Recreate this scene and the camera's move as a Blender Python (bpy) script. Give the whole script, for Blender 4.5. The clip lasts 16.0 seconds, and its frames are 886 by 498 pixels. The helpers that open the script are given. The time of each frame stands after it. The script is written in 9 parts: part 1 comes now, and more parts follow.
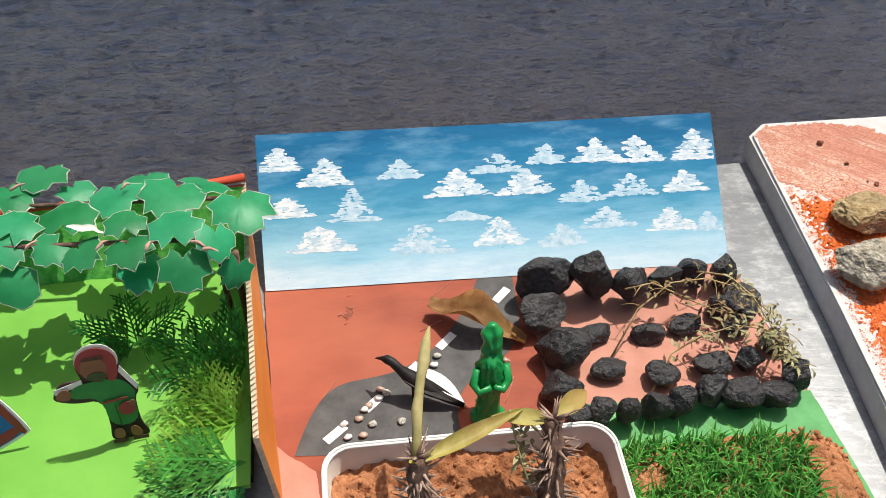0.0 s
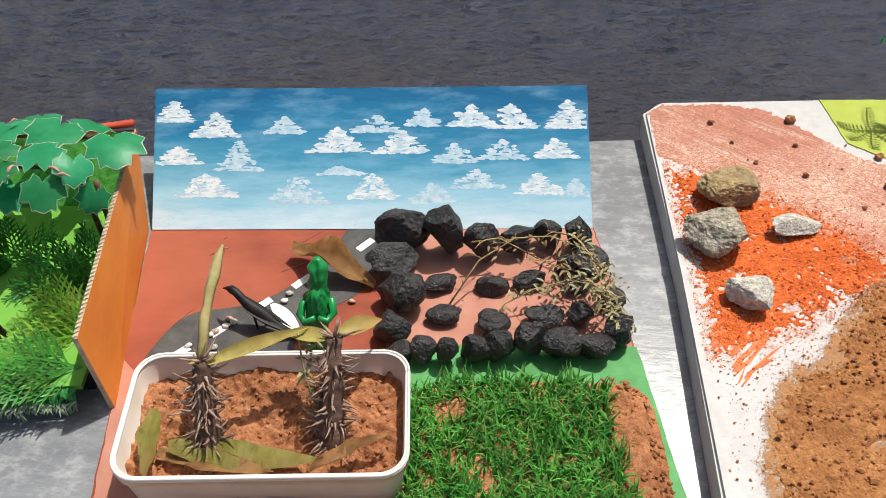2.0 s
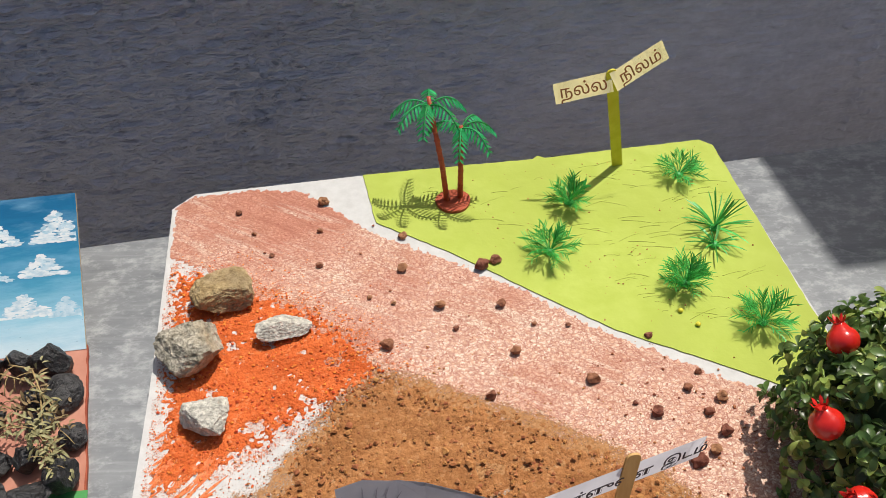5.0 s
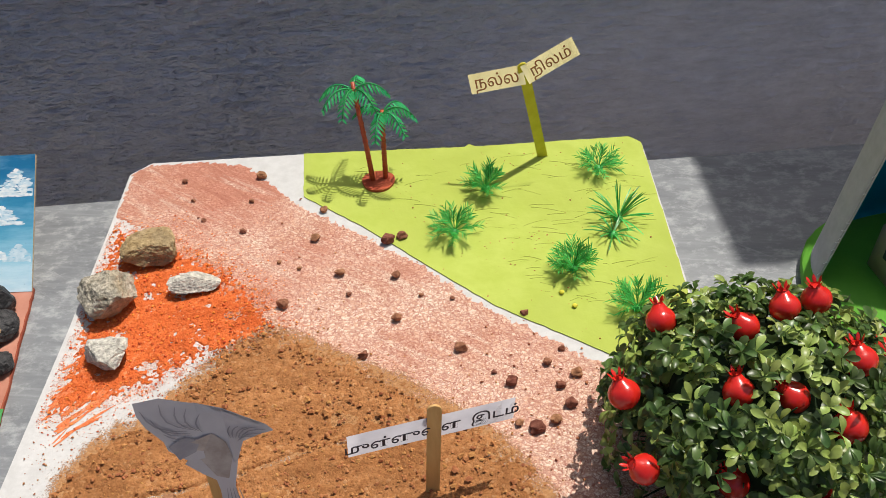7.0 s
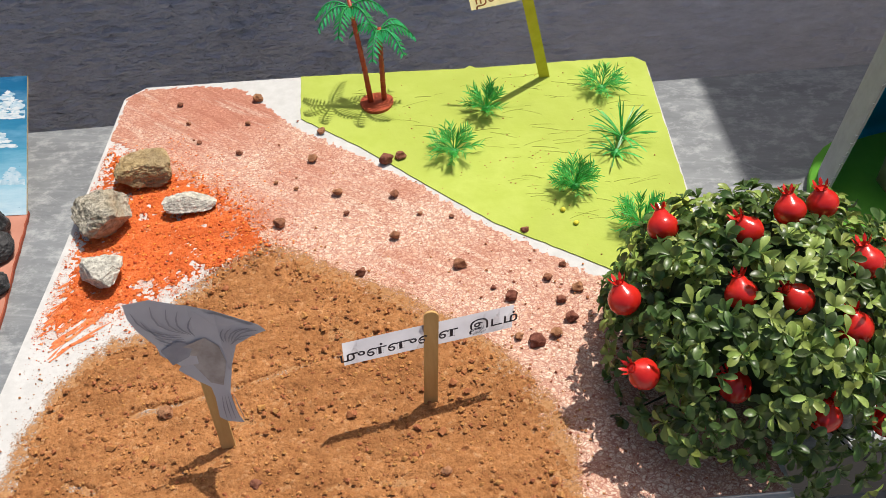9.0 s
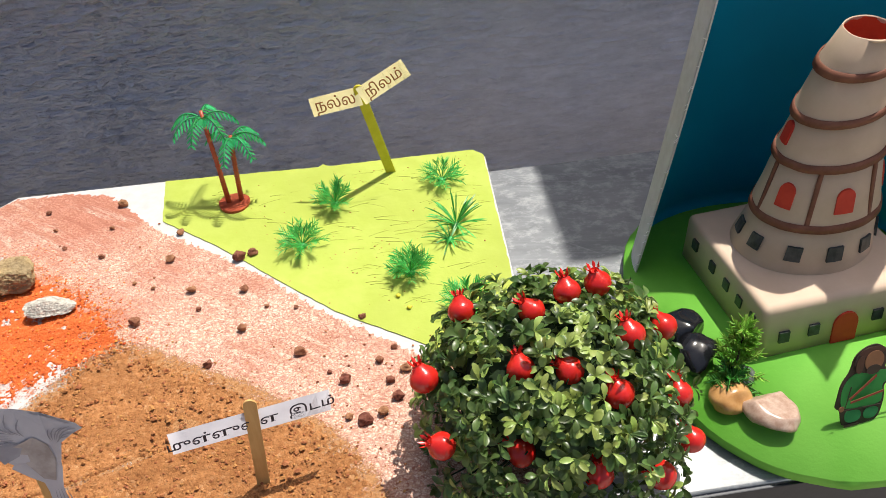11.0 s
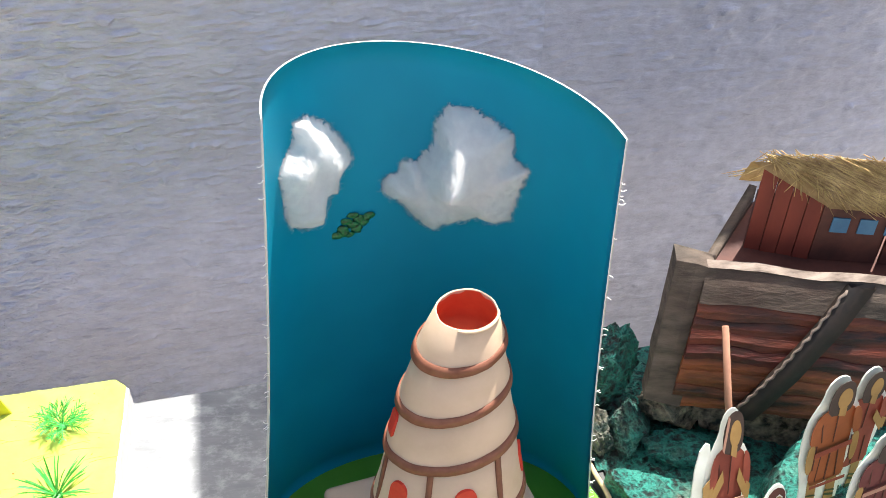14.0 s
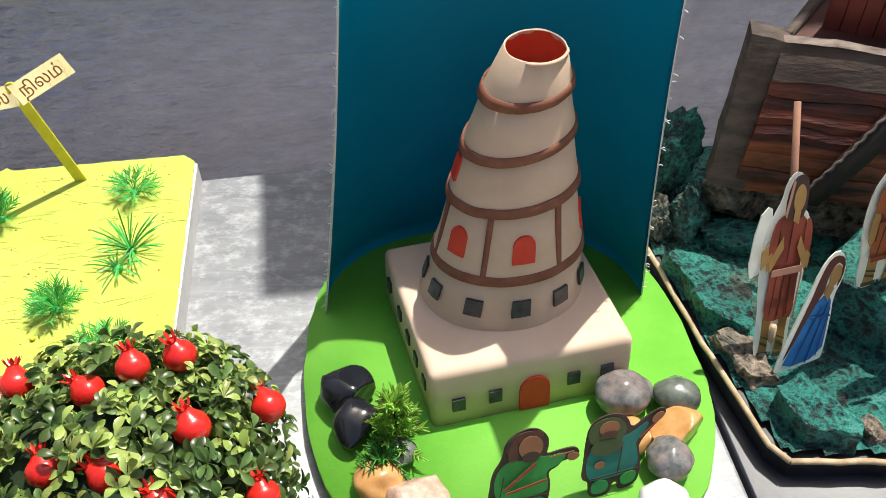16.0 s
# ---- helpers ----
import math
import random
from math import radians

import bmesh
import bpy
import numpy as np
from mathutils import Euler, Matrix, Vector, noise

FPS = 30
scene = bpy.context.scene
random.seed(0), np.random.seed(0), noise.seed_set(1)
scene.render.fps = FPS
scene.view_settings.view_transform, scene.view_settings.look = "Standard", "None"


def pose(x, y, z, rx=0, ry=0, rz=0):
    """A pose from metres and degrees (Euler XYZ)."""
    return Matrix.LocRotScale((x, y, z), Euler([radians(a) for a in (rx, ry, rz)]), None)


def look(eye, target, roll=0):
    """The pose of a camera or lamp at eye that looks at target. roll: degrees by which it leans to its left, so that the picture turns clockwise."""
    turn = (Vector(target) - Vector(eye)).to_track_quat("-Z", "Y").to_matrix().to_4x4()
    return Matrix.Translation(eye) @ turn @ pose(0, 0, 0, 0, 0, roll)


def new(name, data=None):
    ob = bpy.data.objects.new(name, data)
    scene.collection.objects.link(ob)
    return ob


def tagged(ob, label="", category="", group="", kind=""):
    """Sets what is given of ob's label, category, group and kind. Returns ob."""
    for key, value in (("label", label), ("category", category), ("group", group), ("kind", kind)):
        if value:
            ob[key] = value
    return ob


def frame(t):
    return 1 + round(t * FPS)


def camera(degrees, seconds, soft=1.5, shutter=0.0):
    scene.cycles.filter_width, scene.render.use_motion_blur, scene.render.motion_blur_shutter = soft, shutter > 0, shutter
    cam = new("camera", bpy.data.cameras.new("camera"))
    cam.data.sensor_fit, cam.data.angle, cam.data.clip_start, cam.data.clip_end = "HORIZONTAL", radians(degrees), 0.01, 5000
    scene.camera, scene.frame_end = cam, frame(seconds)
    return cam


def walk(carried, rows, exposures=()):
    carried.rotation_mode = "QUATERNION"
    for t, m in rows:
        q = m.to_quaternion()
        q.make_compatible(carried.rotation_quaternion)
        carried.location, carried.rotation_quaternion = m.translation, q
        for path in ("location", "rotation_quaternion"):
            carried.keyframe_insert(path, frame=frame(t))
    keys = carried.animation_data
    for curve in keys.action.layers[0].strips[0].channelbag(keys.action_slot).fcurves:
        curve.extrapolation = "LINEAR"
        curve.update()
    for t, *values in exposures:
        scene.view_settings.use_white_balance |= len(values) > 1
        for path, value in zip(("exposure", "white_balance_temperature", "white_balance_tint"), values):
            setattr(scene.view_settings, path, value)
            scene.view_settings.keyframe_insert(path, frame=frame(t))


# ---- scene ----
cam = camera(53.0, 16.0, soft=0.8)
PATH = [
    (0, (0.108, 0.217, 0.601), (0.382, 1.568, -0.848), 3.0),
    (0.5, (0.148, 0.252, 0.595), (0.455, 1.58, -0.868), 3.5),
    (1, (0.218, 0.194, 0.6), (0.461, 1.553, -0.847), 3.1),
    (1.5, (0.271, 0.147, 0.596), (0.409, 1.539, -0.833), 1.5),
    (2, (0.307, 0.116, 0.6), (0.376, 1.518, -0.825), -0.1),
    (2.5, (0.326, 0.096, 0.598), (0.332, 1.51, -0.816), -1.6),
    (3, (0.347, 0.081, 0.599), (0.335, 1.498, -0.812), -2.7),
    (3.5, (0.407, 0.086, 0.608), (0.439, 1.477, -0.829), -3.5),
    (4, (0.524, 0.109, 0.618), (0.67, 1.471, -0.839), -2.8),
    (4.5, (0.632, 0.167, 0.617), (0.892, 1.516, -0.837), -0.6),
    (5, (0.695, 0.171, 0.624), (0.972, 1.563, -0.784), -0.1),
    (5.2, (0.731, 0.16, 0.625), (0.993, 1.589, -0.749), -0.2),
    (7.3, (0.884, 0.074, 0.643), (0.908, 1.498, -0.761), -3.9),
    (7.5, (0.887, 0.069, 0.628), (0.903, 1.48, -0.788), -4.3),
    (8, (0.879, 0.064, 0.599), (0.878, 1.442, -0.85), -4.5),
    (8.2, (0.879, 0.065, 0.592), (0.871, 1.432, -0.868), -4.6),
    (10.3, (0.942, 0.037, 0.633), (1.035, 1.462, -0.768), -3.7),
    (10.5, (0.962, 0.027, 0.635), (1.062, 1.468, -0.748), -3.8),
    (11, (0.988, 0.012, 0.661), (1.135, 1.483, -0.687), -3.7),
    (11.5, (1.027, -0.001, 0.668), (1.198, 1.482, -0.663), -4.0),
    (12, (1.079, 0.03, 0.666), (1.278, 1.474, -0.704), -3.8),
    (12.5, (1.175, 0.111, 0.66), (1.427, 1.511, -0.747), -2.5),
    (13, (1.246, 0.177, 0.676), (1.571, 1.583, -0.709), -0.8),
    (13.5, (1.265, 0.207, 0.694), (1.636, 1.671, -0.617), 0.3),
    (14, (1.302, 0.192, 0.694), (1.65, 1.716, -0.555), 0.1),
    (14.5, (1.33, 0.157, 0.67), (1.584, 1.688, -0.591), -0.9),
    (15, (1.317, 0.144, 0.648), (1.521, 1.626, -0.679), -1.5),
    (15.5, (1.301, 0.133, 0.629), (1.494, 1.564, -0.755), -1.1),
    (16, (1.281, 0.12, 0.616), (1.477, 1.509, -0.81), -0.8),
]
EXPOSURES = [(0, 0.14, 6500, 8), (2.5, -0.06, 6500, 8), (5, -0.14, 6500, 8), (8, -0.12, 6500, 8), (10.5, 0.2, 6500, 8), (12, 0.38, 6500, 8), (13, 0.75, 6500, 8), (13.5, 1.1, 6500, 8), (14, 1.5, 6500, 8), (14.5, 1.17, 6500, 8), (15, 0.92, 6500, 8), (16, 0.58, 6500, 8)]
walk(cam, [(t, look(eye, target, roll)) for t, eye, target, roll in PATH], EXPOSURES)

# ---- light ----
SUN = Vector((0.32, 0.31, 1.0)).normalized()
world = bpy.data.worlds.new("sky")
scene.world = world
world.use_nodes = True
wn = world.node_tree
sky = wn.nodes.new("ShaderNodeTexSky")
sky.sky_type, sky.sun_disc = "NISHITA", False
sky.sun_elevation, sky.sun_rotation = radians(66.0), radians(45.9)
sky.dust_density, sky.air_density = 5.0, 1.0
wn.links.new(sky.outputs[0], wn.nodes["Background"].inputs[0])
wn.nodes["Background"].inputs[1].default_value = 0.095
sun = new("sun", bpy.data.lights.new("sun", "SUN"))
sun.data.energy, sun.data.angle, sun.data.color = 4.5, radians(0.55), (1.0, 0.95, 0.87)
sun.matrix_world = look(SUN * 4, (0, 0, 0))

# ---- helpers of this scene ----
ORIGIN = {}


def origin_of(ob):
    return ORIGIN.get(ob.name, Vector((0, 0, 0))) if ob else Vector((0, 0, 0))


def mesh_object(name, bm, mats, at, smooth=True):
    at = Vector(at)
    bmesh.ops.translate(bm, verts=bm.verts, vec=-at)
    me = bpy.data.meshes.new(name)
    bm.to_mesh(me)
    bm.free()
    for m in mats if isinstance(mats, (list, tuple)) else [mats]:
        me.materials.append(m)
    if smooth:
        me.polygons.foreach_set("use_smooth", [True] * len(me.polygons))
    return new(name, me)


def low_centre(bm):
    xs, ys, zs = zip(*[v.co for v in bm.verts])
    return Vector(((min(xs) + max(xs)) / 2, (min(ys) + max(ys)) / 2, min(zs)))


def solid(name, bm, mats, label, category="", group="", kind="", smooth=True):
    """A thing or a piece of the setting that is one mesh."""
    at = low_centre(bm)
    ob = mesh_object(name, bm, mats, at, smooth)
    ob.location = at
    ORIGIN[ob.name] = at
    return tagged(ob, label, category, group, kind)


def thing(name, at, label, category, group=""):
    ob = new(name)
    ob.empty_display_size = 0.02
    ob.location = at
    ORIGIN[ob.name] = Vector(at)
    return tagged(ob, label, category, group)


def part(name, bm, mats, parent, label="", smooth=True, kind=""):
    """One mesh under a thing or a part; bm is in world places."""
    at = origin_of(parent)
    ob = mesh_object(name, bm, mats, at, smooth)
    ob.parent = parent
    ORIGIN[ob.name] = at
    return tagged(ob, label, kind=kind)


def box(bm, lo, hi, m=None, bevel=0.0, mat=0):
    made = bmesh.ops.create_cube(bm, size=1)["verts"]
    c, s = [(a + b) / 2 for a, b in zip(lo, hi)], [b - a for a, b in zip(lo, hi)]
    bmesh.ops.scale(bm, verts=made, vec=s)
    bmesh.ops.translate(bm, verts=made, vec=c)
    faces = {f for v in made for f in v.link_faces}
    for f in faces:
        f.material_index = mat
    if bevel:
        edges = list({e for v in made for e in v.link_edges})
        out = bmesh.ops.bevel(bm, geom=edges, offset=bevel, segments=2, affect="EDGES", profile=0.6)
        made = list(set(out["verts"]) | {v for v in made if v.is_valid})
        for f in {f for v in made for f in v.link_faces}:
            f.material_index = mat
    if m:
        bmesh.ops.transform(bm, matrix=m, verts=[v for v in made if v.is_valid])
    return [v for v in made if v.is_valid]


def prism(bm, outline, z0, z1, mat=0):
    """A flat piece with the given outline (anticlockwise), from z0 up to z1."""
    n = len(outline)
    top = [bm.verts.new((x, y, z1)) for x, y in outline]
    low = [bm.verts.new((x, y, z0)) for x, y in outline]
    faces = [bm.faces.new(top), bm.faces.new(low[::-1])]
    for i in range(n):
        faces.append(bm.faces.new((low[i], low[(i + 1) % n], top[(i + 1) % n], top[i])))
    for f in faces:
        f.material_index = mat
    return top + low


def wobble(outline, step=0.006, amount=0.0012, seed=0):
    """The outline with extra points and an uneven, hand-cut edge."""
    out = []
    for i, (x, y) in enumerate(outline):
        x2, y2 = outline[(i + 1) % len(outline)]
        n = max(1, int(math.hypot(x2 - x, y2 - y) / step))
        for k in range(n):
            px, py = x + (x2 - x) * k / n, y + (y2 - y) * k / n
            d = noise.noise_vector((px * 90, py * 90, seed))
            out.append((px + d.x * amount, py + d.y * amount))
    return out


def tube(bm, points, radii, sides=8, mat=0, cap=True):
    """A round stem through the points."""
    points = [Vector(p) for p in points]
    if not isinstance(radii, (list, tuple)):
        radii = [radii] * len(points)
    rings, side = [], None
    for i, p in enumerate(points):
        d = (points[min(i + 1, len(points) - 1)] - points[max(i - 1, 0)]).normalized()
        if side is None:
            side = d.cross(Vector((0.3, 0.2, 1)) if abs(d.z) < 0.9 else Vector((1, 0, 0))).normalized()
        side = (side - d * side.dot(d)).normalized()
        up = d.cross(side)
        rings.append([bm.verts.new(p + radii[i] * (math.cos(a) * side + math.sin(a) * up))
                      for a in (2 * math.pi * k / sides for k in range(sides))])
    faces = []
    for a, b in zip(rings, rings[1:]):
        for k in range(sides):
            faces.append(bm.faces.new((a[k], a[(k + 1) % sides], b[(k + 1) % sides], b[k])))
    if cap:
        faces.append(bm.faces.new(rings[0][::-1]))
        faces.append(bm.faces.new(rings[-1]))
    for f in faces:
        f.material_index = mat
    return [v for r in rings for v in r]


def bent(a, b, sag, n=6):
    """Points from a to b along an arc whose middle is moved by sag."""
    a, b, sag = Vector(a), Vector(b), Vector(sag)
    return [a.lerp(b, i / n) + sag * math.sin(math.pi * i / n) for i in range(n + 1)]


def lump(bm, centre, size, seed, sub=3, rough=0.12, facets=0, fine=0.03, mat=0):
    """A stone: a ball cut by random flats and roughened; it keeps inside size (full width, depth, height)."""
    rnd = random.Random(seed)
    made = bmesh.ops.create_icosphere(bm, subdivisions=sub, radius=1)["verts"]
    flats = []
    for _ in range(facets):
        d = Vector((rnd.gauss(0, 1), rnd.gauss(0, 1), rnd.gauss(0, 1))).normalized()
        flats.append((d, rnd.uniform(0.5, 0.88)))
    off = Vector((seed * 3.17, seed * 1.31, seed * 2.7))
    for v in made:
        p = v.co.copy()
        for d, h in flats:
            over = p.dot(d) - h
            if over > 0:
                p -= d * over * 0.97
        p *= 1 + rough * noise.noise(p * 1.6 + off) + fine * noise.noise(p * 6 + off) + fine * 0.6 * noise.noise(p * 14 + off)
        v.co = p
    lo = [min(v.co[i] for v in made) for i in range(3)]
    hi = [max(v.co[i] for v in made) for i in range(3)]
    for v in made:
        v.co = Vector([centre[i] + ((v.co[i] - lo[i]) / (hi[i] - lo[i]) - 0.5) * size[i] for i in range(3)])
    for f in {f for v in made for f in v.link_faces}:
        f.material_index = mat
    return made


def turn(verts_bm, verts, centre, angle, axis="Z"):
    bmesh.ops.rotate(verts_bm, verts=verts, cent=centre, matrix=Matrix.Rotation(radians(angle), 3, axis))


def leaf(bm, base, tip, width, up=(0, 0, 1), cup=0.15, bend=0.1, n=5, mat=0):
    """A pointed leaf blade from base to tip, folded along its midrib and bent down at the tip."""
    base, tip, up = Vector(base), Vector(tip), Vector(up)
    d = tip - base
    length = d.length
    side = d.cross(up).normalized()
    nrm = side.cross(d).normalized()
    rows = []
    for i in range(n + 1):
        t = i / n
        w = width / 2 * math.sin(math.pi * (0.06 + 0.92 * t) ** 0.85)
        mid = base + d * t - nrm * (bend * length * t * t)
        rows.append((mid + side * w + nrm * (cup * w), mid, mid - side * w + nrm * (cup * w)))
    vs = [[bm.verts.new(p) for p in r] for r in rows]
    for a, b in zip(vs, vs[1:]):
        for k in (0, 1):
            bm.faces.new((a[k], a[k + 1], b[k + 1], b[k])).material_index = mat


# ---- materials ----
def nodes_of(name):
    m = bpy.data.materials.new(name)
    m.use_nodes = True
    nt = m.node_tree
    return m, nt, nt.nodes["Principled BSDF"]


def noise_node(nt, scale, detail=4.0, stretch=(1, 1, 1), rough=0.6, coords="Object", spin=0):
    tc, mp, nz = nt.nodes.new("ShaderNodeTexCoord"), nt.nodes.new("ShaderNodeMapping"), nt.nodes.new("ShaderNodeTexNoise")
    mp.vector_type = "TEXTURE"
    mp.inputs["Scale"].default_value, mp.inputs["Rotation"].default_value = tuple(1 / k for k in stretch), (0, 0, radians(spin))
    nz.inputs["Scale"].default_value, nz.inputs["Detail"].default_value, nz.inputs["Roughness"].default_value = scale, detail, rough
    nt.links.new(tc.outputs[coords], mp.inputs[0])
    nt.links.new(mp.outputs[0], nz.inputs["Vector"])
    return nz.outputs["Fac"]


def cells(nt, scale, warp=0.0, feature="F1", stretch=(1, 1, 1)):
    """Voronoi cells with uneven borders: the distance and the cell's colour."""
    tc, mp, vo = nt.nodes.new("ShaderNodeTexCoord"), nt.nodes.new("ShaderNodeMapping"), nt.nodes.new("ShaderNodeTexVoronoi")
    mp.inputs["Scale"].default_value = stretch
    nt.links.new(tc.outputs["Object"], mp.inputs[0])
    vo.feature, vo.inputs["Scale"].default_value = feature, scale
    nz, sc, add = nt.nodes.new("ShaderNodeTexNoise"), nt.nodes.new("ShaderNodeVectorMath"), nt.nodes.new("ShaderNodeVectorMath")
    nz.inputs["Scale"].default_value = scale * 0.6
    sc.operation, add.operation = "SCALE", "ADD"
    sc.inputs["Scale"].default_value = warp / scale
    nt.links.new(mp.outputs[0], nz.inputs["Vector"])
    nt.links.new(nz.outputs["Color"], sc.inputs[0])
    nt.links.new(mp.outputs[0], add.inputs[0])
    nt.links.new(sc.outputs[0], add.inputs[1])
    nt.links.new(add.outputs[0], vo.inputs["Vector"])
    return vo.outputs["Distance"], (vo.outputs["Color"] if feature == "F1" else None)


def ramp(nt, fac, stops):
    r = nt.nodes.new("ShaderNodeValToRGB")
    while len(r.color_ramp.elements) < len(stops):
        r.color_ramp.elements.new(0.5)
    for e, (p, c) in zip(r.color_ramp.elements, stops):
        e.position, e.color = p, (*c, 1) if len(c) == 3 else c
    nt.links.new(fac, r.inputs[0])
    return r.outputs[0]


def blend(nt, fac, a, b, mode="MIX"):
    mx = nt.nodes.new("ShaderNodeMix")
    mx.data_type, mx.blend_type = "RGBA", mode
    for sock, val in ((mx.inputs[0], fac), (mx.inputs[6], a), (mx.inputs[7], b)):
        if isinstance(val, (int, float)):
            sock.default_value = val
        elif isinstance(val, tuple):
            sock.default_value = (*val, 1)
        else:
            nt.links.new(val, sock)
    return mx.outputs[2]


def calc(nt, op, a, b=0.0):
    n = nt.nodes.new("ShaderNodeMath")
    n.operation = op
    for sock, val in ((n.inputs[0], a), (n.inputs[1], b)):
        if isinstance(val, (int, float)):
            sock.default_value = val
        else:
            nt.links.new(val, sock)
    return n.outputs[0]


def relief(nt, bsdf, height, strength, distance=0.001, below=None):
    b = nt.nodes.new("ShaderNodeBump")
    b.inputs["Strength"].default_value, b.inputs["Distance"].default_value = strength, distance
    nt.links.new(height, b.inputs["Height"])
    if below:
        nt.links.new(below, b.inputs["Normal"])
    nt.links.new(b.outputs[0], bsdf.inputs["Normal"])
    return b.outputs[0]


def surface(name, c1, c2, scale=60, rough=0.7, bump=0.3, bump_scale=None, depth=0.0008, stretch=(1, 1, 1), spec=0.4, dirt=None,
            vary=0.0, metal=0.0, lit=0.0, spread=(0.35, 0.65), island=False):
    """A two-tone surface with grain and relief; dirt: a third colour in larger stains; vary: change from thing to thing."""
    m, nt, b = nodes_of(name)
    col = ramp(nt, noise_node(nt, scale, 5, stretch), [(spread[0], c1), (spread[1], c2)])
    if dirt:
        col = blend(nt, ramp(nt, noise_node(nt, scale * 0.13, 4), [(0.45, (0, 0, 0)), (0.7, (1, 1, 1))]), col, dirt)
    if vary:
        if island:
            info = nt.nodes.new("ShaderNodeNewGeometry").outputs["Random Per Island"]
        else:
            info = nt.nodes.new("ShaderNodeObjectInfo").outputs["Random"]
        hsv = nt.nodes.new("ShaderNodeHueSaturation")
        nt.links.new(calc(nt, "ADD", calc(nt, "MULTIPLY", info, 2 * vary), 1 - vary), hsv.inputs["Value"])
        nt.links.new(calc(nt, "ADD", calc(nt, "MULTIPLY", info, 0.03), 0.485), hsv.inputs["Hue"])
        nt.links.new(col, hsv.inputs["Color"])
        col = hsv.outputs[0]
    nt.links.new(col, b.inputs["Base Color"])
    b.inputs["Roughness"].default_value, b.inputs["Metallic"].default_value = rough, metal
    b.inputs["Specular IOR Level"].default_value = spec
    if bump:
        relief(nt, b, noise_node(nt, bump_scale or scale * 2.2, 6, stretch), bump, depth)
    if lit:
        t = nt.nodes.new("ShaderNodeBsdfTranslucent")
        mx = nt.nodes.new("ShaderNodeMixShader")
        mx.inputs[0].default_value = lit
        nt.links.new(col, t.inputs[0])
        nt.links.new(b.outputs[0], mx.inputs[1])
        nt.links.new(t.outputs[0], mx.inputs[2])
        nt.links.new(mx.outputs[0], nt.nodes["Material Output"].inputs[0])
    return m


# wall paint: mauve-grey emulsion, streaked by the brush
wall_paint, nt, b = nodes_of("wall_paint")
col = ramp(nt, noise_node(nt, 26, 6, (1, 1, 3.0), 0.65), [(0.3, (0.385, 0.405, 0.495)), (0.7, (0.56, 0.58, 0.685))])
col = blend(nt, ramp(nt, noise_node(nt, 3.0, 4), [(0.4, (0, 0, 0)), (0.75, (0.55, 0.55, 0.55))]), col, (0.50, 0.475, 0.50))
nt.links.new(col, b.inputs["Base Color"])
b.inputs["Roughness"].default_value, b.inputs["Specular IOR Level"].default_value = 0.36, 0.6
# the brushed relief is strongest on the older coat and fades along the wall
sep = nt.nodes.new("ShaderNodeSeparateXYZ")
nt.links.new(nt.nodes.new("ShaderNodeNewGeometry").outputs["Position"], sep.inputs[0])
coat = ramp(nt, calc(nt, "MULTIPLY", sep.outputs[0], 0.5), [(0.36, (1, 1, 1)), (0.62, (0.30, 0.30, 0.30))])
first = relief(nt, b, calc(nt, "MULTIPLY", noise_node(nt, 120, 3, (0.32, 1, 1.5), 0.5), coat), 1.0, 0.0105)
relief(nt, b, calc(nt, "MULTIPLY", noise_node(nt, 300, 4, (0.45, 1, 1.4), 0.6), coat), 0.9, 0.0022, first)

laminate, nt, b = nodes_of("scratched_laminate")
col = ramp(nt, noise_node(nt, 20, 7, (0.6, 1.7, 1), 0.68, spin=-8), [(0.3, (0.145, 0.153, 0.165)), (0.7, (0.255, 0.265, 0.278))])
col = blend(nt, ramp(nt, noise_node(nt, 150, 3, (0.10, 1.6, 1), spin=-10), [(0.55, (0, 0, 0)), (0.75, (0.28, 0.28, 0.28))]), col, (0.42, 0.43, 0.44))
col = blend(nt, ramp(nt, noise_node(nt, 70, 6, (0.8, 1.2, 1), 0.7), [(0.48, (0, 0, 0)), (0.66, (0.45, 0.45, 0.45))]), col, (0.56, 0.565, 0.57))
col = blend(nt, ramp(nt, noise_node(nt, 90, 3, (0.09, 2.2, 1), spin=-38), [(0.66, (0, 0, 0)), (0.76, (0.25, 0.25, 0.25))]), col, (0.50, 0.51, 0.52))
nt.links.new(col, b.inputs["Base Color"])
b.inputs["Roughness"].default_value, b.inputs["Specular IOR Level"].default_value = 0.37, 0.8
relief(nt, b, noise_node(nt, 140, 5, (0.45, 1.6, 1), spin=-10), 0.4, 0.0007)


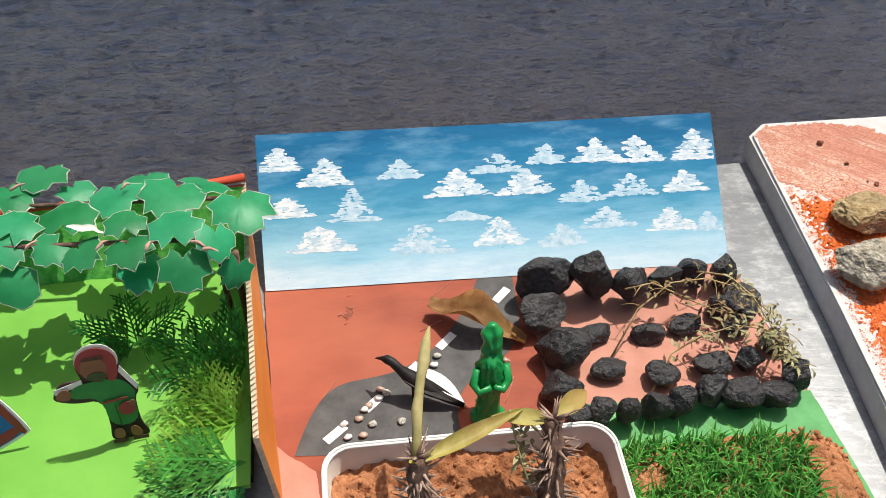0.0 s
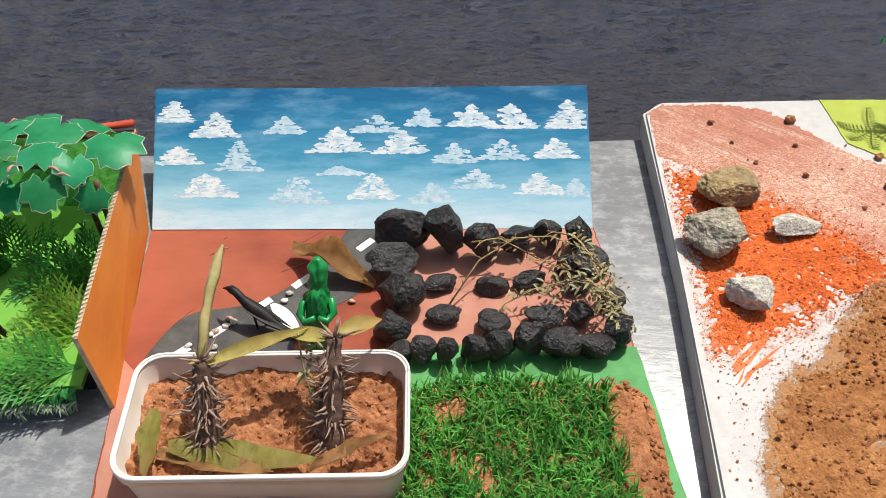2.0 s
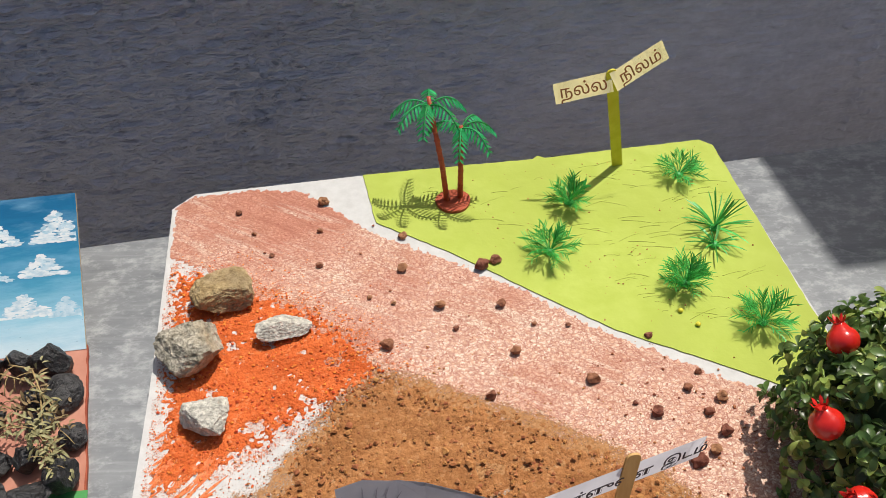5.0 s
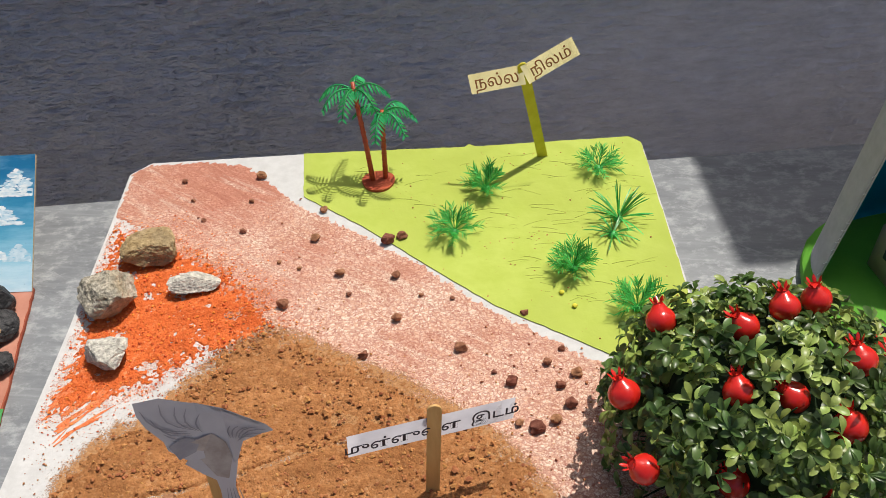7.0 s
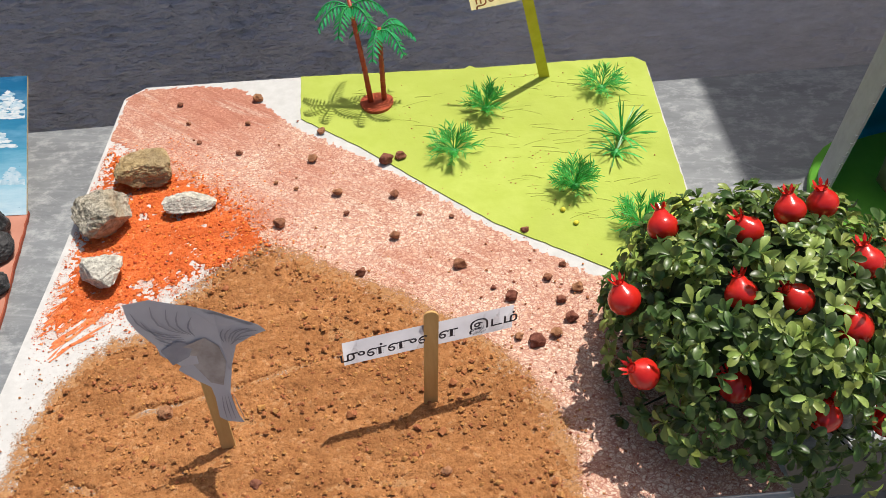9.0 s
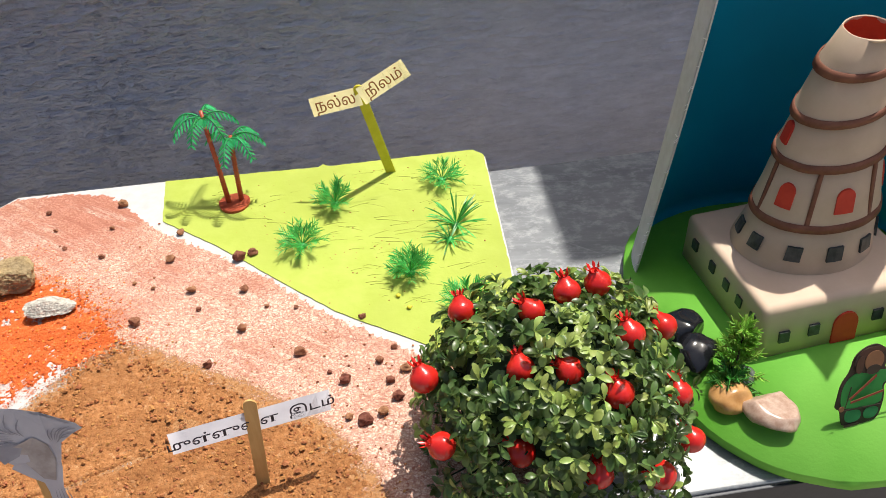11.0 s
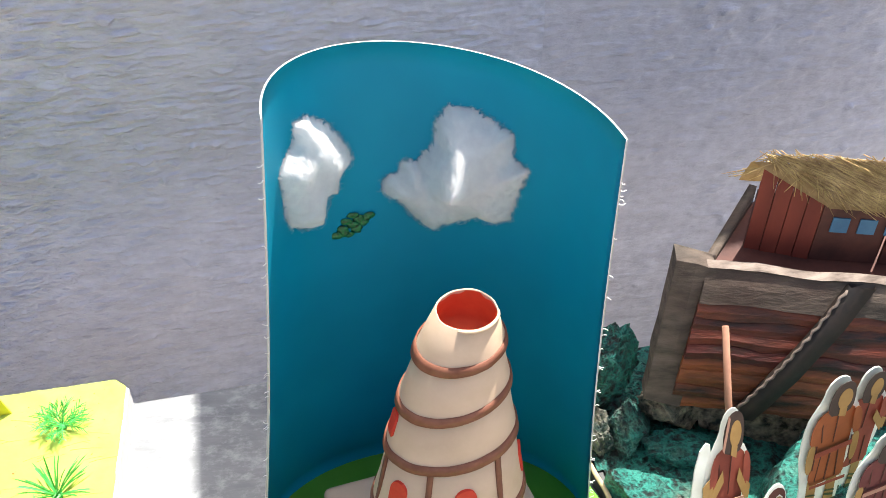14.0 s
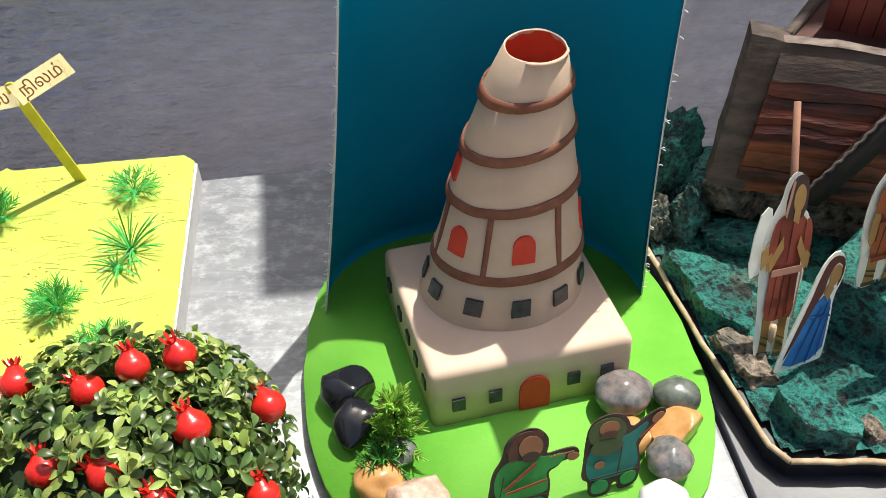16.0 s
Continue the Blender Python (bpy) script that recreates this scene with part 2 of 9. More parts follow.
def earth(name, dark, mid, pale, scale, rough=0.95):
    """Crumbly earth: each crumb its own tone, with pale specks and fine relief."""
    m, nt, b = nodes_of(name)
    dist, tone = cells(nt, scale, 0.8)
    sep = nt.nodes.new("ShaderNodeSeparateColor")
    nt.links.new(tone, sep.inputs[0])
    col = ramp(nt, sep.outputs[0], [(0.0, dark), (0.55, mid), (0.93, mid), (1.0, pale)])
    col = blend(nt, 0.5, col, ramp(nt, noise_node(nt, scale * 0.45, 7, (1, 1, 1), 0.75), [(0.34, dark), (0.55, mid), (0.72, pale)]))
    col = blend(nt, ramp(nt, noise_node(nt, scale * 0.07, 6, (0.6, 1.4, 1), 0.65), [(0.42, (0, 0, 0)), (0.66, (0.6, 0.6, 0.6))]), col, tuple(k * 0.8 for k in dark))
    nt.links.new(col, b.inputs["Base Color"])
    b.inputs["Roughness"].default_value, b.inputs["Specular IOR Level"].default_value = rough, 0.1
    first = relief(nt, b, calc(nt, "SUBTRACT", 1.0, dist), 0.8, 0.0010)
    relief(nt, b, noise_node(nt, scale * 0.8, 7, (1, 1, 1), 0.75), 0.9, 0.0020, first)
    return m


table_paint = surface("navy_table_paint", (0.010, 0.012, 0.022), (0.02, 0.022, 0.034), 40, 0.4, 0.15)
concrete = surface("sandy_yard", (0.33, 0.295, 0.26), (0.45, 0.405, 0.355), 12, 0.9, 0.5, 60, 0.002)
foam_white = surface("white_foam", (0.50, 0.49, 0.48), (0.57, 0.56, 0.55), 90, 0.75, 0.25, 400, 0.0004)
card_edge = surface("card_edge", (0.42, 0.33, 0.22), (0.6, 0.5, 0.36), 200, 0.85, 0.3)
terracotta = surface("terracotta_poster_paint", (0.215, 0.040, 0.018), (0.335, 0.070, 0.031), 30, 0.7, 0.5, 160, 0.0006, (0.5, 1.3, 1), dirt=(0.37, 0.10, 0.05))
salmon = surface("salmon_poster_paint", (0.42, 0.175, 0.12), (0.50, 0.23, 0.165), 30, 0.7, 0.3, 160, 0.0004, dirt=(0.38, 0.135, 0.085))
road_paint = surface("grey_road_paint", (0.055, 0.052, 0.052), (0.10, 0.095, 0.092), 60, 0.75, 0.25, 200, 0.0003)
dash_paint = surface("white_road_paint", (0.72, 0.72, 0.7), (0.82, 0.82, 0.8), 80, 0.7, 0.1)
green_paint = surface("green_board_paint", (0.05, 0.24, 0.06), (0.09, 0.34, 0.10), 30, 0.6, 0.15, 160, 0.0003)
coal = surface("black_coal", (0.012, 0.0115, 0.012), (0.050, 0.047, 0.049), 150, 0.48, 1.0, 240, 0.0030, spec=0.5, vary=0.25)
soil_red = earth("red_soil", (0.25, 0.090, 0.038), (0.53, 0.235, 0.112), (0.70, 0.40, 0.22), 300)
soil_brown = earth("brown_soil", (0.275, 0.108, 0.038), (0.47, 0.213, 0.084), (0.66, 0.39, 0.20), 360)
sand_orange = earth("orange_sand", (0.56, 0.10, 0.024), (0.76, 0.175, 0.05), (0.86, 0.40, 0.20), 420)
orange_crayon = surface("orange_crayon", (0.56, 0.10, 0.02), (0.72, 0.26, 0.11), 300, 0.8, 0.3, 500, 0.0004)
clod = surface("soil_clod", (0.19, 0.075, 0.045), (0.36, 0.165, 0.10), 200, 0.95, 0.6, 500, 0.001, spec=0.1, vary=0.3)
rock_grey = surface("grey_rock", (0.20, 0.18, 0.135), (0.58, 0.52, 0.42), 150, 0.9, 1.0, 300, 0.0030, dirt=(0.40, 0.31, 0.19))
rock_pale = surface("pale_rock", (0.34, 0.32, 0.28), (0.70, 0.66, 0.58), 200, 0.9, 1.0, 380, 0.0025)
rock_tan = surface("tan_rock", (0.24, 0.16, 0.07), (0.54, 0.40, 0.21), 150, 0.9, 1.0, 300, 0.003, dirt=(0.22, 0.17, 0.11))
lime_paper = surface("lime_paper", (0.39, 0.465, 0.070), (0.44, 0.515, 0.095), 40, 0.8, 0.4, 26, 0.0022, dirt=(0.36, 0.42, 0.065))
plastic_white = surface("white_plastic", (0.74, 0.72, 0.68), (0.82, 0.80, 0.76), 14, 0.38, 0.08, 60, 0.0004, dirt=(0.66, 0.58, 0.50))
plastic_stained = surface("mud_stained_plastic", (0.62, 0.53, 0.45), (0.74, 0.67, 0.60), 26, 0.45, 0.15, 80, 0.0004, (1, 1, 0.5), dirt=(0.50, 0.36, 0.26))
stem_brown = surface("dry_stem", (0.05, 0.026, 0.018), (0.18, 0.105, 0.075), 150, 0.8, 0.8, 300, 0.001)
thorn_grey = surface("thorn", (0.15, 0.085, 0.06), (0.42, 0.30, 0.23), 110, 0.7, 0.2)
leaf_yellow = surface("yellowing_leaf", (0.29, 0.26, 0.05), (0.46, 0.41, 0.11), 70, 0.55, 0.7, 110, 0.0014, (1, 0.4, 1), lit=0.15, dirt=(0.34, 0.22, 0.075))
leaf_dry = surface("dry_brown_leaf", (0.27, 0.125, 0.042), (0.50, 0.285, 0.11), 50, 0.65, 0.5, 130, 0.001, lit=0.12)
stalk_green = surface("wilting_stalk", (0.28, 0.24, 0.08), (0.52, 0.44, 0.20), 60, 0.55, 0.3, 120, 0.0005)
twig_tan = surface("dry_twig", (0.30, 0.20, 0.08), (0.46, 0.34, 0.16), 90, 0.8, 0.3)
grass_green = surface("grass_blade", (0.05, 0.22, 0.03), (0.18, 0.47, 0.09), 60, 0.45, 0.1, lit=0.35, vary=0.5, island=True)
plastic_green = surface("plastic_leaf", (0.035, 0.32, 0.045), (0.12, 0.56, 0.12), 60, 0.36, 0.1, lit=0.35, vary=0.45, island=True)
palm_green = surface("palm_plastic", (0.02, 0.30, 0.085), (0.07, 0.50, 0.17), 60, 0.45, 0.1, lit=0.2, spec=0.25, vary=0.3, island=True)
palm_red = surface("palm_trunk_plastic", (0.36, 0.055, 0.022), (0.50, 0.10, 0.045), 90, 0.4, 0.3)
wood_stick = surface("wooden_stick", (0.52, 0.30, 0.10), (0.66, 0.42, 0.17), 70, 0.7, 0.25, 160, 0.0003, (1, 1, 0.15))
stick_lime = surface("lime_painted_stick", (0.62, 0.54, 0.03), (0.72, 0.64, 0.06), 60, 0.6, 0.2)
paper_white = surface("white_paper", (0.52, 0.50, 0.545), (0.60, 0.58, 0.625), 30, 0.85, 0.1, 200, 0.0002, lit=0.12)
paper_cream = surface("cream_paper", (0.66, 0.60, 0.34), (0.74, 0.68, 0.42), 30, 0.85, 0.1, 200, 0.0002, lit=0.25)
ink = surface("blue_black_ink", (0.02, 0.02, 0.035), (0.03, 0.03, 0.05), 80, 0.6, 0)
ink_red = surface("red_ink", (0.40, 0.15, 0.06), (0.48, 0.20, 0.09), 80, 0.6, 0)
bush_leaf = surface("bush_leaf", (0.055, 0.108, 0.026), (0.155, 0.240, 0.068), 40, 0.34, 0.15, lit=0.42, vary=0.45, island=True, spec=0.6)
# yellower, paler leaf colour that stands for leaves in the sun
bush_lime_lit = surface("bush_leaf_lime_lit", (0.23, 0.31, 0.06), (0.37, 0.45, 0.13), 40, 0.35, 0.15, lit=0.25, vary=0.3, island=True)
# near-black, so the bush's inner shade lies in the colour
bush_core = surface("bush_inner_shade", (0.008, 0.02, 0.006), (0.02, 0.04, 0.012), 60, 0.9, 0.4)
pom_red = surface("glossy_red_fruit", (0.50, 0.010, 0.009), (0.68, 0.030, 0.018), 40, 0.20, 0.12, 90, 0.0006, spec=0.6)
disc_green = surface("green_foam_sheet", (0.12, 0.40, 0.03), (0.16, 0.48, 0.045), 18, 0.75, 0.3, 250, 0.0006, dirt=(0.20, 0.48, 0.07))
clay_cream = surface("cream_card", (0.53, 0.385, 0.265), (0.63, 0.475, 0.345), 20, 0.7, 0.2, 120, 0.0005, dirt=(0.55, 0.38, 0.24))
clay_white = surface("white_card_box", (0.60, 0.44, 0.32), (0.68, 0.51, 0.385), 16, 0.7, 0.15, 120, 0.0004)
brown_band = surface("brown_card_band", (0.16, 0.055, 0.03), (0.22, 0.085, 0.05), 90, 0.7, 0.3)
red_card = surface("red_card", (0.52, 0.030, 0.015), (0.60, 0.05, 0.022), 60, 0.65, 0.1)
tower_inside = surface("orange_card_inside", (0.46, 0.055, 0.02), (0.54, 0.085, 0.03), 40, 0.7, 0.1)
slate = surface("dark_window_card", (0.02, 0.024, 0.026), (0.06, 0.066, 0.068), 120, 0.4, 0.3)
sky_card, nt, b = nodes_of("blue_craft_sheet")
nt.links.new(ramp(nt, noise_node(nt, 9, 3), [(0.3, (0.0, 0.205, 0.33)), (0.7, (0.0, 0.25, 0.395))]), b.inputs["Base Color"])
b.inputs["Roughness"].default_value, b.inputs["Specular IOR Level"].default_value = 0.6, 0.2
relief(nt, b, noise_node(nt, 300, 3), 0.1, 0.0002)
cotton = surface("white_cotton", (0.86, 0.86, 0.87), (0.93, 0.93, 0.93), 120, 1.0, 0.6, 260, 0.002, spec=0.05, lit=0.5)
pebble_black = surface("polished_black_pebble", (0.006, 0.006, 0.008), (0.018, 0.018, 0.022), 40, 0.14, 0.1, spec=0.6)
pebble_grey = surface("polished_grey_pebble", (0.07, 0.085, 0.085), (0.22, 0.20, 0.19), 110, 0.22, 0.15, spec=0.5, dirt=(0.22, 0.12, 0.10))
pebble_olive = surface("polished_olive_pebble", (0.06, 0.075, 0.06), (0.16, 0.18, 0.15), 80, 0.25, 0.1, spec=0.5)
pebble_amber = surface("polished_amber_pebble", (0.42, 0.20, 0.06), (0.58, 0.34, 0.14), 50, 0.22, 0.1, spec=0.5)
pebble_pink = surface("polished_pink_pebble", (0.36, 0.22, 0.16), (0.52, 0.38, 0.30), 160, 0.3, 0.15, spec=0.5)
pebble_white = surface("polished_white_pebble", (0.62, 0.61, 0.58), (0.74, 0.73, 0.70), 40, 0.22, 0.1, spec=0.5)
orange_card = surface("orange_painted_card", (0.60, 0.17, 0.02), (0.72, 0.24, 0.035), 26, 0.7, 0.2, 140, 0.0003, (1, 0.4, 1))
red_card_box = surface("red_painted_card", (0.44, 0.05, 0.02), (0.54, 0.075, 0.03), 30, 0.7, 0.2)
box_green = surface("bright_green_paper", (0.13, 0.36, 0.04), (0.17, 0.42, 0.055), 20, 0.75, 0.1, 200, 0.0002)
vine_leaf = surface("printed_vine_leaf", (0.028, 0.35, 0.13), (0.06, 0.47, 0.20), 35, 0.40, 0.25, 80, 0.0008, lit=0.15, vary=0.22, dirt=(0.09, 0.46, 0.24), spec=0.5)
paper_edge = surface("white_cut_edge", (0.70, 0.72, 0.62), (0.78, 0.80, 0.72), 60, 0.8, 0.1)
toy_green = surface("green_toy_plastic", (0.008, 0.20, 0.045), (0.014, 0.27, 0.065), 50, 0.32, 0.2, 150, 0.0006)
crow_black = surface("black_toy_paint", (0.006, 0.005, 0.005), (0.022, 0.018, 0.018), 120, 0.55, 0.4, spec=0.3)
vine_dry = surface("dry_vine_leaf", (0.16, 0.10, 0.045), (0.30, 0.22, 0.11), 80, 0.75, 0.3, lit=0.1)
vine_olive = surface("olive_vine_leaf", (0.22, 0.20, 0.09), (0.40, 0.37, 0.19), 80, 0.75, 0.3, lit=0.1)
crumb_brown = surface("brown_crumb", (0.31, 0.122, 0.045), (0.49, 0.22, 0.09), 300, 0.95, 0.5, 900, 0.0006, spec=0.1, vary=0.18, island=True)
crumb_orange = surface("orange_crumb", (0.58, 0.11, 0.024), (0.80, 0.23, 0.065), 300, 0.95, 0.5, 900, 0.0006, spec=0.1, vary=0.25, island=True)
crumb_red = surface("red_crumb", (0.24, 0.075, 0.035), (0.42, 0.17, 0.09), 300, 0.95, 0.5, 900, 0.0006, spec=0.1, vary=0.4, island=True)
pencil = surface("soft_pencil", (0.26, 0.25, 0.29), (0.34, 0.33, 0.37), 80, 0.7, 0)
body_stick_shade = surface("bird_body_stick_shade", (0.32, 0.27, 0.25), (0.46, 0.41, 0.40), 90, 0.8, 0)

# ---- the setting: wall, ground, tables ----
FOAM = 0.028


WALL_FOOT = 0.34


def rough_wall(name, x0, x1, y, top, coarse, label):
    """A brushed, blistered wall face with real relief over a thick body."""
    dx, dz = coarse
    nx, nz = int((x1 - x0) / dx), int((top + WALL_FOOT) / dz)
    verts, faces = [], []
    for i in range(nx + 1):
        x = x0 + (x1 - x0) * i / nx
        for j in range(nz + 1):
            z = -WALL_FOOT + (top + WALL_FOOT) * j / nz
            ripple = noise.noise((x * 40, z * 165, 1)) + 0.3 * noise.noise((x * 22, z * 70, 31))
            worn = 1 - 0.66 * min(max((x - 0.85) / 0.35, 0), 1)
            h = 0.0125 * worn * max(ripple, -0.10) + 0.0040 * worn * noise.noise((x * 150, z * 215, 5)) + 0.003 * noise.noise((x * 6, z * 9, 8))
            spot = max(0.0, 1 - math.hypot((x - 0.658 - 0.3 * (z + 0.02)) / 0.075, (z + 0.005) / 0.16))
            flake = noise.noise((x * 90, z * 125, 3)) - 0.50 + 0.34 * min(spot * 1.6, 1)
            h += 0.0065 * min(max(flake, 0) * 6.0, 1) * min(spot * 3, 1)
            stray = noise.noise((x * 60, z * 70, 21)) + 0.6 * noise.noise((x * 9, z * 11, 27)) - 0.62
            h += 0.005 * min(max(stray, 0) * 5.0, 1)
            pit = noise.noise((x * 40, z * 60, 13)) - 0.5
            h += 0.012 * max(pit, 0)
            verts.append((x, y - h, z))
    for i in range(nx):
        for j in range(nz):
            a = i * (nz + 1) + j
            faces.append((a, a + nz + 1, a + nz + 2, a + 1))
    me = bpy.data.meshes.new(name)
    me.from_pydata(verts, [], faces)
    bm = bmesh.new()
    bm.from_mesh(me)
    bpy.data.meshes.remove(me)
    for f in bm.faces:
        f.smooth = True
    box(bm, (x0, y + 0.006, -0.75), (x1, y + 0.2, top))
    return solid(name, bm, wall_paint, label, kind="structure", smooth=False)


def keep_smooth(ob):
    me = ob.data
    me.polygons.foreach_set("use_smooth", [True] * len(me.polygons))


keep_smooth(rough_wall("wall_north", -0.75, 1.63, 1.106, 0.56, (0.0024, 0.0016), "mauve-grey painted parapet wall, brushed and blistered"))
# upper height is unseen, added to cast the shadow on the desk
keep_smooth(rough_wall("wall_north_high", 1.63, 3.0, 1.108, 1.375, (0.0042, 0.0032), "mauve-grey painted wall, heightened out of view to shade the desk"))
bm = bmesh.new()
box(bm, (-40, -40, -0.80), (40, 40, -0.75))
solid("ground", bm, concrete, "bare sandy yard ground", kind="structure", smooth=False)


def table(x0, x1, y0, y1, top, label, mat):
    t = thing("display_table", ((x0 + x1) / 2, (y0 + y1) / 2, -0.75), label, "table")
    bm = bmesh.new()
    box(bm, (x0, y0, -0.022), (x1, y1, top), bevel=0.003)
    part("tabletop", bm, mat, t)
    bm = bmesh.new()
    box(bm, (x0 + 0.012, y0 + 0.012, -0.10), (x1 - 0.012, y0 + 0.03, -0.0225))
    part("apron", bm, table_paint, t, "dark navy front apron", smooth=False)
    for lx in (x0 + 0.05, x1 - 0.05):
        for ly in (y0 + 0.05, y1 - 0.05):
            bm = bmesh.new()
            box(bm, (lx - 0.02, ly - 0.02, -0.75), (lx + 0.02, ly + 0.02, -0.0225), bevel=0.003)
            part("leg", bm, table_paint, t, smooth=False)
    bm = bmesh.new()
    box(bm, (x0, y0 - 0.004, -0.05), (x1, y0 - 0.0005, -0.002), bevel=0.001)
    part("edge_strip", bm, table_paint, t, "dark navy edge strip", smooth=False)
    return t


table(-0.62, 1.556, 0.392, 0.862, 0.0, "long desk with a scratched light grey laminate top", laminate)
table(1.560, 2.5, 0.385, 0.80, -0.002, "dark navy-topped desk beside the long one", table_paint)

# ---- road and coal model ----
road_model = thing("road_board", (0.275, 0.58, 0.0), "painted card board with a terracotta field, grey road and blue sky flap", "model")
bm = bmesh.new()
prism(bm, wobble([(0.064, 0.398), (0.505, 0.398), (0.482, 0.728), (0.057, 0.748)]), 0.0005, 0.004)
base_board = part("base_board", bm, terracotta, road_model, smooth=False)
bm = bmesh.new()
prism(bm, wobble([(0.066, 0.400), (0.102, 0.400), (0.090, 0.560), (0.061, 0.585)], amount=0.002), 0.004, 0.0044)
part("salmon_margin", bm, salmon, base_board, "paler salmon paint along the edge", smooth=False)
bm = bmesh.new()
prism(bm, wobble([(0.281, 0.585), (0.492, 0.56), (0.481, 0.727), (0.286, 0.735)], amount=0.002), 0.004, 0.0044)
part("stone_bed_paint", bm, salmon, base_board, "dusty salmon patch under the black stones", smooth=False)
bm = bmesh.new()
prism(bm, wobble([(0.285, 0.400), (0.504, 0.400), (0.494, 0.577), (0.292, 0.590)], amount=0.001), 0.0044, 0.0049)
part("green_strip", bm, green_paint, base_board, "green painted strip", smooth=False)


def road_half(s):
    """Left and right edge of the road at s from 0 (front) to 1 (sky)."""
    left = Vector((0.075, 0.575)).lerp(Vector((0.252, 0.732)), s)
    right = Vector((0.205, 0.560)).lerp(Vector((0.283, 0.732)), s)
    off = Vector((-0.016, 0.014)) * math.sin(2.2 * math.pi * s) * (1 - 0.5 * s)
    return left + off + Vector((0.006, 0.008)) * math.sin(9 * s), right + off


bm = bmesh.new()
rows = [[bm.verts.new((p.x, p.y, 0.0045)) for p in road_half(i / 40)] for i in range(41)]
for a, b in zip(rows, rows[1:]):
    bm.faces.new((a[0], a[1], b[1], b[0]))
part("road", bm, road_paint, base_board, "dark grey painted road curving to the sky", smooth=False)
for cx, cy, ang, ln in ((0.107, 0.590, 38, 0.020), (0.138, 0.613, 40, 0.016), (0.173, 0.641, 41, 0.018), (0.206, 0.667, 42, 0.020), (0.263, 0.711, 44, 0.019)):
    bm = bmesh.new()
    v = box(bm, (cx - ln / 2, cy - 0.0036, 0.0046), (cx + ln / 2, cy + 0.0036, 0.0051))
    turn(bm, v, (cx, cy, 0), ang)
    part("road_dash", bm, dash_paint, base_board, "white dash", smooth=False)
bm = bmesh.new()
rnd = random.Random(8)
for _ in range(16):
    a = rnd.uniform(0, 6.28)
    p = Vector((0.128 + rnd.gauss(0, 0.006), 0.708 + rnd.gauss(0, 0.005), 0.0046))
    tube(bm, [p, p + Vector((math.cos(a), math.sin(a), 0)) * rnd.uniform(0.003, 0.008)], 0.0003, 4)
for a, b in (((0.206, 0.690), (0.186, 0.680)), ((0.255, 0.624), (0.243, 0.600)), ((0.112, 0.640), (0.098, 0.622)), ((0.224, 0.735), (0.2, 0.715))):
    tube(bm, bent((*a, 0.0046), (*b, 0.0046), (0.001, 0.001, 0), 4), 0.0003, 4)
part("paint_scratch", bm, salmon, base_board, "pale scratches in the paint")

# sky flap, leaning back from the board's rear edge
sky_paint, nt, b = nodes_of("sky_poster_paint")
tc = nt.nodes.new("ShaderNodeTexCoord")
sep = nt.nodes.new("ShaderNodeSeparateXYZ")
nt.links.new(tc.outputs["Object"], sep.inputs[0])
rise = calc(nt, "ADD", calc(nt, "MULTIPLY", calc(nt, "SUBTRACT", sep.outputs[2], 0.005), 11.6),
            calc(nt, "MULTIPLY", calc(nt, "SUBTRACT", noise_node(nt, 22, 6, (0.22, 1, 1.8), 0.7), 0.5), 0.6))
col = ramp(nt, rise, [(0.02, (0.58, 0.72, 0.80)), (0.22, (0.30, 0.56, 0.69)), (0.46, (0.075, 0.31, 0.47)), (0.70, (0.022, 0.19, 0.36)), (1.0, (0.008, 0.105, 0.25))])
col = blend(nt, ramp(nt, noise_node(nt, 70, 4, (0.3, 1, 1)), [(0.46, (0, 0, 0)), (0.75, (0.5, 0.5, 0.5))]), col, (0.25, 0.48, 0.66))
col = blend(nt, ramp(nt, noise_node(nt, 420, 2), [(0.70, (0, 0, 0)), (0.78, (0.5, 0.5, 0.5))]), col, (0.05, 0.12, 0.22))
nt.links.new(col, b.inputs["Base Color"])
b.inputs["Roughness"].default_value, b.inputs["Specular IOR Level"].default_value = 0.7, 0.15
relief(nt, b, noise_node(nt, 240, 4, (0.3, 1, 1)), 0.5, 0.0005)
cloud_paint = surface("cloud_poster_paint", (0.40, 0.56, 0.66), (0.74, 0.78, 0.80), 150, 0.7, 0.4, 300, 0.0004, (0.5, 1, 1.4), spread=(0.34, 0.52))
cloud_thin = surface("thin_cloud_paint", (0.33, 0.53, 0.65), (0.62, 0.72, 0.78), 150, 0.7, 0.3, 300, 0.0003)
SKY_BL, SKY_BR, SKY_TL, SKY_TR = Vector((0.058, 0.742, 0.005)), Vector((0.481, 0.722, 0.005)), Vector((0.060, 0.857, 0.087)), Vector((0.485, 0.838, 0.089))
SKY_N = (SKY_BR - SKY_BL).cross(SKY_TL - SKY_BL).normalized()


def on_sky(u, v, h=0.0):
    sag = 0.002 * math.sin(math.pi * u) * v
    return SKY_BL.lerp(SKY_BR, u).lerp(SKY_TL.lerp(SKY_TR, u), v) + SKY_N * (h - sag)


bm = bmesh.new()
nu, nv = 24, 6
front = [[bm.verts.new(on_sky(i / nu, j / nv)) for j in range(nv + 1)] for i in range(nu + 1)]
back = [[bm.verts.new(on_sky(i / nu, j / nv, -0.003)) for j in range(nv + 1)] for i in range(nu + 1)]
for i in range(nu):
    for j in range(nv):
        bm.faces.new((front[i][j], front[i + 1][j], front[i + 1][j + 1], front[i][j + 1]))
        bm.faces.new((back[i][j + 1], back[i + 1][j + 1], back[i + 1][j], back[i][j])).material_index = 1
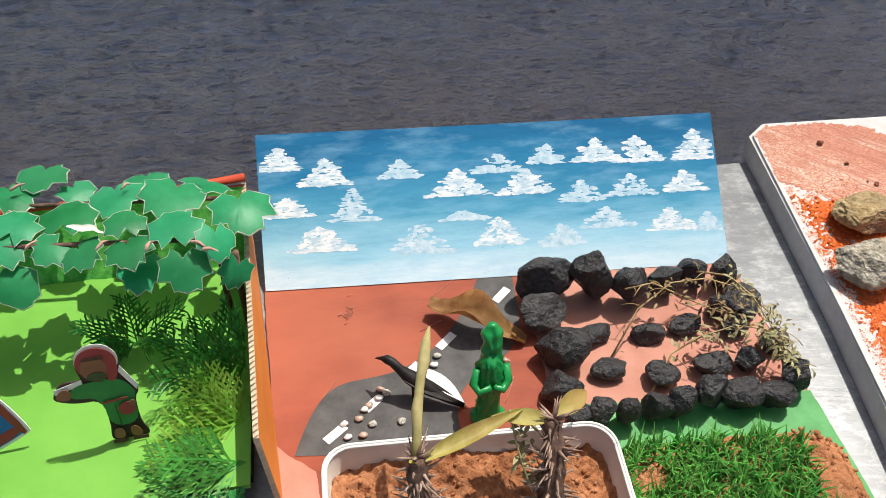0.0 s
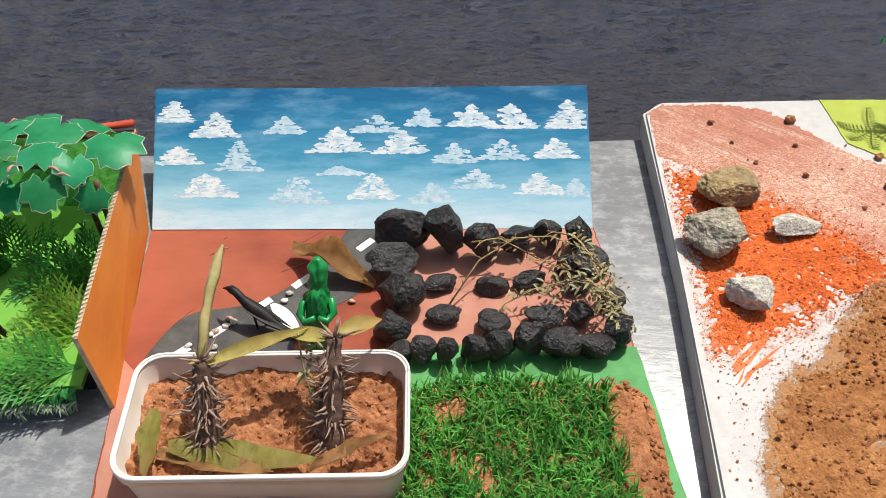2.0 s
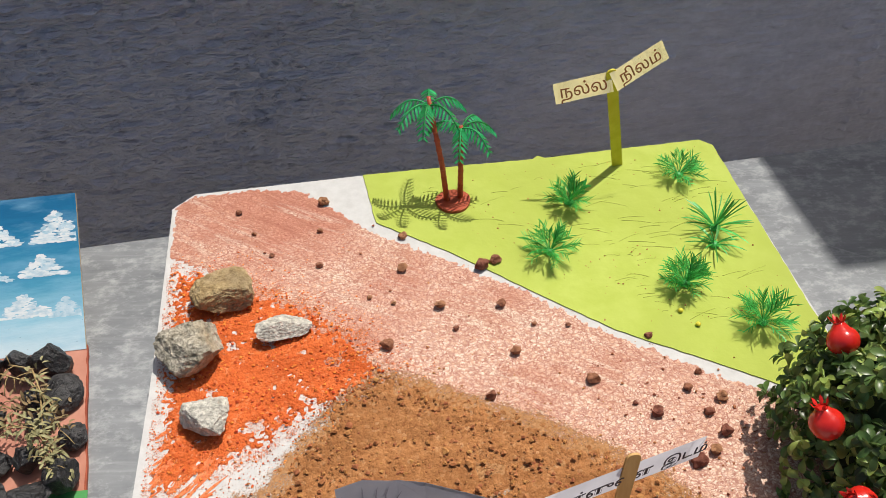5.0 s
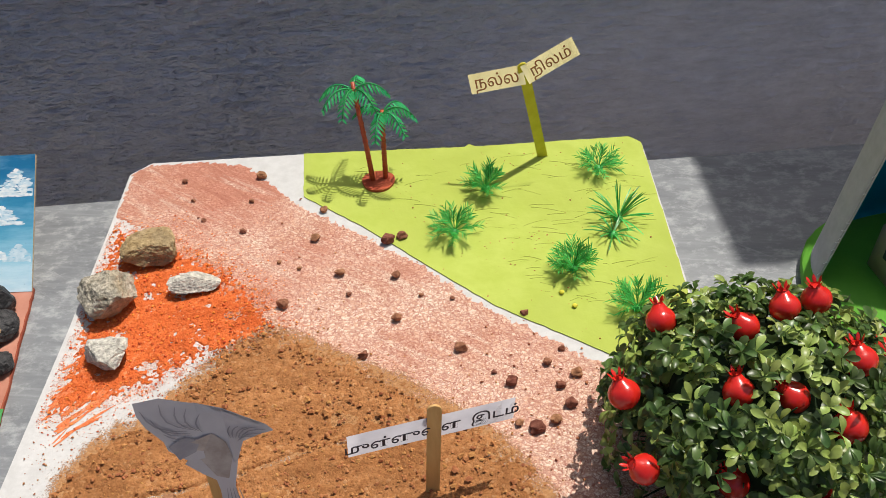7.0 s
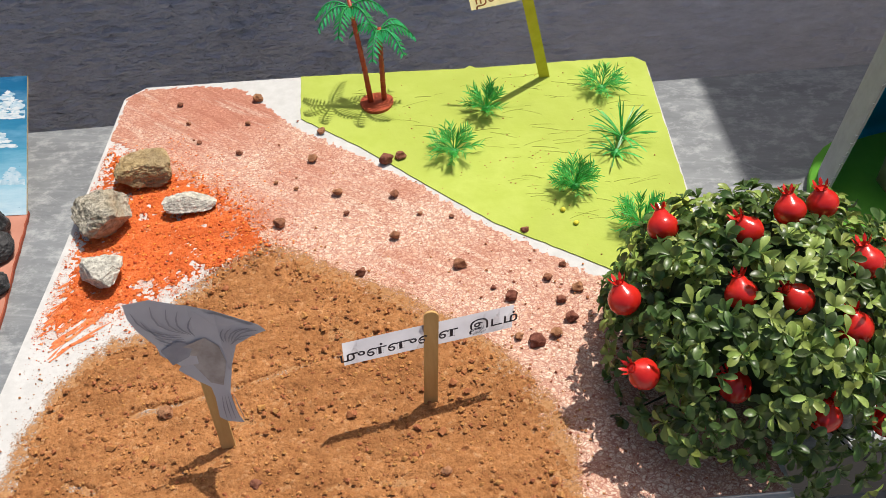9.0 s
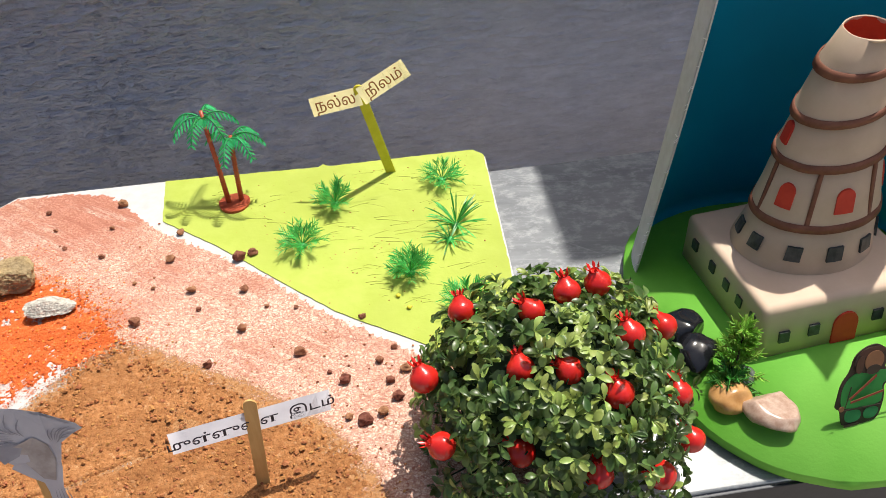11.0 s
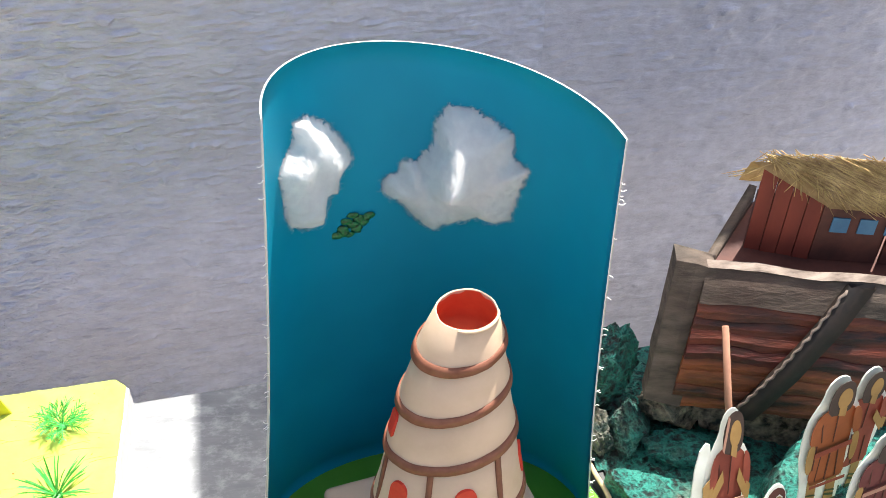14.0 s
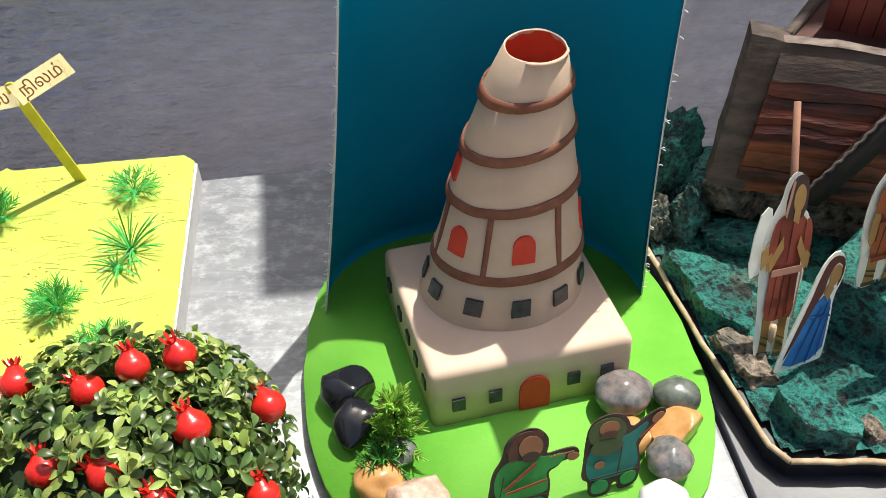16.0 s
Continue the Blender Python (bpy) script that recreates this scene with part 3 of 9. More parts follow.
ring_f = [front[i][0] for i in range(nu + 1)] + [front[nu][j] for j in range(1, nv + 1)] + [front[i][nv] for i in range(nu - 1, -1, -1)] + [front[0][j] for j in range(nv - 1, 0, -1)]
ring_b = [back[i][0] for i in range(nu + 1)] + [back[nu][j] for j in range(1, nv + 1)] + [back[i][nv] for i in range(nu - 1, -1, -1)] + [back[0][j] for j in range(nv - 1, 0, -1)]
for i in range(len(ring_f)):
    k = (i + 1) % len(ring_f)
    bm.faces.new((ring_f[k], ring_f[i], ring_b[i], ring_b[k])).material_index = 1
sky_flap = part("sky_flap", bm, [sky_paint, card_edge], road_model, "flap painted as a blue sky fading to pale", smooth=False)


def painted_cloud(u, v, w, h, seed, thin=False):
    """A heap of short white brush dabs, broad at its foot."""
    rnd = random.Random(seed)
    bm = bmesh.new()
    for k in range(int((40 + 460 * w) if thin else (60 + 800 * w))):
        t = rnd.random() ** 1.5
        half = w * 0.46 * (1 - t) ** rnd.uniform(0.6, 1.3) + 0.002
        cu, cv = u + rnd.uniform(-half, half), v + t * h * 0.85
        lu, lv = rnd.uniform(0.004, 0.016) * (1.1 - 0.6 * t), rnd.uniform(0.004, 0.013)
        n, hgt = 9, 0.00004 + 0.000001 * k
        pts = []
        for i in range(n):
            a = 2 * math.pi * i / n
            r = rnd.uniform(0.65, 1.25)
            pts.append(bm.verts.new(on_sky(min(max(cu + lu * r * math.cos(a), 0.004), 0.996), min(max(cv + lv * r * math.sin(a) + 0.25 * (cu - u) * rnd.uniform(-0.2, 0.2), 0.01), 0.99), hgt)))
        bm.faces.new(pts).material_index = 1 if (thin or rnd.random() < 0.28) else 0
    part("cloud", bm, [cloud_paint, cloud_thin], sky_flap, "white painted cloud", smooth=False)


for i, (u, v, w, h) in enumerate(((0.045, 0.76, 0.09, 0.17), (0.14, 0.65, 0.12, 0.2), (0.42, 0.54, 0.14, 0.2), (0.57, 0.53, 0.13, 0.18), (0.73, 0.72, 0.11, 0.17),
                                  (0.82, 0.70, 0.13, 0.2), (0.955, 0.70, 0.11, 0.23), (0.055, 0.46, 0.11, 0.14), (0.12, 0.23, 0.15, 0.18), (0.50, 0.21, 0.12, 0.20), (0.88, 0.24, 0.11, 0.16), (0.92, 0.49, 0.1, 0.15))):
    painted_cloud(u, v, w, h, 30 + i)
for i, (u, v, w, h) in enumerate(((0.30, 0.67, 0.10, 0.14), (0.51, 0.68, 0.12, 0.14), (0.62, 0.72, 0.09, 0.14), (0.195, 0.41, 0.11, 0.25), (0.33, 0.18, 0.16, 0.22), (0.43, 0.38, 0.12, 0.06),
                                  (0.69, 0.46, 0.12, 0.16), (0.80, 0.48, 0.12, 0.16), (0.635, 0.18, 0.11, 0.16), (0.74, 0.28, 0.13, 0.15), (0.965, 0.22, 0.07, 0.14))):
    painted_cloud(u, v, w, h, 60 + i, True)


# ---- black stones on the board ----
def black_stone(x, y, w, d, tall, seed, ang=0):
    bm = bmesh.new()
    tall *= 1.1 if tall < 0.0165 else 1.26
    v = lump(bm, (x, y, 0.0045 + tall * 0.5 - 0.0012), (w * 1.05, d * 1.0, tall), seed, 4, 0.14, 7, 0.055)
    turn(bm, v, (x, y, 0), ang)
    for q in bm.verts:
        q.co.z = max(q.co.z, 0.0042)
    solid("black_stone", bm, coal, "matt black coal lump on the painted board", "stone", "black stones round the bed", smooth=False)


back_row = [(0.300, 0.704, 0.052, 0.034, 0.040, 103, 12), (0.336, 0.698, 0.037, 0.031, 0.046), (0.371, 0.689, 0.034, 0.028, 0.036), (0.403, 0.697, 0.033, 0.027, 0.026), (0.432, 0.701, 0.028, 0.026, 0.027), (0.461, 0.698, 0.027, 0.024, 0.030)]
left_row = [(0.291, 0.674, 0.044, 0.034, 0.026), (0.296, 0.633, 0.043, 0.042, 0.034), (0.288, 0.599, 0.032, 0.028, 0.024), (0.295, 0.573, 0.022, 0.018, 0.018)]
right_row = [(0.478, 0.585, 0.026, 0.030, 0.028), (0.470, 0.668, 0.031, 0.036, 0.018), (0.454, 0.645, 0.024, 0.021, 0.015), (0.480, 0.624, 0.024, 0.024, 0.016), (0.446, 0.666, 0.021, 0.019, 0.018)]
inner_stones = [(0.331, 0.653, 0.031, 0.019, 0.014), (0.377, 0.648, 0.030, 0.020, 0.015), (0.332, 0.616, 0.031, 0.022, 0.015), (0.375, 0.604, 0.028, 0.024, 0.016), (0.419, 0.606, 0.034, 0.022, 0.016), (0.411, 0.652, 0.030, 0.020, 0.015), (0.449, 0.606, 0.024, 0.022, 0.020)]
front_row = [(0.313, 0.573, 0.024, 0.021, 0.023), (0.333, 0.568, 0.018, 0.018, 0.027), (0.356, 0.571, 0.024, 0.021, 0.025), (0.3765, 0.570, 0.025, 0.022, 0.027), (0.401, 0.575, 0.027, 0.023, 0.031), (0.426, 0.570, 0.032, 0.027, 0.024), (0.455, 0.571, 0.034, 0.027, 0.021)]
for i, spec in enumerate(back_row + left_row + right_row + inner_stones + front_row):
    black_stone(*spec[:5], 100 + i, spec[6] if len(spec) > 5 else random.Random(i).uniform(-14, 14))


# ---- foam board with the sown fields ----
def inside_of(outline):
    """Signed distance to an outline: positive inside."""
    pts = [Vector(p) for p in outline]

    def value(x, y):
        p, best, odd = Vector((x, y)), 9.0, False
        for a, b in zip(pts, pts[1:] + pts[:1]):
            ab = b - a
            t = min(max((p - a).dot(ab) / ab.length_squared, 0), 1)
            best = min(best, (p - a - ab * t).length)
            if (a.y > y) != (b.y > y) and x < a.x + (y - a.y) / (b.y - a.y) * (b.x - a.x):
                odd = not odd
        return best if odd else -best
    return value


def far_inside(outline, xs, ys):
    """Signed distances to an outline at many places."""
    best, odd = np.full(xs.shape, 9.0), np.zeros(xs.shape, bool)
    for (ax, ay), (bx, by) in zip(outline, outline[1:] + outline[:1]):
        ex, ey = bx - ax, by - ay
        t = np.clip(((xs - ax) * ex + (ys - ay) * ey) / (ex * ex + ey * ey), 0, 1)
        best = np.minimum(best, np.hypot(xs - ax - ex * t, ys - ay - ey * t))
        if ay != by:
            odd ^= ((ay > ys) != (by > ys)) & (xs < ax + (ys - ay) / ey * ex)
    return np.where(odd, best, -best)


def field(X, Y, fx, fy, seed):
    """Noise at many places."""
    return np.array([noise.noise((x, y, seed)) for x, y in zip((X * fx).ravel().tolist(), (Y * fy).ravel().tolist())]).reshape(X.shape)


def chance(i, j, seed):
    q = np.sin(i * 127.1 + j * 311.7 + seed * 74.7) * 43758.5453
    return q - np.floor(q)


def crumbs(X, Y, size, seed, share):
    """Heights of loose round crumbs, about size apart; share: how many of the places hold one."""
    gx, gy = X / size, Y / size
    ix, iy = np.floor(gx), np.floor(gy)
    out = np.zeros(X.shape)
    for a in (-1, 0, 1):
        for b in (-1, 0, 1):
            i, j = ix + a, iy + b
            cx, cy = i + chance(i, j, seed), j + chance(i, j, seed + 1)
            r = 0.26 + 0.30 * chance(i, j, seed + 2)
            far = np.maximum(np.abs(gx - cx), np.abs(gy - cy)) * 0.45 + np.hypot((gx - cx) * 1.1, gy - cy) * 0.6
            dome = size * r * 1.1 * np.sqrt(np.clip(1 - (far / r) ** 2, 0, 1))
            out = np.maximum(out, np.where(chance(i, j, seed + 3) < share, dome, 0))
    return out


def layer(outline, z, step, height, reach=0.03):
    """A thin spread layer as a fine sheet; height(X, Y, D) may dip below z, where the sheet is buried in its support."""
    xs, ys = [p[0] for p in outline], [p[1] for p in outline]
    gx, gy = np.arange(min(xs) - reach, max(xs) + reach, step), np.arange(min(ys) - reach, max(ys) + reach, step)
    X, Y = np.meshgrid(gx, gy, indexing="ij")
    D = far_inside(outline, X, Y)
    keep = (D > -reach) & (far_inside(FOAM_EDGE, X, Y) > 0.0032)
    Z = z + height(X, Y, D)
    quad = keep[:-1, :-1] & keep[1:, :-1] & keep[:-1, 1:] & keep[1:, 1:]
    quad &= np.maximum(np.maximum(Z[:-1, :-1], Z[1:, :-1]), np.maximum(Z[:-1, 1:], Z[1:, 1:])) > FOAM
    n = len(gy)
    I, J = np.nonzero(quad)
    a = I * n + J
    quads = np.stack([a, a + n, a + n + 1, a + 1], 1)
    used, inverse = np.unique(quads, return_inverse=True)
    P = np.stack([X.ravel(), Y.ravel(), Z.ravel()], 1)[used]
    me = bpy.data.meshes.new("layer")
    me.from_pydata(P.tolist(), [], inverse.reshape(-1, 4).tolist())
    bm = bmesh.new()
    bm.from_mesh(me)
    bpy.data.meshes.remove(me)
    return bm


FOAM_EDGE = [(0.512, 0.345), (1.118, 0.345), (1.122, 0.640), (1.130, 0.858), (1.118, 0.870), (0.942, 0.873), (0.752, 0.883), (0.580, 0.890), (0.558, 0.872), (0.543, 0.640)]
foam_board = thing("foam_board", (0.83, 0.63, 0.0), "thick white foam board with crayoned paths and a lime paper field", "board")
bm = bmesh.new()
v = prism(bm, FOAM_EDGE, 0.0005, FOAM)
bmesh.ops.bevel(bm, geom=[e for e in bm.edges if all(abs(q.co.z - FOAM) < 1e-5 for q in e.verts)], offset=0.003, segments=2, affect="EDGES")
foam_slab = part("foam_slab", bm, foam_white, foam_board, smooth=False)

# pink crayon path
crayon, nt, b = nodes_of("red_crayon_scribble")
edge_far, _ = cells(nt, 190, 1.9, "DISTANCE_TO_EDGE", (1, 1.25, 1))
lines = ramp(nt, edge_far, [(0.02, (0.9, 0.9, 0.9)), (0.13, (0, 0, 0))])
edge_wide, _ = cells(nt, 120, 1.5, "DISTANCE_TO_EDGE", (1, 1.3, 1))
wide = ramp(nt, edge_wide, [(0.01, (0.45, 0.45, 0.45)), (0.08, (0, 0, 0))])
loops = calc(nt, "ABSOLUTE", calc(nt, "SUBTRACT", noise_node(nt, 135, 2, (1, 1.3, 1), 0.5), 0.5))
curls = calc(nt, "ABSOLUTE", calc(nt, "SUBTRACT", noise_node(nt, 210, 2, (1.2, 1, 1), 0.5, spin=30), 0.5))
wide = calc(nt, "MAXIMUM", wide, calc(nt, "MAXIMUM", ramp(nt, loops, [(0.010, (1, 1, 1)), (0.034, (0, 0, 0))]), ramp(nt, curls, [(0.010, (1, 1, 1)), (0.034, (0, 0, 0))])))
streaks = ramp(nt, noise_node(nt, 75, 6, (0.2, 1.6, 1), 0.75, spin=-42), [(0.44, (0, 0, 0)), (0.60, (1, 1, 1))])
grains = ramp(nt, noise_node(nt, 330, 4, (1, 1, 1), 0.7), [(0.38, (0, 0, 0)), (0.62, (1, 1, 1))])
tc, sep = nt.nodes.new("ShaderNodeTexCoord"), nt.nodes.new("ShaderNodeSeparateXYZ")
nt.links.new(tc.outputs["Object"], sep.inputs[0])
drift = calc(nt, "SUBTRACT", noise_node(nt, 8, 4, (1, 1.6, 1)), calc(nt, "MULTIPLY", calc(nt, "SUBTRACT", sep.outputs[0], sep.outputs[1]), 0.42))
heavy = ramp(nt, drift, [(0.50, (0.08, 0.08, 0.08)), (0.74, (0.9, 0.9, 0.9))])
rub = calc(nt, "MULTIPLY", calc(nt, "MAXIMUM", streaks, calc(nt, "MULTIPLY", grains, 0.75)), heavy)
amount = calc(nt, "MAXIMUM", calc(nt, "MULTIPLY", calc(nt, "MAXIMUM", lines, wide), calc(nt, "ADD", calc(nt, "MULTIPLY", grains, 0.4), 0.62)), calc(nt, "MULTIPLY", rub, 0.85))
wash = blend(nt, heavy, blend(nt, grains, (0.69, 0.43, 0.30), (0.85, 0.71, 0.59)), (0.57, 0.25, 0.165))
chalk = ramp(nt, noise_node(nt, 46, 6, (0.16, 1.7, 1), 0.75, spin=-38), [(0.52, (0, 0, 0)), (0.62, (0.85, 0.85, 0.85))])
stain = ramp(nt, noise_node(nt, 15, 5, (1, 1.4, 1), 0.7), [(0.48, (0, 0, 0)), (0.66, (0.5, 0.5, 0.5))])
wash = blend(nt, chalk, blend(nt, stain, wash, (0.52, 0.27, 0.165)), (0.77, 0.63, 0.50))
col = blend(nt, amount, wash, (0.31, 0.09, 0.055))
nt.links.new(col, b.inputs["Base Color"])
b.inputs["Roughness"].default_value = 0.75
relief(nt, b, edge_far, 0.6, 0.0014)


def crayon_height(X, Y, D):
    return np.clip((D + 0.004 * field(X, Y, 70, 70, 3) + 0.005 * field(X, Y, 240, 240, 4)) * 0.4, -0.0005, 0.0003)


bm = layer([(0.562, 0.872), (0.556, 0.800), (0.600, 0.768), (0.650, 0.715), (0.685, 0.660), (0.695, 0.610), (0.740, 0.580), (0.806, 0.555), (0.870, 0.510), (0.925, 0.480), (0.950, 0.345), (1.115, 0.345),
            (1.11, 0.50), (1.007, 0.568), (0.940, 0.624), (0.871, 0.694), (0.817, 0.742), (0.758, 0.788), (0.720, 0.830), (0.690, 0.868), (0.650, 0.880), (0.580, 0.884)], FOAM, 0.0019, crayon_height, 0.006)
part("crayon_path", bm, crayon, foam_board, "path scribbled in red crayon on white")

# loose orange strokes beside the sand
bm = bmesh.new()
rnd = random.Random(19)
for k in range(46):
    s = rnd.random()
    a = Vector((0.552 + 0.034 * s, 0.612 - 0.080 * s)).lerp(Vector((0.533, 0.505)), rnd.uniform(0.0, 0.62)) + Vector((rnd.uniform(-0.004, 0.012), rnd.gauss(0, 0.006)))
    ln, ang, w = rnd.uniform(0.012, 0.045), rnd.uniform(0.60, 0.85), rnd.uniform(0.0006, 0.0019)
    d = Vector((math.cos(ang), math.sin(ang)))
    a.x = max(a.x, 0.525 + (a.y - 0.345) * 0.105)
    prev = None
    for i in range(9):
        t = i / 8
        c = a + d * ln * t + Vector((-d.y, d.x)) * 0.0025 * math.sin(2 * t + k)
        ww = w * (0.25 + math.sin(math.pi * min(t + 0.08, 1))) * (1 + 0.6 * noise.noise((c.x * 500, c.y * 500, k)))
        cur = [bm.verts.new((c.x - d.y * ww * q, c.y + d.x * ww * q, FOAM + 0.0003 + 0.000004 * k)) for q in (1, -1)]
        if prev:
            bm.faces.new((prev[0], prev[1], cur[1], cur[0]))
        prev = cur
part("orange_stroke", bm, orange_crayon, foam_board, "loose orange crayon strokes on the white foam", kind="stuff")

# lime paper field
crease_olive = surface("olive_crease", (0.20, 0.22, 0.035), (0.30, 0.33, 0.05), 60, 0.8, 0.1)
bm = bmesh.new()
LIME_EDGE = [(0.755, 0.808), (0.817, 0.755), (0.891, 0.680), (0.940, 0.632), (1.028, 0.568), (1.117, 0.50), (1.120, 0.640), (1.128, 0.858), (1.117, 0.8695), (0.752, 0.8825)]
prism(bm, wobble([(0.755, 0.808), (0.817, 0.755), (0.891, 0.680), (0.940, 0.632), (1.028, 0.568), (1.117, 0.50), (1.120, 0.640), (1.128, 0.858), (1.117, 0.8695), (0.945, 0.8725), (0.938, 0.8775), (0.932, 0.873), (0.752, 0.8825)], 0.008, 0.0014, 2), FOAM + 0.0004, FOAM + 0.0012)
lime = part("lime_paper", bm, lime_paper, foam_board, "lime-yellow paper field with a torn lower edge", smooth=False)
bm = bmesh.new()
rnd = random.Random(11)
for _ in range(150):
    p = Vector((rnd.uniform(0.80, 1.1), rnd.uniform(0.62, 0.85), FOAM + 0.0013))
    if p.x - 0.80 > (0.87 - p.y) * 0.95 - 0.03:
        a = rnd.uniform(-0.5, 0.3)
        tube(bm, bent(p, p + Vector((math.cos(a), math.sin(a), 0)) * rnd.uniform(0.004, 0.03), (0, 0.001, 0), 3), rnd.uniform(0.0001, 0.00025), 4)
part("crease", bm, crease_olive, lime, "faint creases and smudges", kind="stuff")


def line_far(x, y, line):
    """Distance to a broken line."""
    p, best = Vector((x, y)), 9.0
    for a, b in zip(line, line[1:]):
        a, b = Vector(a), Vector(b)
        t = min(max((p - a).dot(b - a) / (b - a).length_squared, 0), 1)
        best = min(best, (p - a - (b - a) * t).length)
    return best


SCRAPES = ([(0.638, 0.455), (0.711, 0.472), (0.770, 0.490), (0.812, 0.500)], [(0.532, 0.432), (0.572, 0.436)], [(0.60, 0.40), (0.622, 0.392)])


def sand_height(X, Y, D):
    n1, n2 = field(X, Y, 55, 55, 9), field(X, Y, 190, 190, 16)
    n3 = field(X, Y, 300, 300, 71)
    d2 = D + 0.010 * n1 + 0.008 * n2 + 0.012 * n3 - 0.006
    loose = np.clip((d2 + 0.026) / 0.034, 0.12, 1)
    h = 0.0016 * np.clip(d2 / 0.010, -0.9, 1) + 0.0006 * n2
    h -= 0.004 * np.clip((n1 + 0.6 * n2 + 0.5 * n3 - 0.40 + 1.2 * np.clip(X - 0.66, 0, 0.1)) * 4, 0, 1)
    clump = np.clip(0.5 + 1.2 * field(X, Y, 26, 26, 33), 0, 1)
    return h + 0.30 * crumbs(X, Y, 0.0056, 2, loose * 0.5 * clump) + 0.30 * crumbs(X, Y, 0.0034, 5, loose * (0.25 + 0.6 * clump)) - 0.0004


SAND_EDGE = [(0.560, 0.785), (0.553, 0.700), (0.550, 0.600), (0.545, 0.545), (0.577, 0.548), (0.635, 0.568), (0.662, 0.590), (0.701, 0.600), (0.744, 0.625), (0.722, 0.671), (0.684, 0.714), (0.636, 0.748), (0.605, 0.772)]
bm = layer(SAND_EDGE,
           FOAM, 0.00125, sand_height)
solid("sand_patch", bm, sand_orange, "thin scattered layer of bright orange sand on the foam", "sand", kind="stuff")


def soil_height(X, Y, D):
    n1, n2 = field(X, Y, 42, 42, 21), field(X, Y, 170, 170, 28)
    d2 = D + 0.012 * n1 + 0.009 * n2 + 0.012 * field(X, Y, 290, 290, 73)
    bed = field(X, Y, 15, 24, 3)
    edge = np.clip((d2 + 0.028) / 0.03, 0, 1)
    loose = np.where(d2 < 0.008, 0.10 + 0.6 * edge ** 1.5, np.clip(0.34 + 1.0 * bed, 0.06, 0.9))
    h = 0.0020 * field(X, Y, 13, 75, 61) * (d2 > 0.01) + 0.0032 * np.clip(d2 / 0.014, -0.7, 1) * (0.9 + 0.5 * bed) + 0.0008 * n2 + 0.0012 * n1
    for k, line in enumerate(SCRAPES):
        F = np.vectorize(lambda x, y: line_far(x, y, line))(X, Y) if k == 0 else -far_inside(list(line), X, Y)
        h = np.where(F < 0.0060, np.minimum(h, -0.0007 + 1.2 * np.maximum(F - 0.0003, 0) + 0.0035 * n2 + 0.003 * n1), h)
    h -= 0.004 * np.clip((n1 + 0.6 * n2 - 0.42) * 4, 0, 1) * (d2 < 0.03)
    h -= 0.0042 * np.clip((field(X, Y, 75, 75, 51) + 0.5 * n2 - 0.76) * 5, 0, 1)
    return h + 0.30 * crumbs(X, Y, 0.0088, 3, loose * 0.14) + 0.26 * crumbs(X, Y, 0.0054, 7, loose * 0.5) + 0.25 * crumbs(X, Y, 0.0031, 11, 0.25 + 0.5 * loose) - 0.0005


SOIL_EDGE = [(0.600, 0.520), (0.578, 0.490), (0.562, 0.442), (0.545, 0.345), (0.965, 0.345), (0.968, 0.405), (0.952, 0.447), (0.925, 0.488), (0.898, 0.514), (0.850, 0.552), (0.806, 0.580), (0.765, 0.606), (0.728, 0.626), (0.690, 0.600), (0.636, 0.536)]
bm = layer(SOIL_EDGE,
           FOAM, 0.00135, soil_height)
solid("soil_patch", bm, soil_brown, "spread layer of crumbly brown soil on the foam", "soil", kind="stuff")


def scatter(count, lo, hi, density, ground, sizes, seed, outer=None):
    """Many small angular crumbs lying about; density and ground: functions of the place."""
    rnd = random.Random(seed)
    base = [Vector(p).normalized() for p in ((1, 0, 0.2), (-0.9, 0.3, 0.1), (0.1, 1, 0), (0, -1, 0.15), (0.2, 0.1, 1), (-0.1, 0, -1), (0.6, 0.6, 0.6), (-0.6, -0.5, 0.6))]
    hull = bmesh.new()
    for p in base:
        hull.verts.new(p)
    bmesh.ops.convex_hull(hull, input=hull.verts[:])
    hull.verts.ensure_lookup_table()
    hull.verts.index_update()
    tris = [[v.index for v in f.verts] for f in hull.faces]
    shape = [v.co.copy() for v in hull.verts]
    hull.free()
    verts, faces = [], []
    for _ in range(count):
        x, y = rnd.uniform(lo[0], hi[0]), rnd.uniform(lo[1], hi[1])
        if rnd.random() > density(x, y):
            continue
        w = rnd.choice(sizes) * rnd.uniform(0.75, 1.25) * 0.5 * (0.65 if outer and outer(x, y) < 0 else 1.0)
        a, k = rnd.uniform(0, 6.283), len(verts)
        c, s = math.cos(a), math.sin(a)
        z = ground(x, y)
        for p in shape:
            q = p * (1 + rnd.uniform(-0.3, 0.3))
            verts.append((x + w * (q.x * c - q.y * s), y + w * (q.x * s + q.y * c) * 0.85, z + w * (0.45 + 0.75 * q.z)))
        faces += [[k + i for i in t] for t in tris]
    me = bpy.data.meshes.new("crumbs")
    me.from_pydata(verts, [], faces)
    bm = bmesh.new()
    bm.from_mesh(me)
    bpy.data.meshes.remove(me)
    return bm


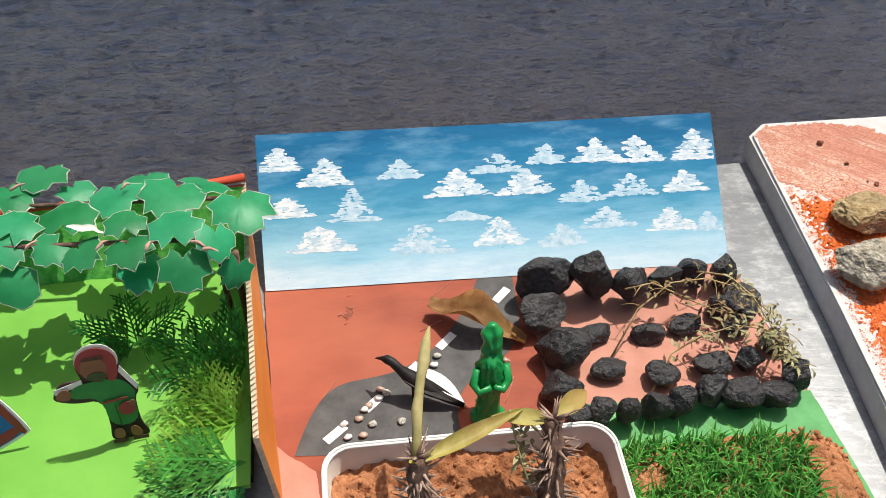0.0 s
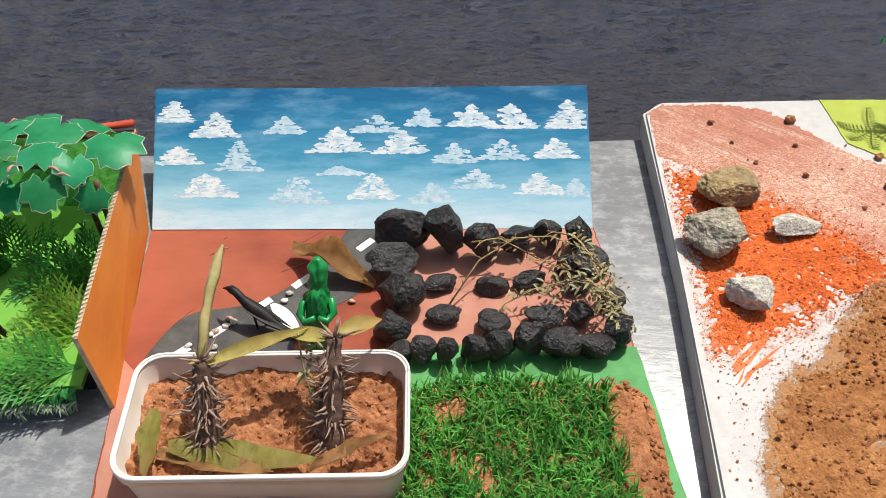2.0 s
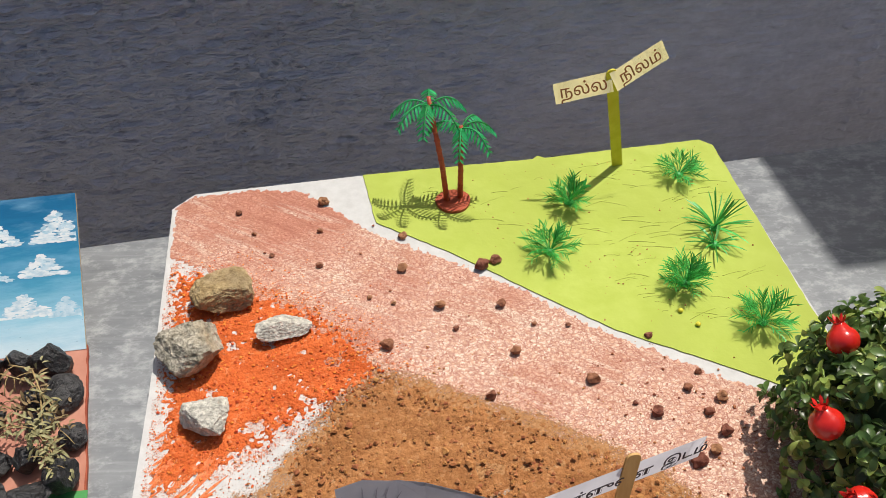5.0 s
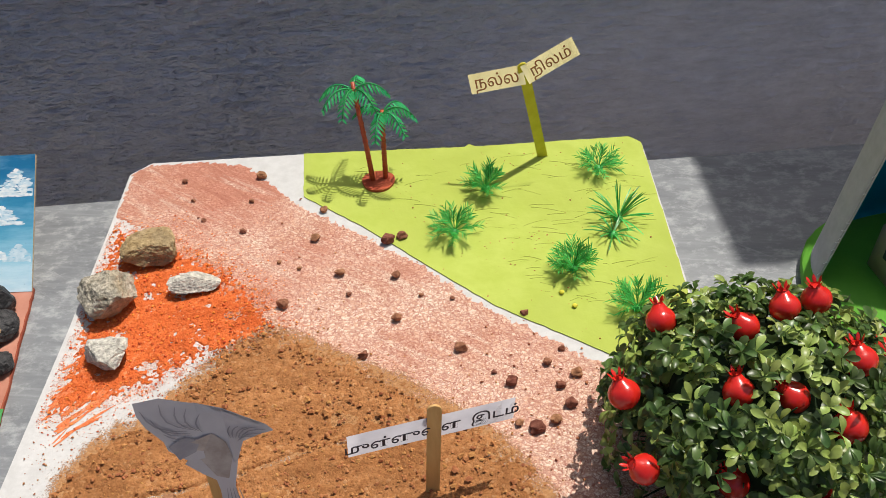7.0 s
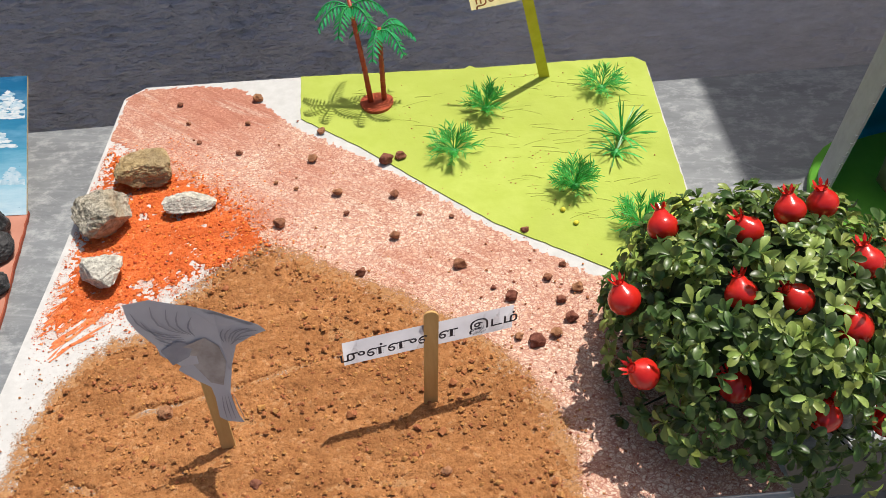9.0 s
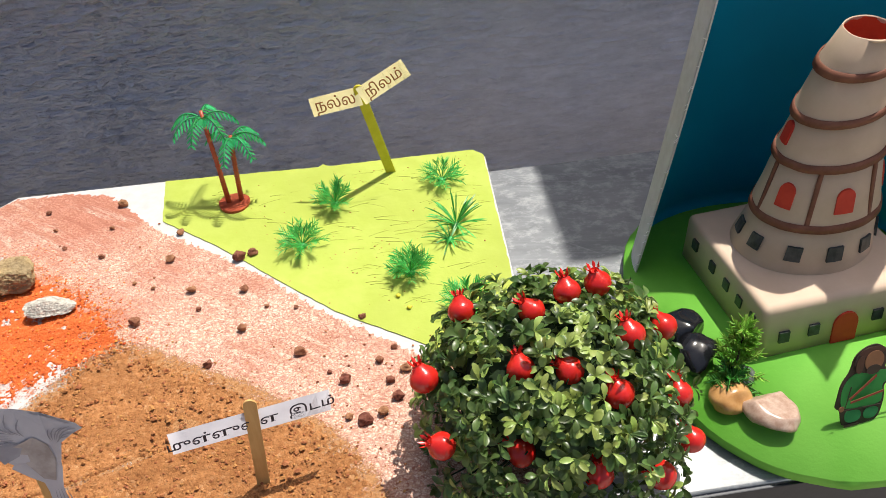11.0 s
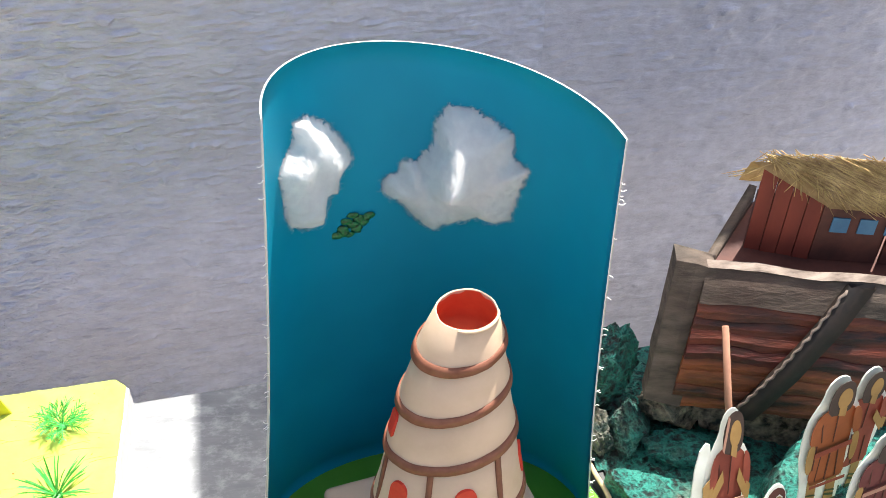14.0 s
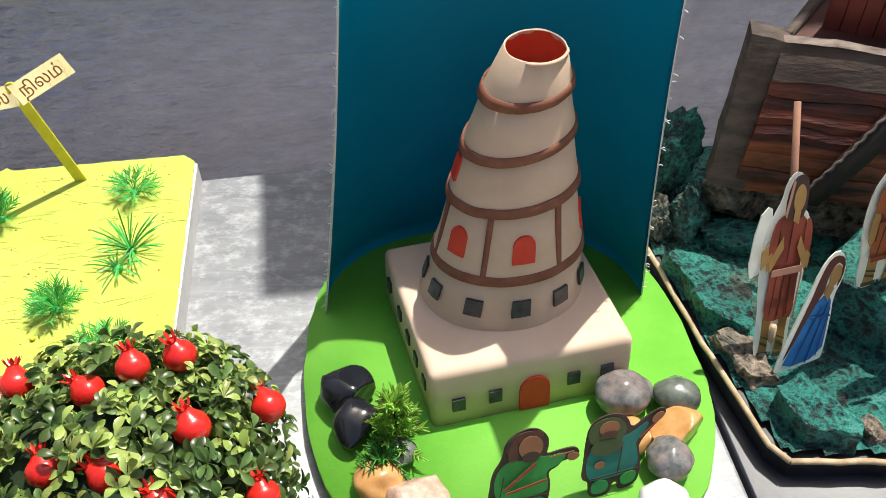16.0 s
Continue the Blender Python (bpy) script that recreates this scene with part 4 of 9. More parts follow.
# fine dust that fades out round the soil and the sand
def dust_film(name, edge, mat, reach, most, label):
    xs, ys = [p[0] for p in edge], [p[1] for p in edge]
    step = 0.003
    gx, gy = np.arange(min(xs) - reach, max(xs) + reach, step), np.arange(max(min(ys) - reach, 0.349), max(ys) + reach, step)
    X, Y = np.meshgrid(gx, gy, indexing="ij")
    D = far_inside(edge, X, Y)
    amount = np.minimum(np.clip(1 + D / reach, 0, 1) ** 2.2, most)
    keep = (amount > 0.01) & (far_inside(FOAM_EDGE, X, Y) > 0.0032) & (far_inside(LIME_EDGE, X, Y) < -0.002)
    quad = keep[:-1, :-1] & keep[1:, :-1] & keep[:-1, 1:] & keep[1:, 1:]
    n = len(gy)
    I, J = np.nonzero(quad)
    a = I * n + J
    used, inverse = np.unique(np.stack([a, a + n, a + n + 1, a + 1], 1), return_inverse=True)
    P = np.stack([X.ravel(), Y.ravel(), np.full(X.size, FOAM + 0.0007)], 1)[used] - np.array(origin_of(foam_board))
    me = bpy.data.meshes.new(name)
    me.from_pydata(P.tolist(), [], inverse.reshape(-1, 4).tolist())
    me.attributes.new("dust", "FLOAT", "POINT").data.foreach_set("value", amount.ravel()[used].astype(np.float32))
    me.materials.append(mat)
    ob = new(name, me)
    ob.parent = foam_board
    return tagged(ob, label, kind="stuff")


def dust_material(name, c1, c2):
    m, nt, b = nodes_of(name)
    at = nt.nodes.new("ShaderNodeAttribute")
    at.attribute_name = "dust"
    fine = calc(nt, "ADD", calc(nt, "MULTIPLY", noise_node(nt, 620, 4, (1, 1, 1), 0.75), 0.62), calc(nt, "MULTIPLY", noise_node(nt, 70, 5, (1, 1, 1), 0.7), 0.50))
    cover = calc(nt, "ADD", fine, calc(nt, "MULTIPLY", at.outputs["Fac"], 0.34))
    nt.links.new(ramp(nt, cover, [(0.70, (0, 0, 0)), (0.84, (0.9, 0.9, 0.9))]), b.inputs["Alpha"])
    nt.links.new(ramp(nt, noise_node(nt, 380, 4), [(0.35, c1), (0.65, c2)]), b.inputs["Base Color"])
    b.inputs["Roughness"].default_value, b.inputs["Specular IOR Level"].default_value = 0.95, 0.1
    return m


dust_film("soil_dust", SOIL_EDGE, dust_material("brown_dust", (0.33, 0.155, 0.062), (0.50, 0.27, 0.125)), 0.028, 0.80, "brown dust thinning out over the white foam")
dust_film("sand_dust", SAND_EDGE, dust_material("orange_dust", (0.62, 0.13, 0.032), (0.78, 0.27, 0.10)), 0.014, 0.42, "orange dust thinning out over the white foam")

path_area = inside_of([(0.60, 0.85), (0.70, 0.72), (0.86, 0.56), (0.95, 0.36), (1.08, 0.36), (1.0, 0.56), (0.86, 0.70), (0.74, 0.80)])
soil_area, sand_area = inside_of(SOIL_EDGE), inside_of(SAND_EDGE)
foam_area = inside_of(FOAM_EDGE)


def soil_density(x, y):
    if foam_area(x, y) < 0.006:
        return 0.0
    d = soil_area(x, y)
    heap = 0.30 + 0.9 * max(noise.noise((x * 15, y * 24, 3)) + 0.12, 0)
    return heap if d > 0 else 0.42 * math.exp(d / 0.022)


def sand_density(x, y):
    if foam_area(x, y) < 0.006:
        return 0.0
    d = sand_area(x, y)
    return 0.25 + 0.9 * max(noise.noise((x * 26, y * 26, 33)) + 0.1, 0) if d > 0 else 0.75 * math.exp(d / 0.017)


bm = scatter(21000, (0.53, 0.346), (1.02, 0.66), soil_density, lambda x, y: FOAM + 0.0026 * min(max(soil_area(x, y) / 0.014, 0.1), 1), (0.0008, 0.0009, 0.0010, 0.0011, 0.0012, 0.0014, 0.0016, 0.0018, 0.0022, 0.0028, 0.0038), 77, soil_area)
clump = scatter(2600, (0.56, 0.35), (0.97, 0.62), lambda x, y: 0.0 if soil_area(x, y) < 0.004 else 0.12 + 0.9 * max(noise.noise((x * 11, y * 17, 40)) + 1.2 * (x - 0.78), 0), lambda x, y: FOAM + 0.0026, (0.0024, 0.0028, 0.0032, 0.004, 0.005, 0.0065), 84)
solid("soil_lumps", clump, crumb_brown, "larger lumps of brown soil lying on the bed", "soil", kind="stuff", smooth=False)
specks = scatter(1500, (0.80, 0.58), (1.11, 0.86), lambda x, y: 0.0 if x + y < 1.60 else 0.12 + 0.5 * max(noise.noise((x * 12, y * 12, 5)), 0), lambda x, y: FOAM + 0.0011, (0.0008, 0.0010, 0.0014, 0.002), 85)
solid("field_specks", specks, crumb_brown, "fine soil specks on the lime paper", "soil", kind="stuff", smooth=False)
solid("soil_crumbs", bm, crumb_brown, "loose crumbs of brown soil", "soil", kind="stuff", smooth=False)
bm = scatter(15000, (0.54, 0.50), (0.78, 0.80), sand_density, lambda x, y: FOAM + 0.0012 * min(max(sand_area(x, y) / 0.010, 0.1), 1), (0.0008, 0.0009, 0.0011, 0.0013, 0.0016, 0.0022, 0.0030), 78, sand_area)
solid("sand_grains", bm, crumb_orange, "coarse orange sand grains", "sand", kind="stuff", smooth=False)
bm = scatter(3000, (0.57, 0.36), (1.10, 0.87), lambda x, y: 0.0 if path_area(x, y) < -0.02 else 0.10 + 0.5 * (y < 0.62 and x > 0.9) + 0.3 * math.exp(-abs(x - 0.99) / 0.03) * (y < 0.6), lambda x, y: FOAM + 0.0003, (0.0008, 0.0010, 0.0013, 0.0018, 0.0028), 79)
solid("path_crumbs", bm, crumb_red, "reddish crumbs strewn on the crayon path", "soil", kind="stuff", smooth=False)


def rock(x, y, w, d, h, seed, mat, label, ang=0, facets=9):
    bm = bmesh.new()
    v = lump(bm, (x, y, FOAM + h * 0.5 - 0.0008), (w, d, h), seed, 5, 0.12, facets, 0.065)
    turn(bm, v, (x, y, 0), ang)
    solid("rock", bm, mat, label, "rock", "rocks on the orange sand", smooth=False)


rock(0.606, 0.735, 0.056, 0.046, 0.030, 3, rock_tan, "tan angular rock lying on orange sand", 10)
rock(0.577, 0.668, 0.058, 0.052, 0.040, 7, rock_grey, "blocky grey granite rock at the foam's edge", -12)
rock(0.657, 0.684, 0.050, 0.024, 0.020, 12, rock_pale, "flat pale grey rock lying on orange sand", 8)
rock(0.590, 0.600, 0.040, 0.036, 0.026, 16, rock_pale, "rounded pale grey rock on orange sand", 0, 12)


def soil_pebble(x, y, w, seed):
    w *= 0.86
    bm = bmesh.new()
    lump(bm, (x, y, FOAM + w * 0.36), (w, w * 0.85, w * 0.75), seed, 3, 0.3, 7, 0.08)
    solid("soil_pebble", bm, clod, "small reddish-brown clod on the crayon path", "pebble", "clods on the path", smooth=False)


path_clods = [(0.624, 0.848, 0.008), (0.637, 0.815, 0.006), (0.708, 0.847, 0.013), (0.700, 0.807, 0.007), (0.652, 0.782, 0.006), (0.695, 0.760, 0.008), (0.770, 0.740, 0.012), (0.735, 0.711, 0.006), (0.795, 0.689, 0.012),
              (0.849, 0.679, 0.011), (0.843, 0.729, 0.017), (0.857, 0.733, 0.014), (0.848, 0.625, 0.012), (0.742, 0.652, 0.014), (0.817, 0.584, 0.011), (0.904, 0.584, 0.014), (0.977, 0.560, 0.010)]
more_clods = [(0.944, 0.542, 0.013), (0.965, 0.619, 0.009), (0.901, 0.645, 0.006), (0.804, 0.660, 0.007), (0.777, 0.783, 0.010), (0.959, 0.494, 0.016), (0.975, 0.500, 0.012), (0.990, 0.515, 0.013), (0.985, 0.535, 0.010),
              (1.000, 0.546, 0.012), (0.666, 0.454, 0.015), (0.741, 0.387, 0.011), (0.878, 0.385, 0.010), (0.945, 0.50, 0.009), (0.930, 0.555, 0.006), (0.872, 0.652, 0.006), (0.755, 0.70, 0.006), (0.992, 0.575, 0.008)]
for i, spec in enumerate(path_clods + more_clods):
    soil_pebble(*spec, 200 + i)


# ---- tub of thorny cuttings ----
def rounded_rect(cx, cy, hx, hy, r, ang=0.0, n=6):
    pts = []
    for sx, sy, a0 in ((1, 1, 0), (-1, 1, 90), (-1, -1, 180), (1, -1, 270)):
        for k in range(n + 1):
            a = radians(a0 + 90 * k / n)
            pts.append(Vector((sx * (hx - r) + r * math.cos(a), sy * (hy - r) + r * math.sin(a))))
    c, s = math.cos(radians(ang)), math.sin(radians(ang))
    return [(cx + p.x * c - p.y * s, cy + p.x * s + p.y * c) for p in pts]


def rings_to_mesh(bm, rings, close=True, mat=0):
    vs = [[bm.verts.new(p) for p in r] for r in rings]
    for a, b in zip(vs, vs[1:]):
        n = len(a)
        for k in range(n if close else n - 1):
            bm.faces.new((a[k], a[(k + 1) % n], b[(k + 1) % n], b[k])).material_index = mat
    return vs


TX, TY, TA, TH = 0.1975, 0.488, -1.9, 0.060
tub = thing("plastic_tub", (TX, TY, 0.005), "white plastic food tub filled with red soil", "tub")
profile = [(0.0, 0.0052, 0.0), (0.86, 0.0052, 0.002), (0.885, 0.010, 0.004), (0.955, TH - 0.010, 0.004), (0.96, TH - 0.0085, 0.004), (0.99, TH - 0.008, 0.004), (0.992, TH - 0.001, 0.004), (1.0, TH - 0.002, 0.004),
           (1.004, TH, 0.004), (0.995, TH + 0.0012, 0.004), (0.965, TH + 0.0014, 0.004), (0.955, TH, 0.003), (0.93, TH - 0.004, 0.002), (0.86, 0.012, 0.0)]
bm = bmesh.new()
rings = []
for k, z, _ in profile[1:]:
    inset = (1 - k) * 0.06
    rings.append([(x, y, z) for x, y in rounded_rect(TX, TY, 0.1035 - inset, 0.0545 - inset, 0.020 - inset * 0.5, TA)])
vs = rings_to_mesh(bm, rings)
bm.faces.new(vs[0][::-1])
bm.faces.new(vs[-1])
part("tub_body", bm, plastic_stained, tub, "mud-stained tub wall")
bm = bmesh.new()
for k, z in ((0.985, TH + 0.0018), (0.955, TH + 0.0012)):
    inset = (1 - k) * 0.06
    loop = [(x, y, z) for x, y in rounded_rect(TX, TY, 0.1035 - inset, 0.0545 - inset, 0.020 - inset * 0.5, TA)]
    tube(bm, loop + loop[:1], 0.0011, 6)
part("tub_rim", bm, plastic_white, tub, "raised double bead of the rim")
bm = bmesh.new()
rnd = random.Random(5)
for _ in range(70):
    x = rnd.uniform(-0.088, 0.088)
    z = rnd.uniform(0.013, 0.027)
    p = Matrix.Rotation(radians(TA), 2) @ Vector((x, -0.0522 - 0.0006 * (z - 0.01) / 0.01))
    lump(bm, (TX + p.x, TY + p.y - 0.0003, z), (rnd.uniform(0.003, 0.012), 0.0012, rnd.uniform(0.001, 0.004)), rnd.randrange(999), 2, 0.4)
part("mud_smear", bm, soil_red, tub, "dried mud streaks on the side", kind="stuff")

bm = bmesh.new()
n1, n2, edge = 130, 70, inside_of(rounded_rect(TX, TY, 0.0985, 0.0495, 0.017, TA))
grid = {}
for i in range(n1 + 1):
    for j in range(n2 + 1):
        x, y = TX - 0.100 + 0.200 * i / n1, TY - 0.051 + 0.102 * j / n2
        if edge(x, y) > 0:
            h = 0.040 + 0.007 * noise.noise((x * 30, y * 30, 2)) + 0.007 * max(noise.noise((x * 75, y * 75, 5)), -0.1) + 0.0035 * noise.noise((x * 190, y * 190, 8)) + 0.006 * (0.4 - abs(noise.noise((x * 105, y * 105, 12))))
            h += 0.006 * math.exp(-((x - 0.20) ** 2 + (y - 0.525) ** 2) / 0.0006) - 0.005 * math.exp(-((x - 0.205) ** 2 + (y - 0.485) ** 2) / 0.0004)
            grid[i, j] = bm.verts.new((x, y, h))
for i in range(n1):
    for j in range(n2):
        q = [grid.get(k) for k in ((i, j), (i + 1, j), (i + 1, j + 1), (i, j + 1))]
        if all(q):
            bm.faces.new(q)
spots = np.array([tuple(q.co) for q in bm.verts])
for i in range(380):
    x, y = TX + rnd.uniform(-0.092, 0.092), TY + rnd.uniform(-0.044, 0.044)
    w = rnd.choice((0.0014, 0.0018, 0.0022, 0.003, 0.0042))
    ground = float(spots[np.argmin((spots[:, 0] - x) ** 2 + (spots[:, 1] - y) ** 2), 2])
    lump(bm, (x, y, ground + w * 0.15), (w, w * 0.9, w * 0.8), i, 1 if w < 0.004 else 2, 0.35, 3, 0.08)
solid("tub_soil", bm, soil_red, "clotted red garden soil inside the white tub", "soil", kind="stuff")


def thorny_stem(points, radius, seed, label):
    """A woody cutting, thickest at its foot and set with long pale thorns."""
    t = thing("thorny_cutting", points[0], label, "plant", "thorny cuttings in the tub")
    rnd = random.Random(seed)
    pts = [Vector(p) for p in points]
    n = len(pts) - 1
    bm = bmesh.new()
    fine = []
    for i in range(n):
        for k in range(6):
            p = pts[i].lerp(pts[i + 1], k / 6)
            fine.append(p + noise.noise_vector(p * 120) * 0.0015)
    fine.append(pts[-1])
    m = len(fine) - 1
    radii = [radius * (1.1 - 0.5 * i / m) * (1 + 0.14 * math.sin(i * 1.7 + seed)) for i in range(m + 1)]
    tube(bm, fine, radii, 10)
    part("stem", bm, stem_brown, t)
    bm = bmesh.new()
    for i in range(m * 8):
        k = rnd.randrange(m)
        a = rnd.uniform(0, 6.283)
        out = Vector((math.cos(a), math.sin(a), rnd.uniform(-0.45, 0.5))).normalized()
        p = fine[k].lerp(fine[k + 1], rnd.random()) + out * radii[k] * 0.8
        ln = rnd.uniform(0.007, 0.0155)
        curl = Vector((rnd.gauss(0, 0.0016), rnd.gauss(0, 0.0016), rnd.gauss(0, 0.002)))
        tube(bm, [p, p + out * ln * 0.35 + curl * 0.4, p + out * ln * 0.7 + curl, p + out * ln + curl * 2], [0.0017, 0.0010, 0.0006, 0.0001], 5)
    for k in range(14 if seed == 2 else 5):
        a = rnd.uniform(0, 6.283)
        out = Vector((math.cos(a) * 0.6, math.sin(a) * 0.6, rnd.uniform(0.4, 1.2))).normalized()
        tube(bm, [pts[-1] - out * 0.002, pts[-1] + out * rnd.uniform(0.009, 0.018)], [0.0018, 0.0002], 5)
    part("thorn", bm, thorn_grey, t, "long pale grey thorns", kind="stuff")
    return t


c1 = thorny_stem([(0.157, 0.466, 0.034), (0.157, 0.476, 0.058), (0.157, 0.490, 0.080), (0.156, 0.504, 0.102)], 0.0098, 1, "dark thorny cutting with a long pale wilted stalk")
bm = bmesh.new()
tube(bm, bent((0.156, 0.502, 0.098), (0.173, 0.567, 0.154), (-0.003, 0, 0.002), 8), [0.0022, 0.0032, 0.0036, 0.0040, 0.0031, 0.0040, 0.0036, 0.0034, 0.0008], 6)
for v in bm.verts:
    v.co += noise.noise_vector(v.co * 130) * 0.0016
part("stalk", bm, stalk_green, c1, "pale green wilted stalk")
bm = bmesh.new()
leaf(bm, (0.159, 0.503, 0.100), (0.230, 0.530, 0.100), 0.0115, (0, -0.3, 1), 1.1, -0.08, 10)
leaf(bm, (0.156, 0.503, 0.100), (0.151, 0.498, 0.110), 0.005)
part("leaf", bm, leaf_yellow, c1, "yellowing folded leaf")
c2 = thorny_stem([(0.243, 0.468, 0.034), (0.245, 0.482, 0.058), (0.247, 0.499, 0.082), (0.249, 0.518, 0.105)], 0.0096, 2, "dark thorny cutting with drooping yellow leaves")
bm = bmesh.new()
leaf(bm, (0.248, 0.519, 0.104), (0.210, 0.530, 0.100), 0.012, (0, -0.3, 1), 0.5, 0.04, 7)
leaf(bm, (0.250, 0.520, 0.104), (0.284, 0.548, 0.092), 0.014, (0, -0.4, 1), 0.9, 0.10, 8)
leaf(bm, (0.250, 0.519, 0.105), (0.268, 0.530, 0.104), 0.008, (0, -0.3, 1), 0.4, 0.1, 6)
part("leaf", bm, leaf_yellow, c2, "drooping yellow-green leaf")
bm = bmesh.new()
rnd = random.Random(3)
for i in range(60):
    s = rnd.random()
    p = Vector((0.226 + 0.014 * s, 0.526 - 0.045 * s, 0.102 - 0.055 * s)) + Vector((rnd.gauss(0, 0.003), rnd.gauss(0, 0.003), 0))
    leaf(bm, p, p + Vector((rnd.uniform(-1, 1), rnd.uniform(-1, 1), rnd.uniform(-1, 0.4))) * 0.008, 0.0035, n=3)
tube(bm, bent((0.222, 0.530, 0.104), (0.241, 0.476, 0.045), (-0.004, 0, 0.003), 6), 0.0008, 5)
part("withered_spray", bm, vine_olive, c2, "withered grey-green spray")
for i, (a, b, w, mt, lb) in enumerate((((0.130, 0.466, 0.054), (0.236, 0.449, 0.053), 0.023, leaf_yellow, "broad yellowed leaf lying on the soil"),
                                       ((0.230, 0.443, 0.052), (0.288, 0.469, 0.055), 0.011, leaf_dry, "rolled brown leaf lying on the soil"),
                                       ((0.114, 0.500, 0.052), (0.119, 0.437, 0.056), 0.015, leaf_yellow, "curled dry leaf against the tub's side"),
                                       ((0.122, 0.466, 0.050), (0.206, 0.443, 0.050), 0.016, leaf_dry, "dark dry leaf beneath a yellowed one"))):
    bm = bmesh.new()
    leaf(bm, a, b, w, (0, -0.15, 1), (-0.25, 1.8, 0.9, 0.3)[i], -0.04, 16)
    if i == 0:
        curl_at = Vector(a)
        for v in bm.verts:
            t = (v.co - curl_at).x / 0.104
            off = v.co.y - (a[1] + (b[1] - a[1]) * t)
            v.co.z += 0.006 * max(0.25 - t, 0) / 0.25 * (1 if off > 0 else 0.3) + 0.0035 * math.sin(16 * t + 1) * abs(off) / 0.016
    for v in bm.verts:
        v.co += noise.noise_vector(v.co * 95) * 0.0022
    bmesh.ops.solidify(bm, geom=bm.faces[:], thickness=0.0005)
    solid("fallen_leaf", bm, mt, lb, "leaf", "fallen leaves in the tub")

# ---- turf ----
rnd_turf = random.Random(41)
bm = bmesh.new()
turf_area = inside_of(rounded_rect(0.393, 0.463, 0.099, 0.079, 0.032, -2))
grid = {}
for i in range(101):
    for j in range(81):
        x, y = 0.288 + 0.211 * i / 100, 0.380 + 0.170 * j / 80
        d = turf_area(x, y)
        if d > -0.003:
            h = 0.006 + 0.009 * min(max(d, 0) / 0.012, 1) + 0.0035 * noise.noise((x * 60, y * 60, 1)) + 0.0030 * max(noise.noise((x * 170, y * 170, 4)), -0.1) + 0.001 * noise.noise((x * 420, y * 420, 4))
            grid[i, j] = bm.verts.new((x, y, max(h, 0.005)))
for i in range(100):
    for j in range(80):
        q = [grid.get(k) for k in ((i, j), (i + 1, j), (i + 1, j + 1), (i, j + 1))]
        if all(q):
            bm.faces.new(q)
for i in range(260):
    x, y = rnd_turf.uniform(0.448, 0.490), rnd_turf.uniform(0.386, 0.545)
    if turf_area(x, y) > 0.001:
        w = rnd_turf.choice((0.0014, 0.0020, 0.0026, 0.0036, 0.005))
        lump(bm, (x, y, 0.0145 + 0.1 * w), (w, w * 0.9, w * 0.7), i, 1 if w < 0.005 else 2, 0.35, 3, 0.08)
solid("turf_soil", bm, soil_red, "slab of red earth under the turf", "soil", kind="stuff")
bm = bmesh.new()
rnd = random.Random(21)
for k in range(7000):
    x, y = rnd.uniform(0.290, 0.492), rnd.uniform(0.386, 0.552)
    d = turf_area(x, y)
    bald = noise.noise((x * 38, y * 38, 3)) - 3.0 * max(x - 0.456 - 0.020 * noise.noise((y * 36, 2, 7)) + 0.35 * max(y - 0.50, 0), 0) / 0.04
    if d < 0.001 or bald < -0.27 - rnd.random() * 0.3:
        continue
    a = rnd.uniform(0, 6.283)
    lean = rnd.uniform(0.2, 1.3)
    ln = rnd.uniform(0.009, 0.022)
    w = rnd.uniform(0.0010, 0.0021)
    d0 = Vector((math.cos(a), math.sin(a), 0))
    s = Vector((-d0.y, d0.x, 0)) * w
    z0 = 0.013
    prev = None
    for t in (0, 0.35, 0.7, 1.0):
        c = Vector((x, y, z0)) + d0 * (ln * lean * 0.55 * t * t + ln * 0.15 * t) + Vector((0, 0, ln * (t - 0.32 * lean * t * t)))
        cur = (bm.verts.new(c - s * (1.02 - t)), bm.verts.new(c + s * (1.02 - t)))
        if prev:
            bm.faces.new((prev[0], prev[1], cur[1], cur[0]))
        prev = cur
solid("grass", bm, grass_green, "thick tuft of fresh green turf on red earth", "grass", kind="stuff")

# ---- small things on the road board ----
def oval_ring(cx, cy, rx, ry, n=24):
    return [(cx + rx * math.cos(2 * math.pi * k / n), cy + ry * math.sin(2 * math.pi * k / n)) for k in range(n)]


bm = bmesh.new()
rows = []
for i in range(13):
    t = i / 12
    mid = Vector((0.196, 0.700, 0.020)).lerp(Vector((0.272, 0.655, 0.012)), t) + Vector((0, 0, 0.004 * math.sin(3.6 * t) - 0.003 * math.sin(9 * t)))
    w = 0.0155 * math.sin(math.pi * (0.08 + 0.88 * t)) ** 0.8
    side = Vector((0.45, 0.75, 0))
    rows.append([mid + side * w * s + Vector((0, 0, 1.0 * w * abs(s) ** 1.5 + 0.0055 * math.sin(11 * t + 3 * s) * abs(s))) for s in (-1, -0.5, 0, 0.5, 1)])
rings_to_mesh(bm, rows, close=False)
bmesh.ops.solidify(bm, geom=bm.faces[:], thickness=0.0006)
low = min(v.co.z for v in bm.verts)
bmesh.ops.translate(bm, verts=bm.verts, vec=(0, 0, 0.0046 - low))
solid("dry_leaf", bm, leaf_dry, "curled dry brown leaf on the painted road", "leaf")

